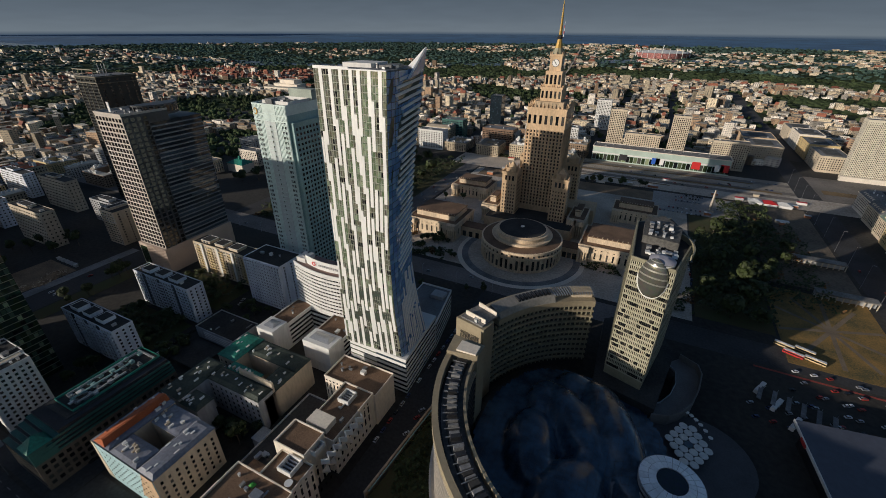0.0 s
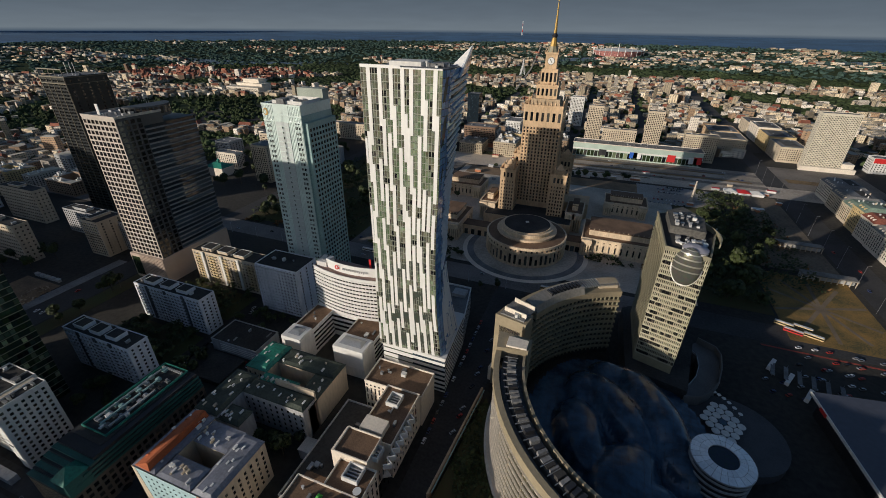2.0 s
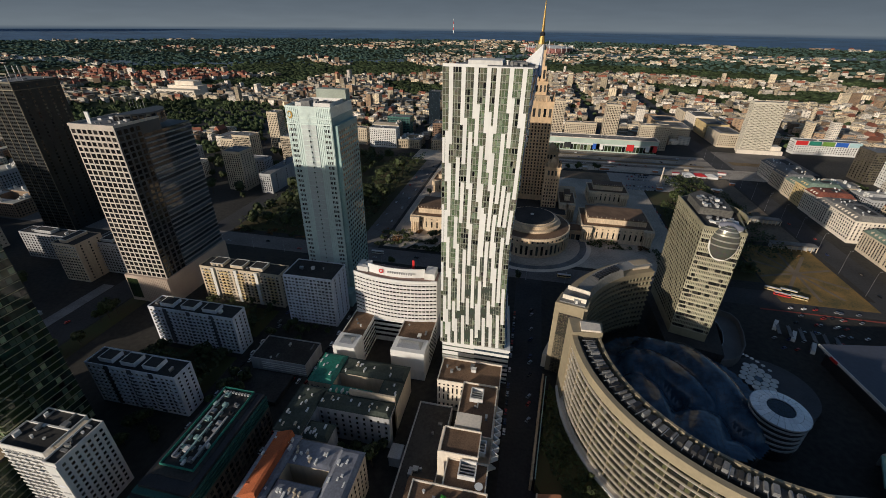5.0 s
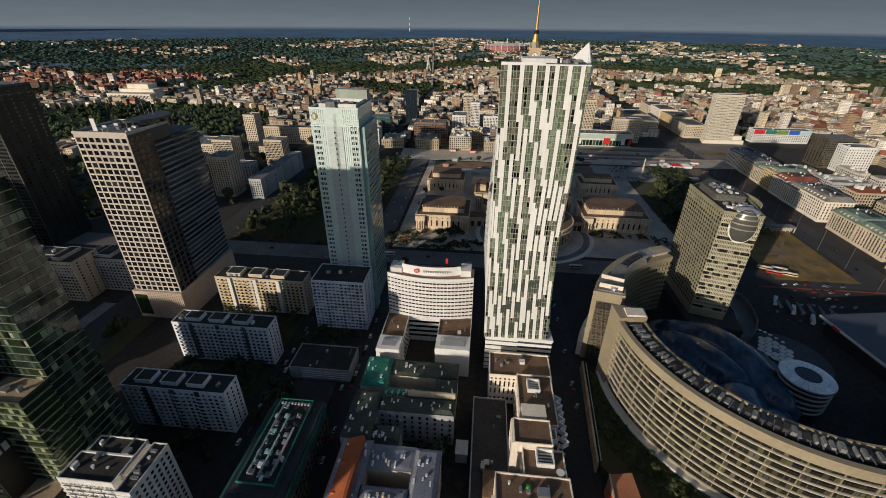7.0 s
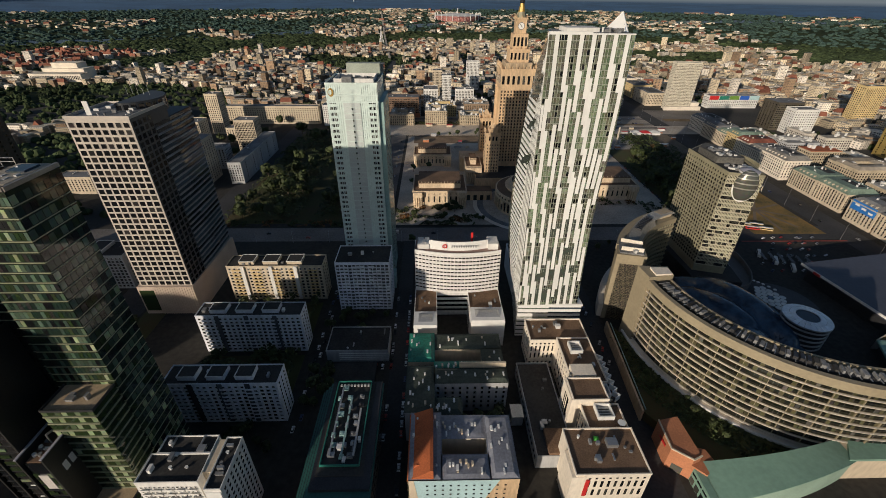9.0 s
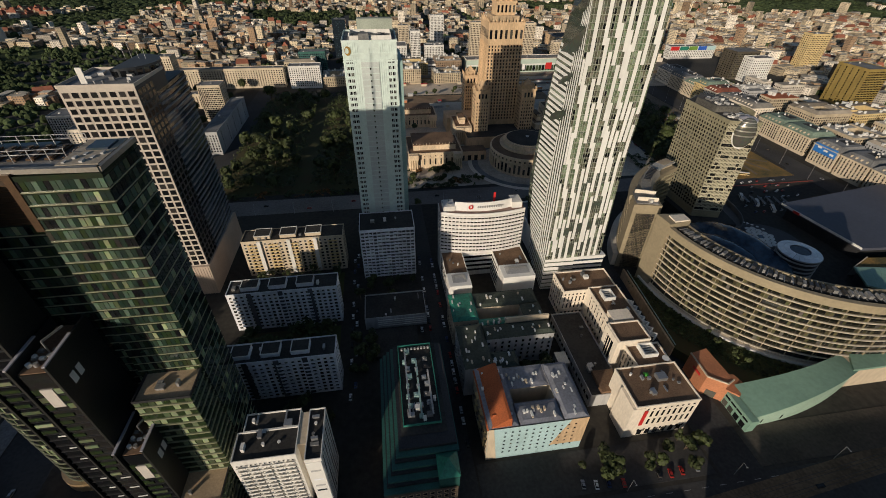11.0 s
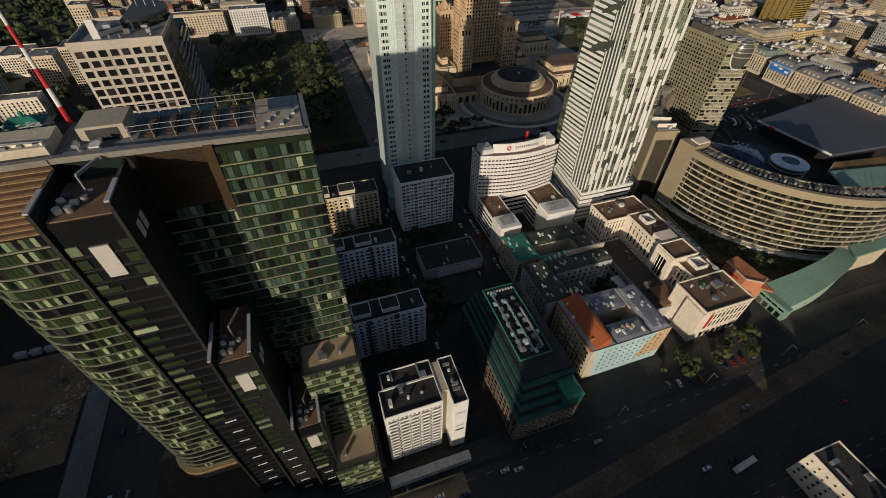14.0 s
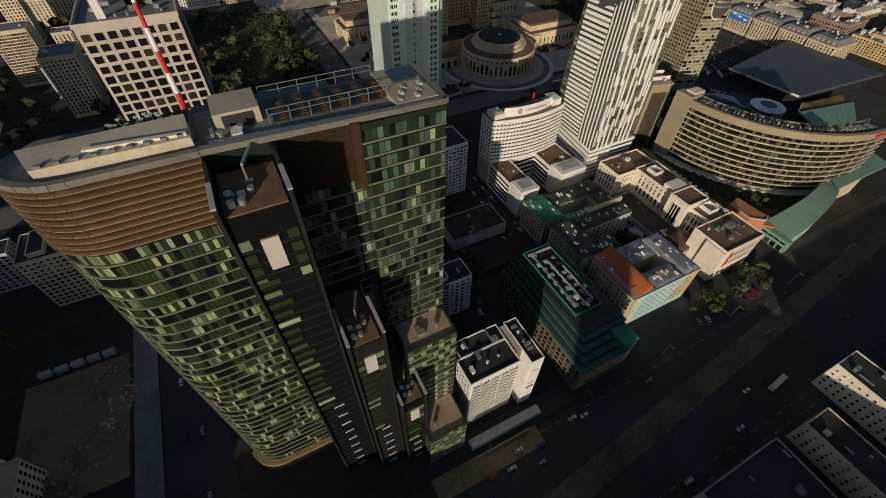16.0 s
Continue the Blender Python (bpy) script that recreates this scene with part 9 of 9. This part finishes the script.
sd = thing("stadium", -40, 2980, "round stadium with red and white walls and a pale roof", "stadium", z=ground_z(-40, 2980))
zs = ground_z(-40, 2980)
part("bowl", Geo().cyl(-40, 2980, 130, zs - 5, zs + 24, 40, r2=145), mat("red_silver_mesh", (0.5, 0.22, 0.2), 0.5, var=0.5, scale=0.6, fine=3), sd)
part("roof", Geo().cyl(-40, 2980, 146, zs + 24, zs + 34, 40, r2=70), WHITEWALL, sd)
part("spire", Geo().cyl(-40, 2980, 2, zs + 34, zs + 62, 6), WHITE, sd)
for k in range(24):
    a = math.tau * k / 24
    part("pylon", Geo().cyl(-40 + 146 * math.cos(a), 2980 + 146 * math.sin(a), 1.5, zs, zs + 40, 5), WHITE, sd)
py = thing("bridge_pylon", -424, 2000, "white cable bridge pylon standing over a river", "bridge pylon", z=0)
for sx in (-1, 1):
    part("pylon_leg", Geo().hexa([(-424 + sx * 11 - 1.5, 1998, 0), (-424 + sx * 11 + 1.5, 1998, 0), (-424 + sx * 11 + 1.5, 2002, 0), (-424 + sx * 11 - 1.5, 2002, 0), (-424 + sx * 1.2 - 1, 1998.5, 48), (-424 + sx * 1.2 + 1, 1998.5, 48), (-424 + sx * 1.2 + 1, 2001.5, 48), (-424 + sx * 1.2 - 1, 2001.5, 48)]), WHITE, py)
part("pylon_top", Geo().box(-426, -422, 1998.5, 2001.5, 48, 71), WHITE, py)
for k in range(7):
    for sy in (-1, 1):
        e, z0 = 14 + 11 * k, 52 + 2.6 * k
        part("cable", Geo().hexa([(-424 - 0.3, 2000 + sy * e, 8), (-424 + 0.3, 2000 + sy * e, 8), (-424 + 0.3, 2000 + sy * (e + 0.6), 8), (-424 - 0.3, 2000 + sy * (e + 0.6), 8), (-424.3, 2000, z0), (-423.7, 2000, z0), (-423.7, 2000 + sy * 0.6, z0), (-424.3, 2000 + sy * 0.6, z0)]), WHITE, py)
mz = ground_z(-900, 4300)
ms = thing("tv_mast", -900, 4300, "slender distant television mast", "mast", z=mz)
for k in range(5):
    part("mast_band", Geo().cyl(-900, 4300, 5 - 0.8 * k, mz + 24 * k, mz + 24 * (k + 1), 6, r2=4.2 - 0.8 * k), RED if k % 2 else WHITE, ms)
br = thing("bridge", -420, 2450, "straight road running to a distant bridge", "bridge", z=0)
for k in range(12):
    p, q = Vector((-350, 1500)).lerp(Vector((-560, 3300)), k / 12), Vector((-350, 1500)).lerp(Vector((-560, 3300)), (k + 1) / 12)
    z0, z1 = ground_z(*p) + 8, ground_z(*q) + 8
    part("deck", Geo().hexa([(p.x, p.y, z0 - 1), (p.x + 8, p.y, z0 - 1), (q.x + 8, q.y, z1 - 1), (q.x, q.y, z1 - 1), (p.x, p.y, z0), (p.x + 8, p.y, z0), (q.x + 8, q.y, z1), (q.x, q.y, z1)]), PAVING, br)
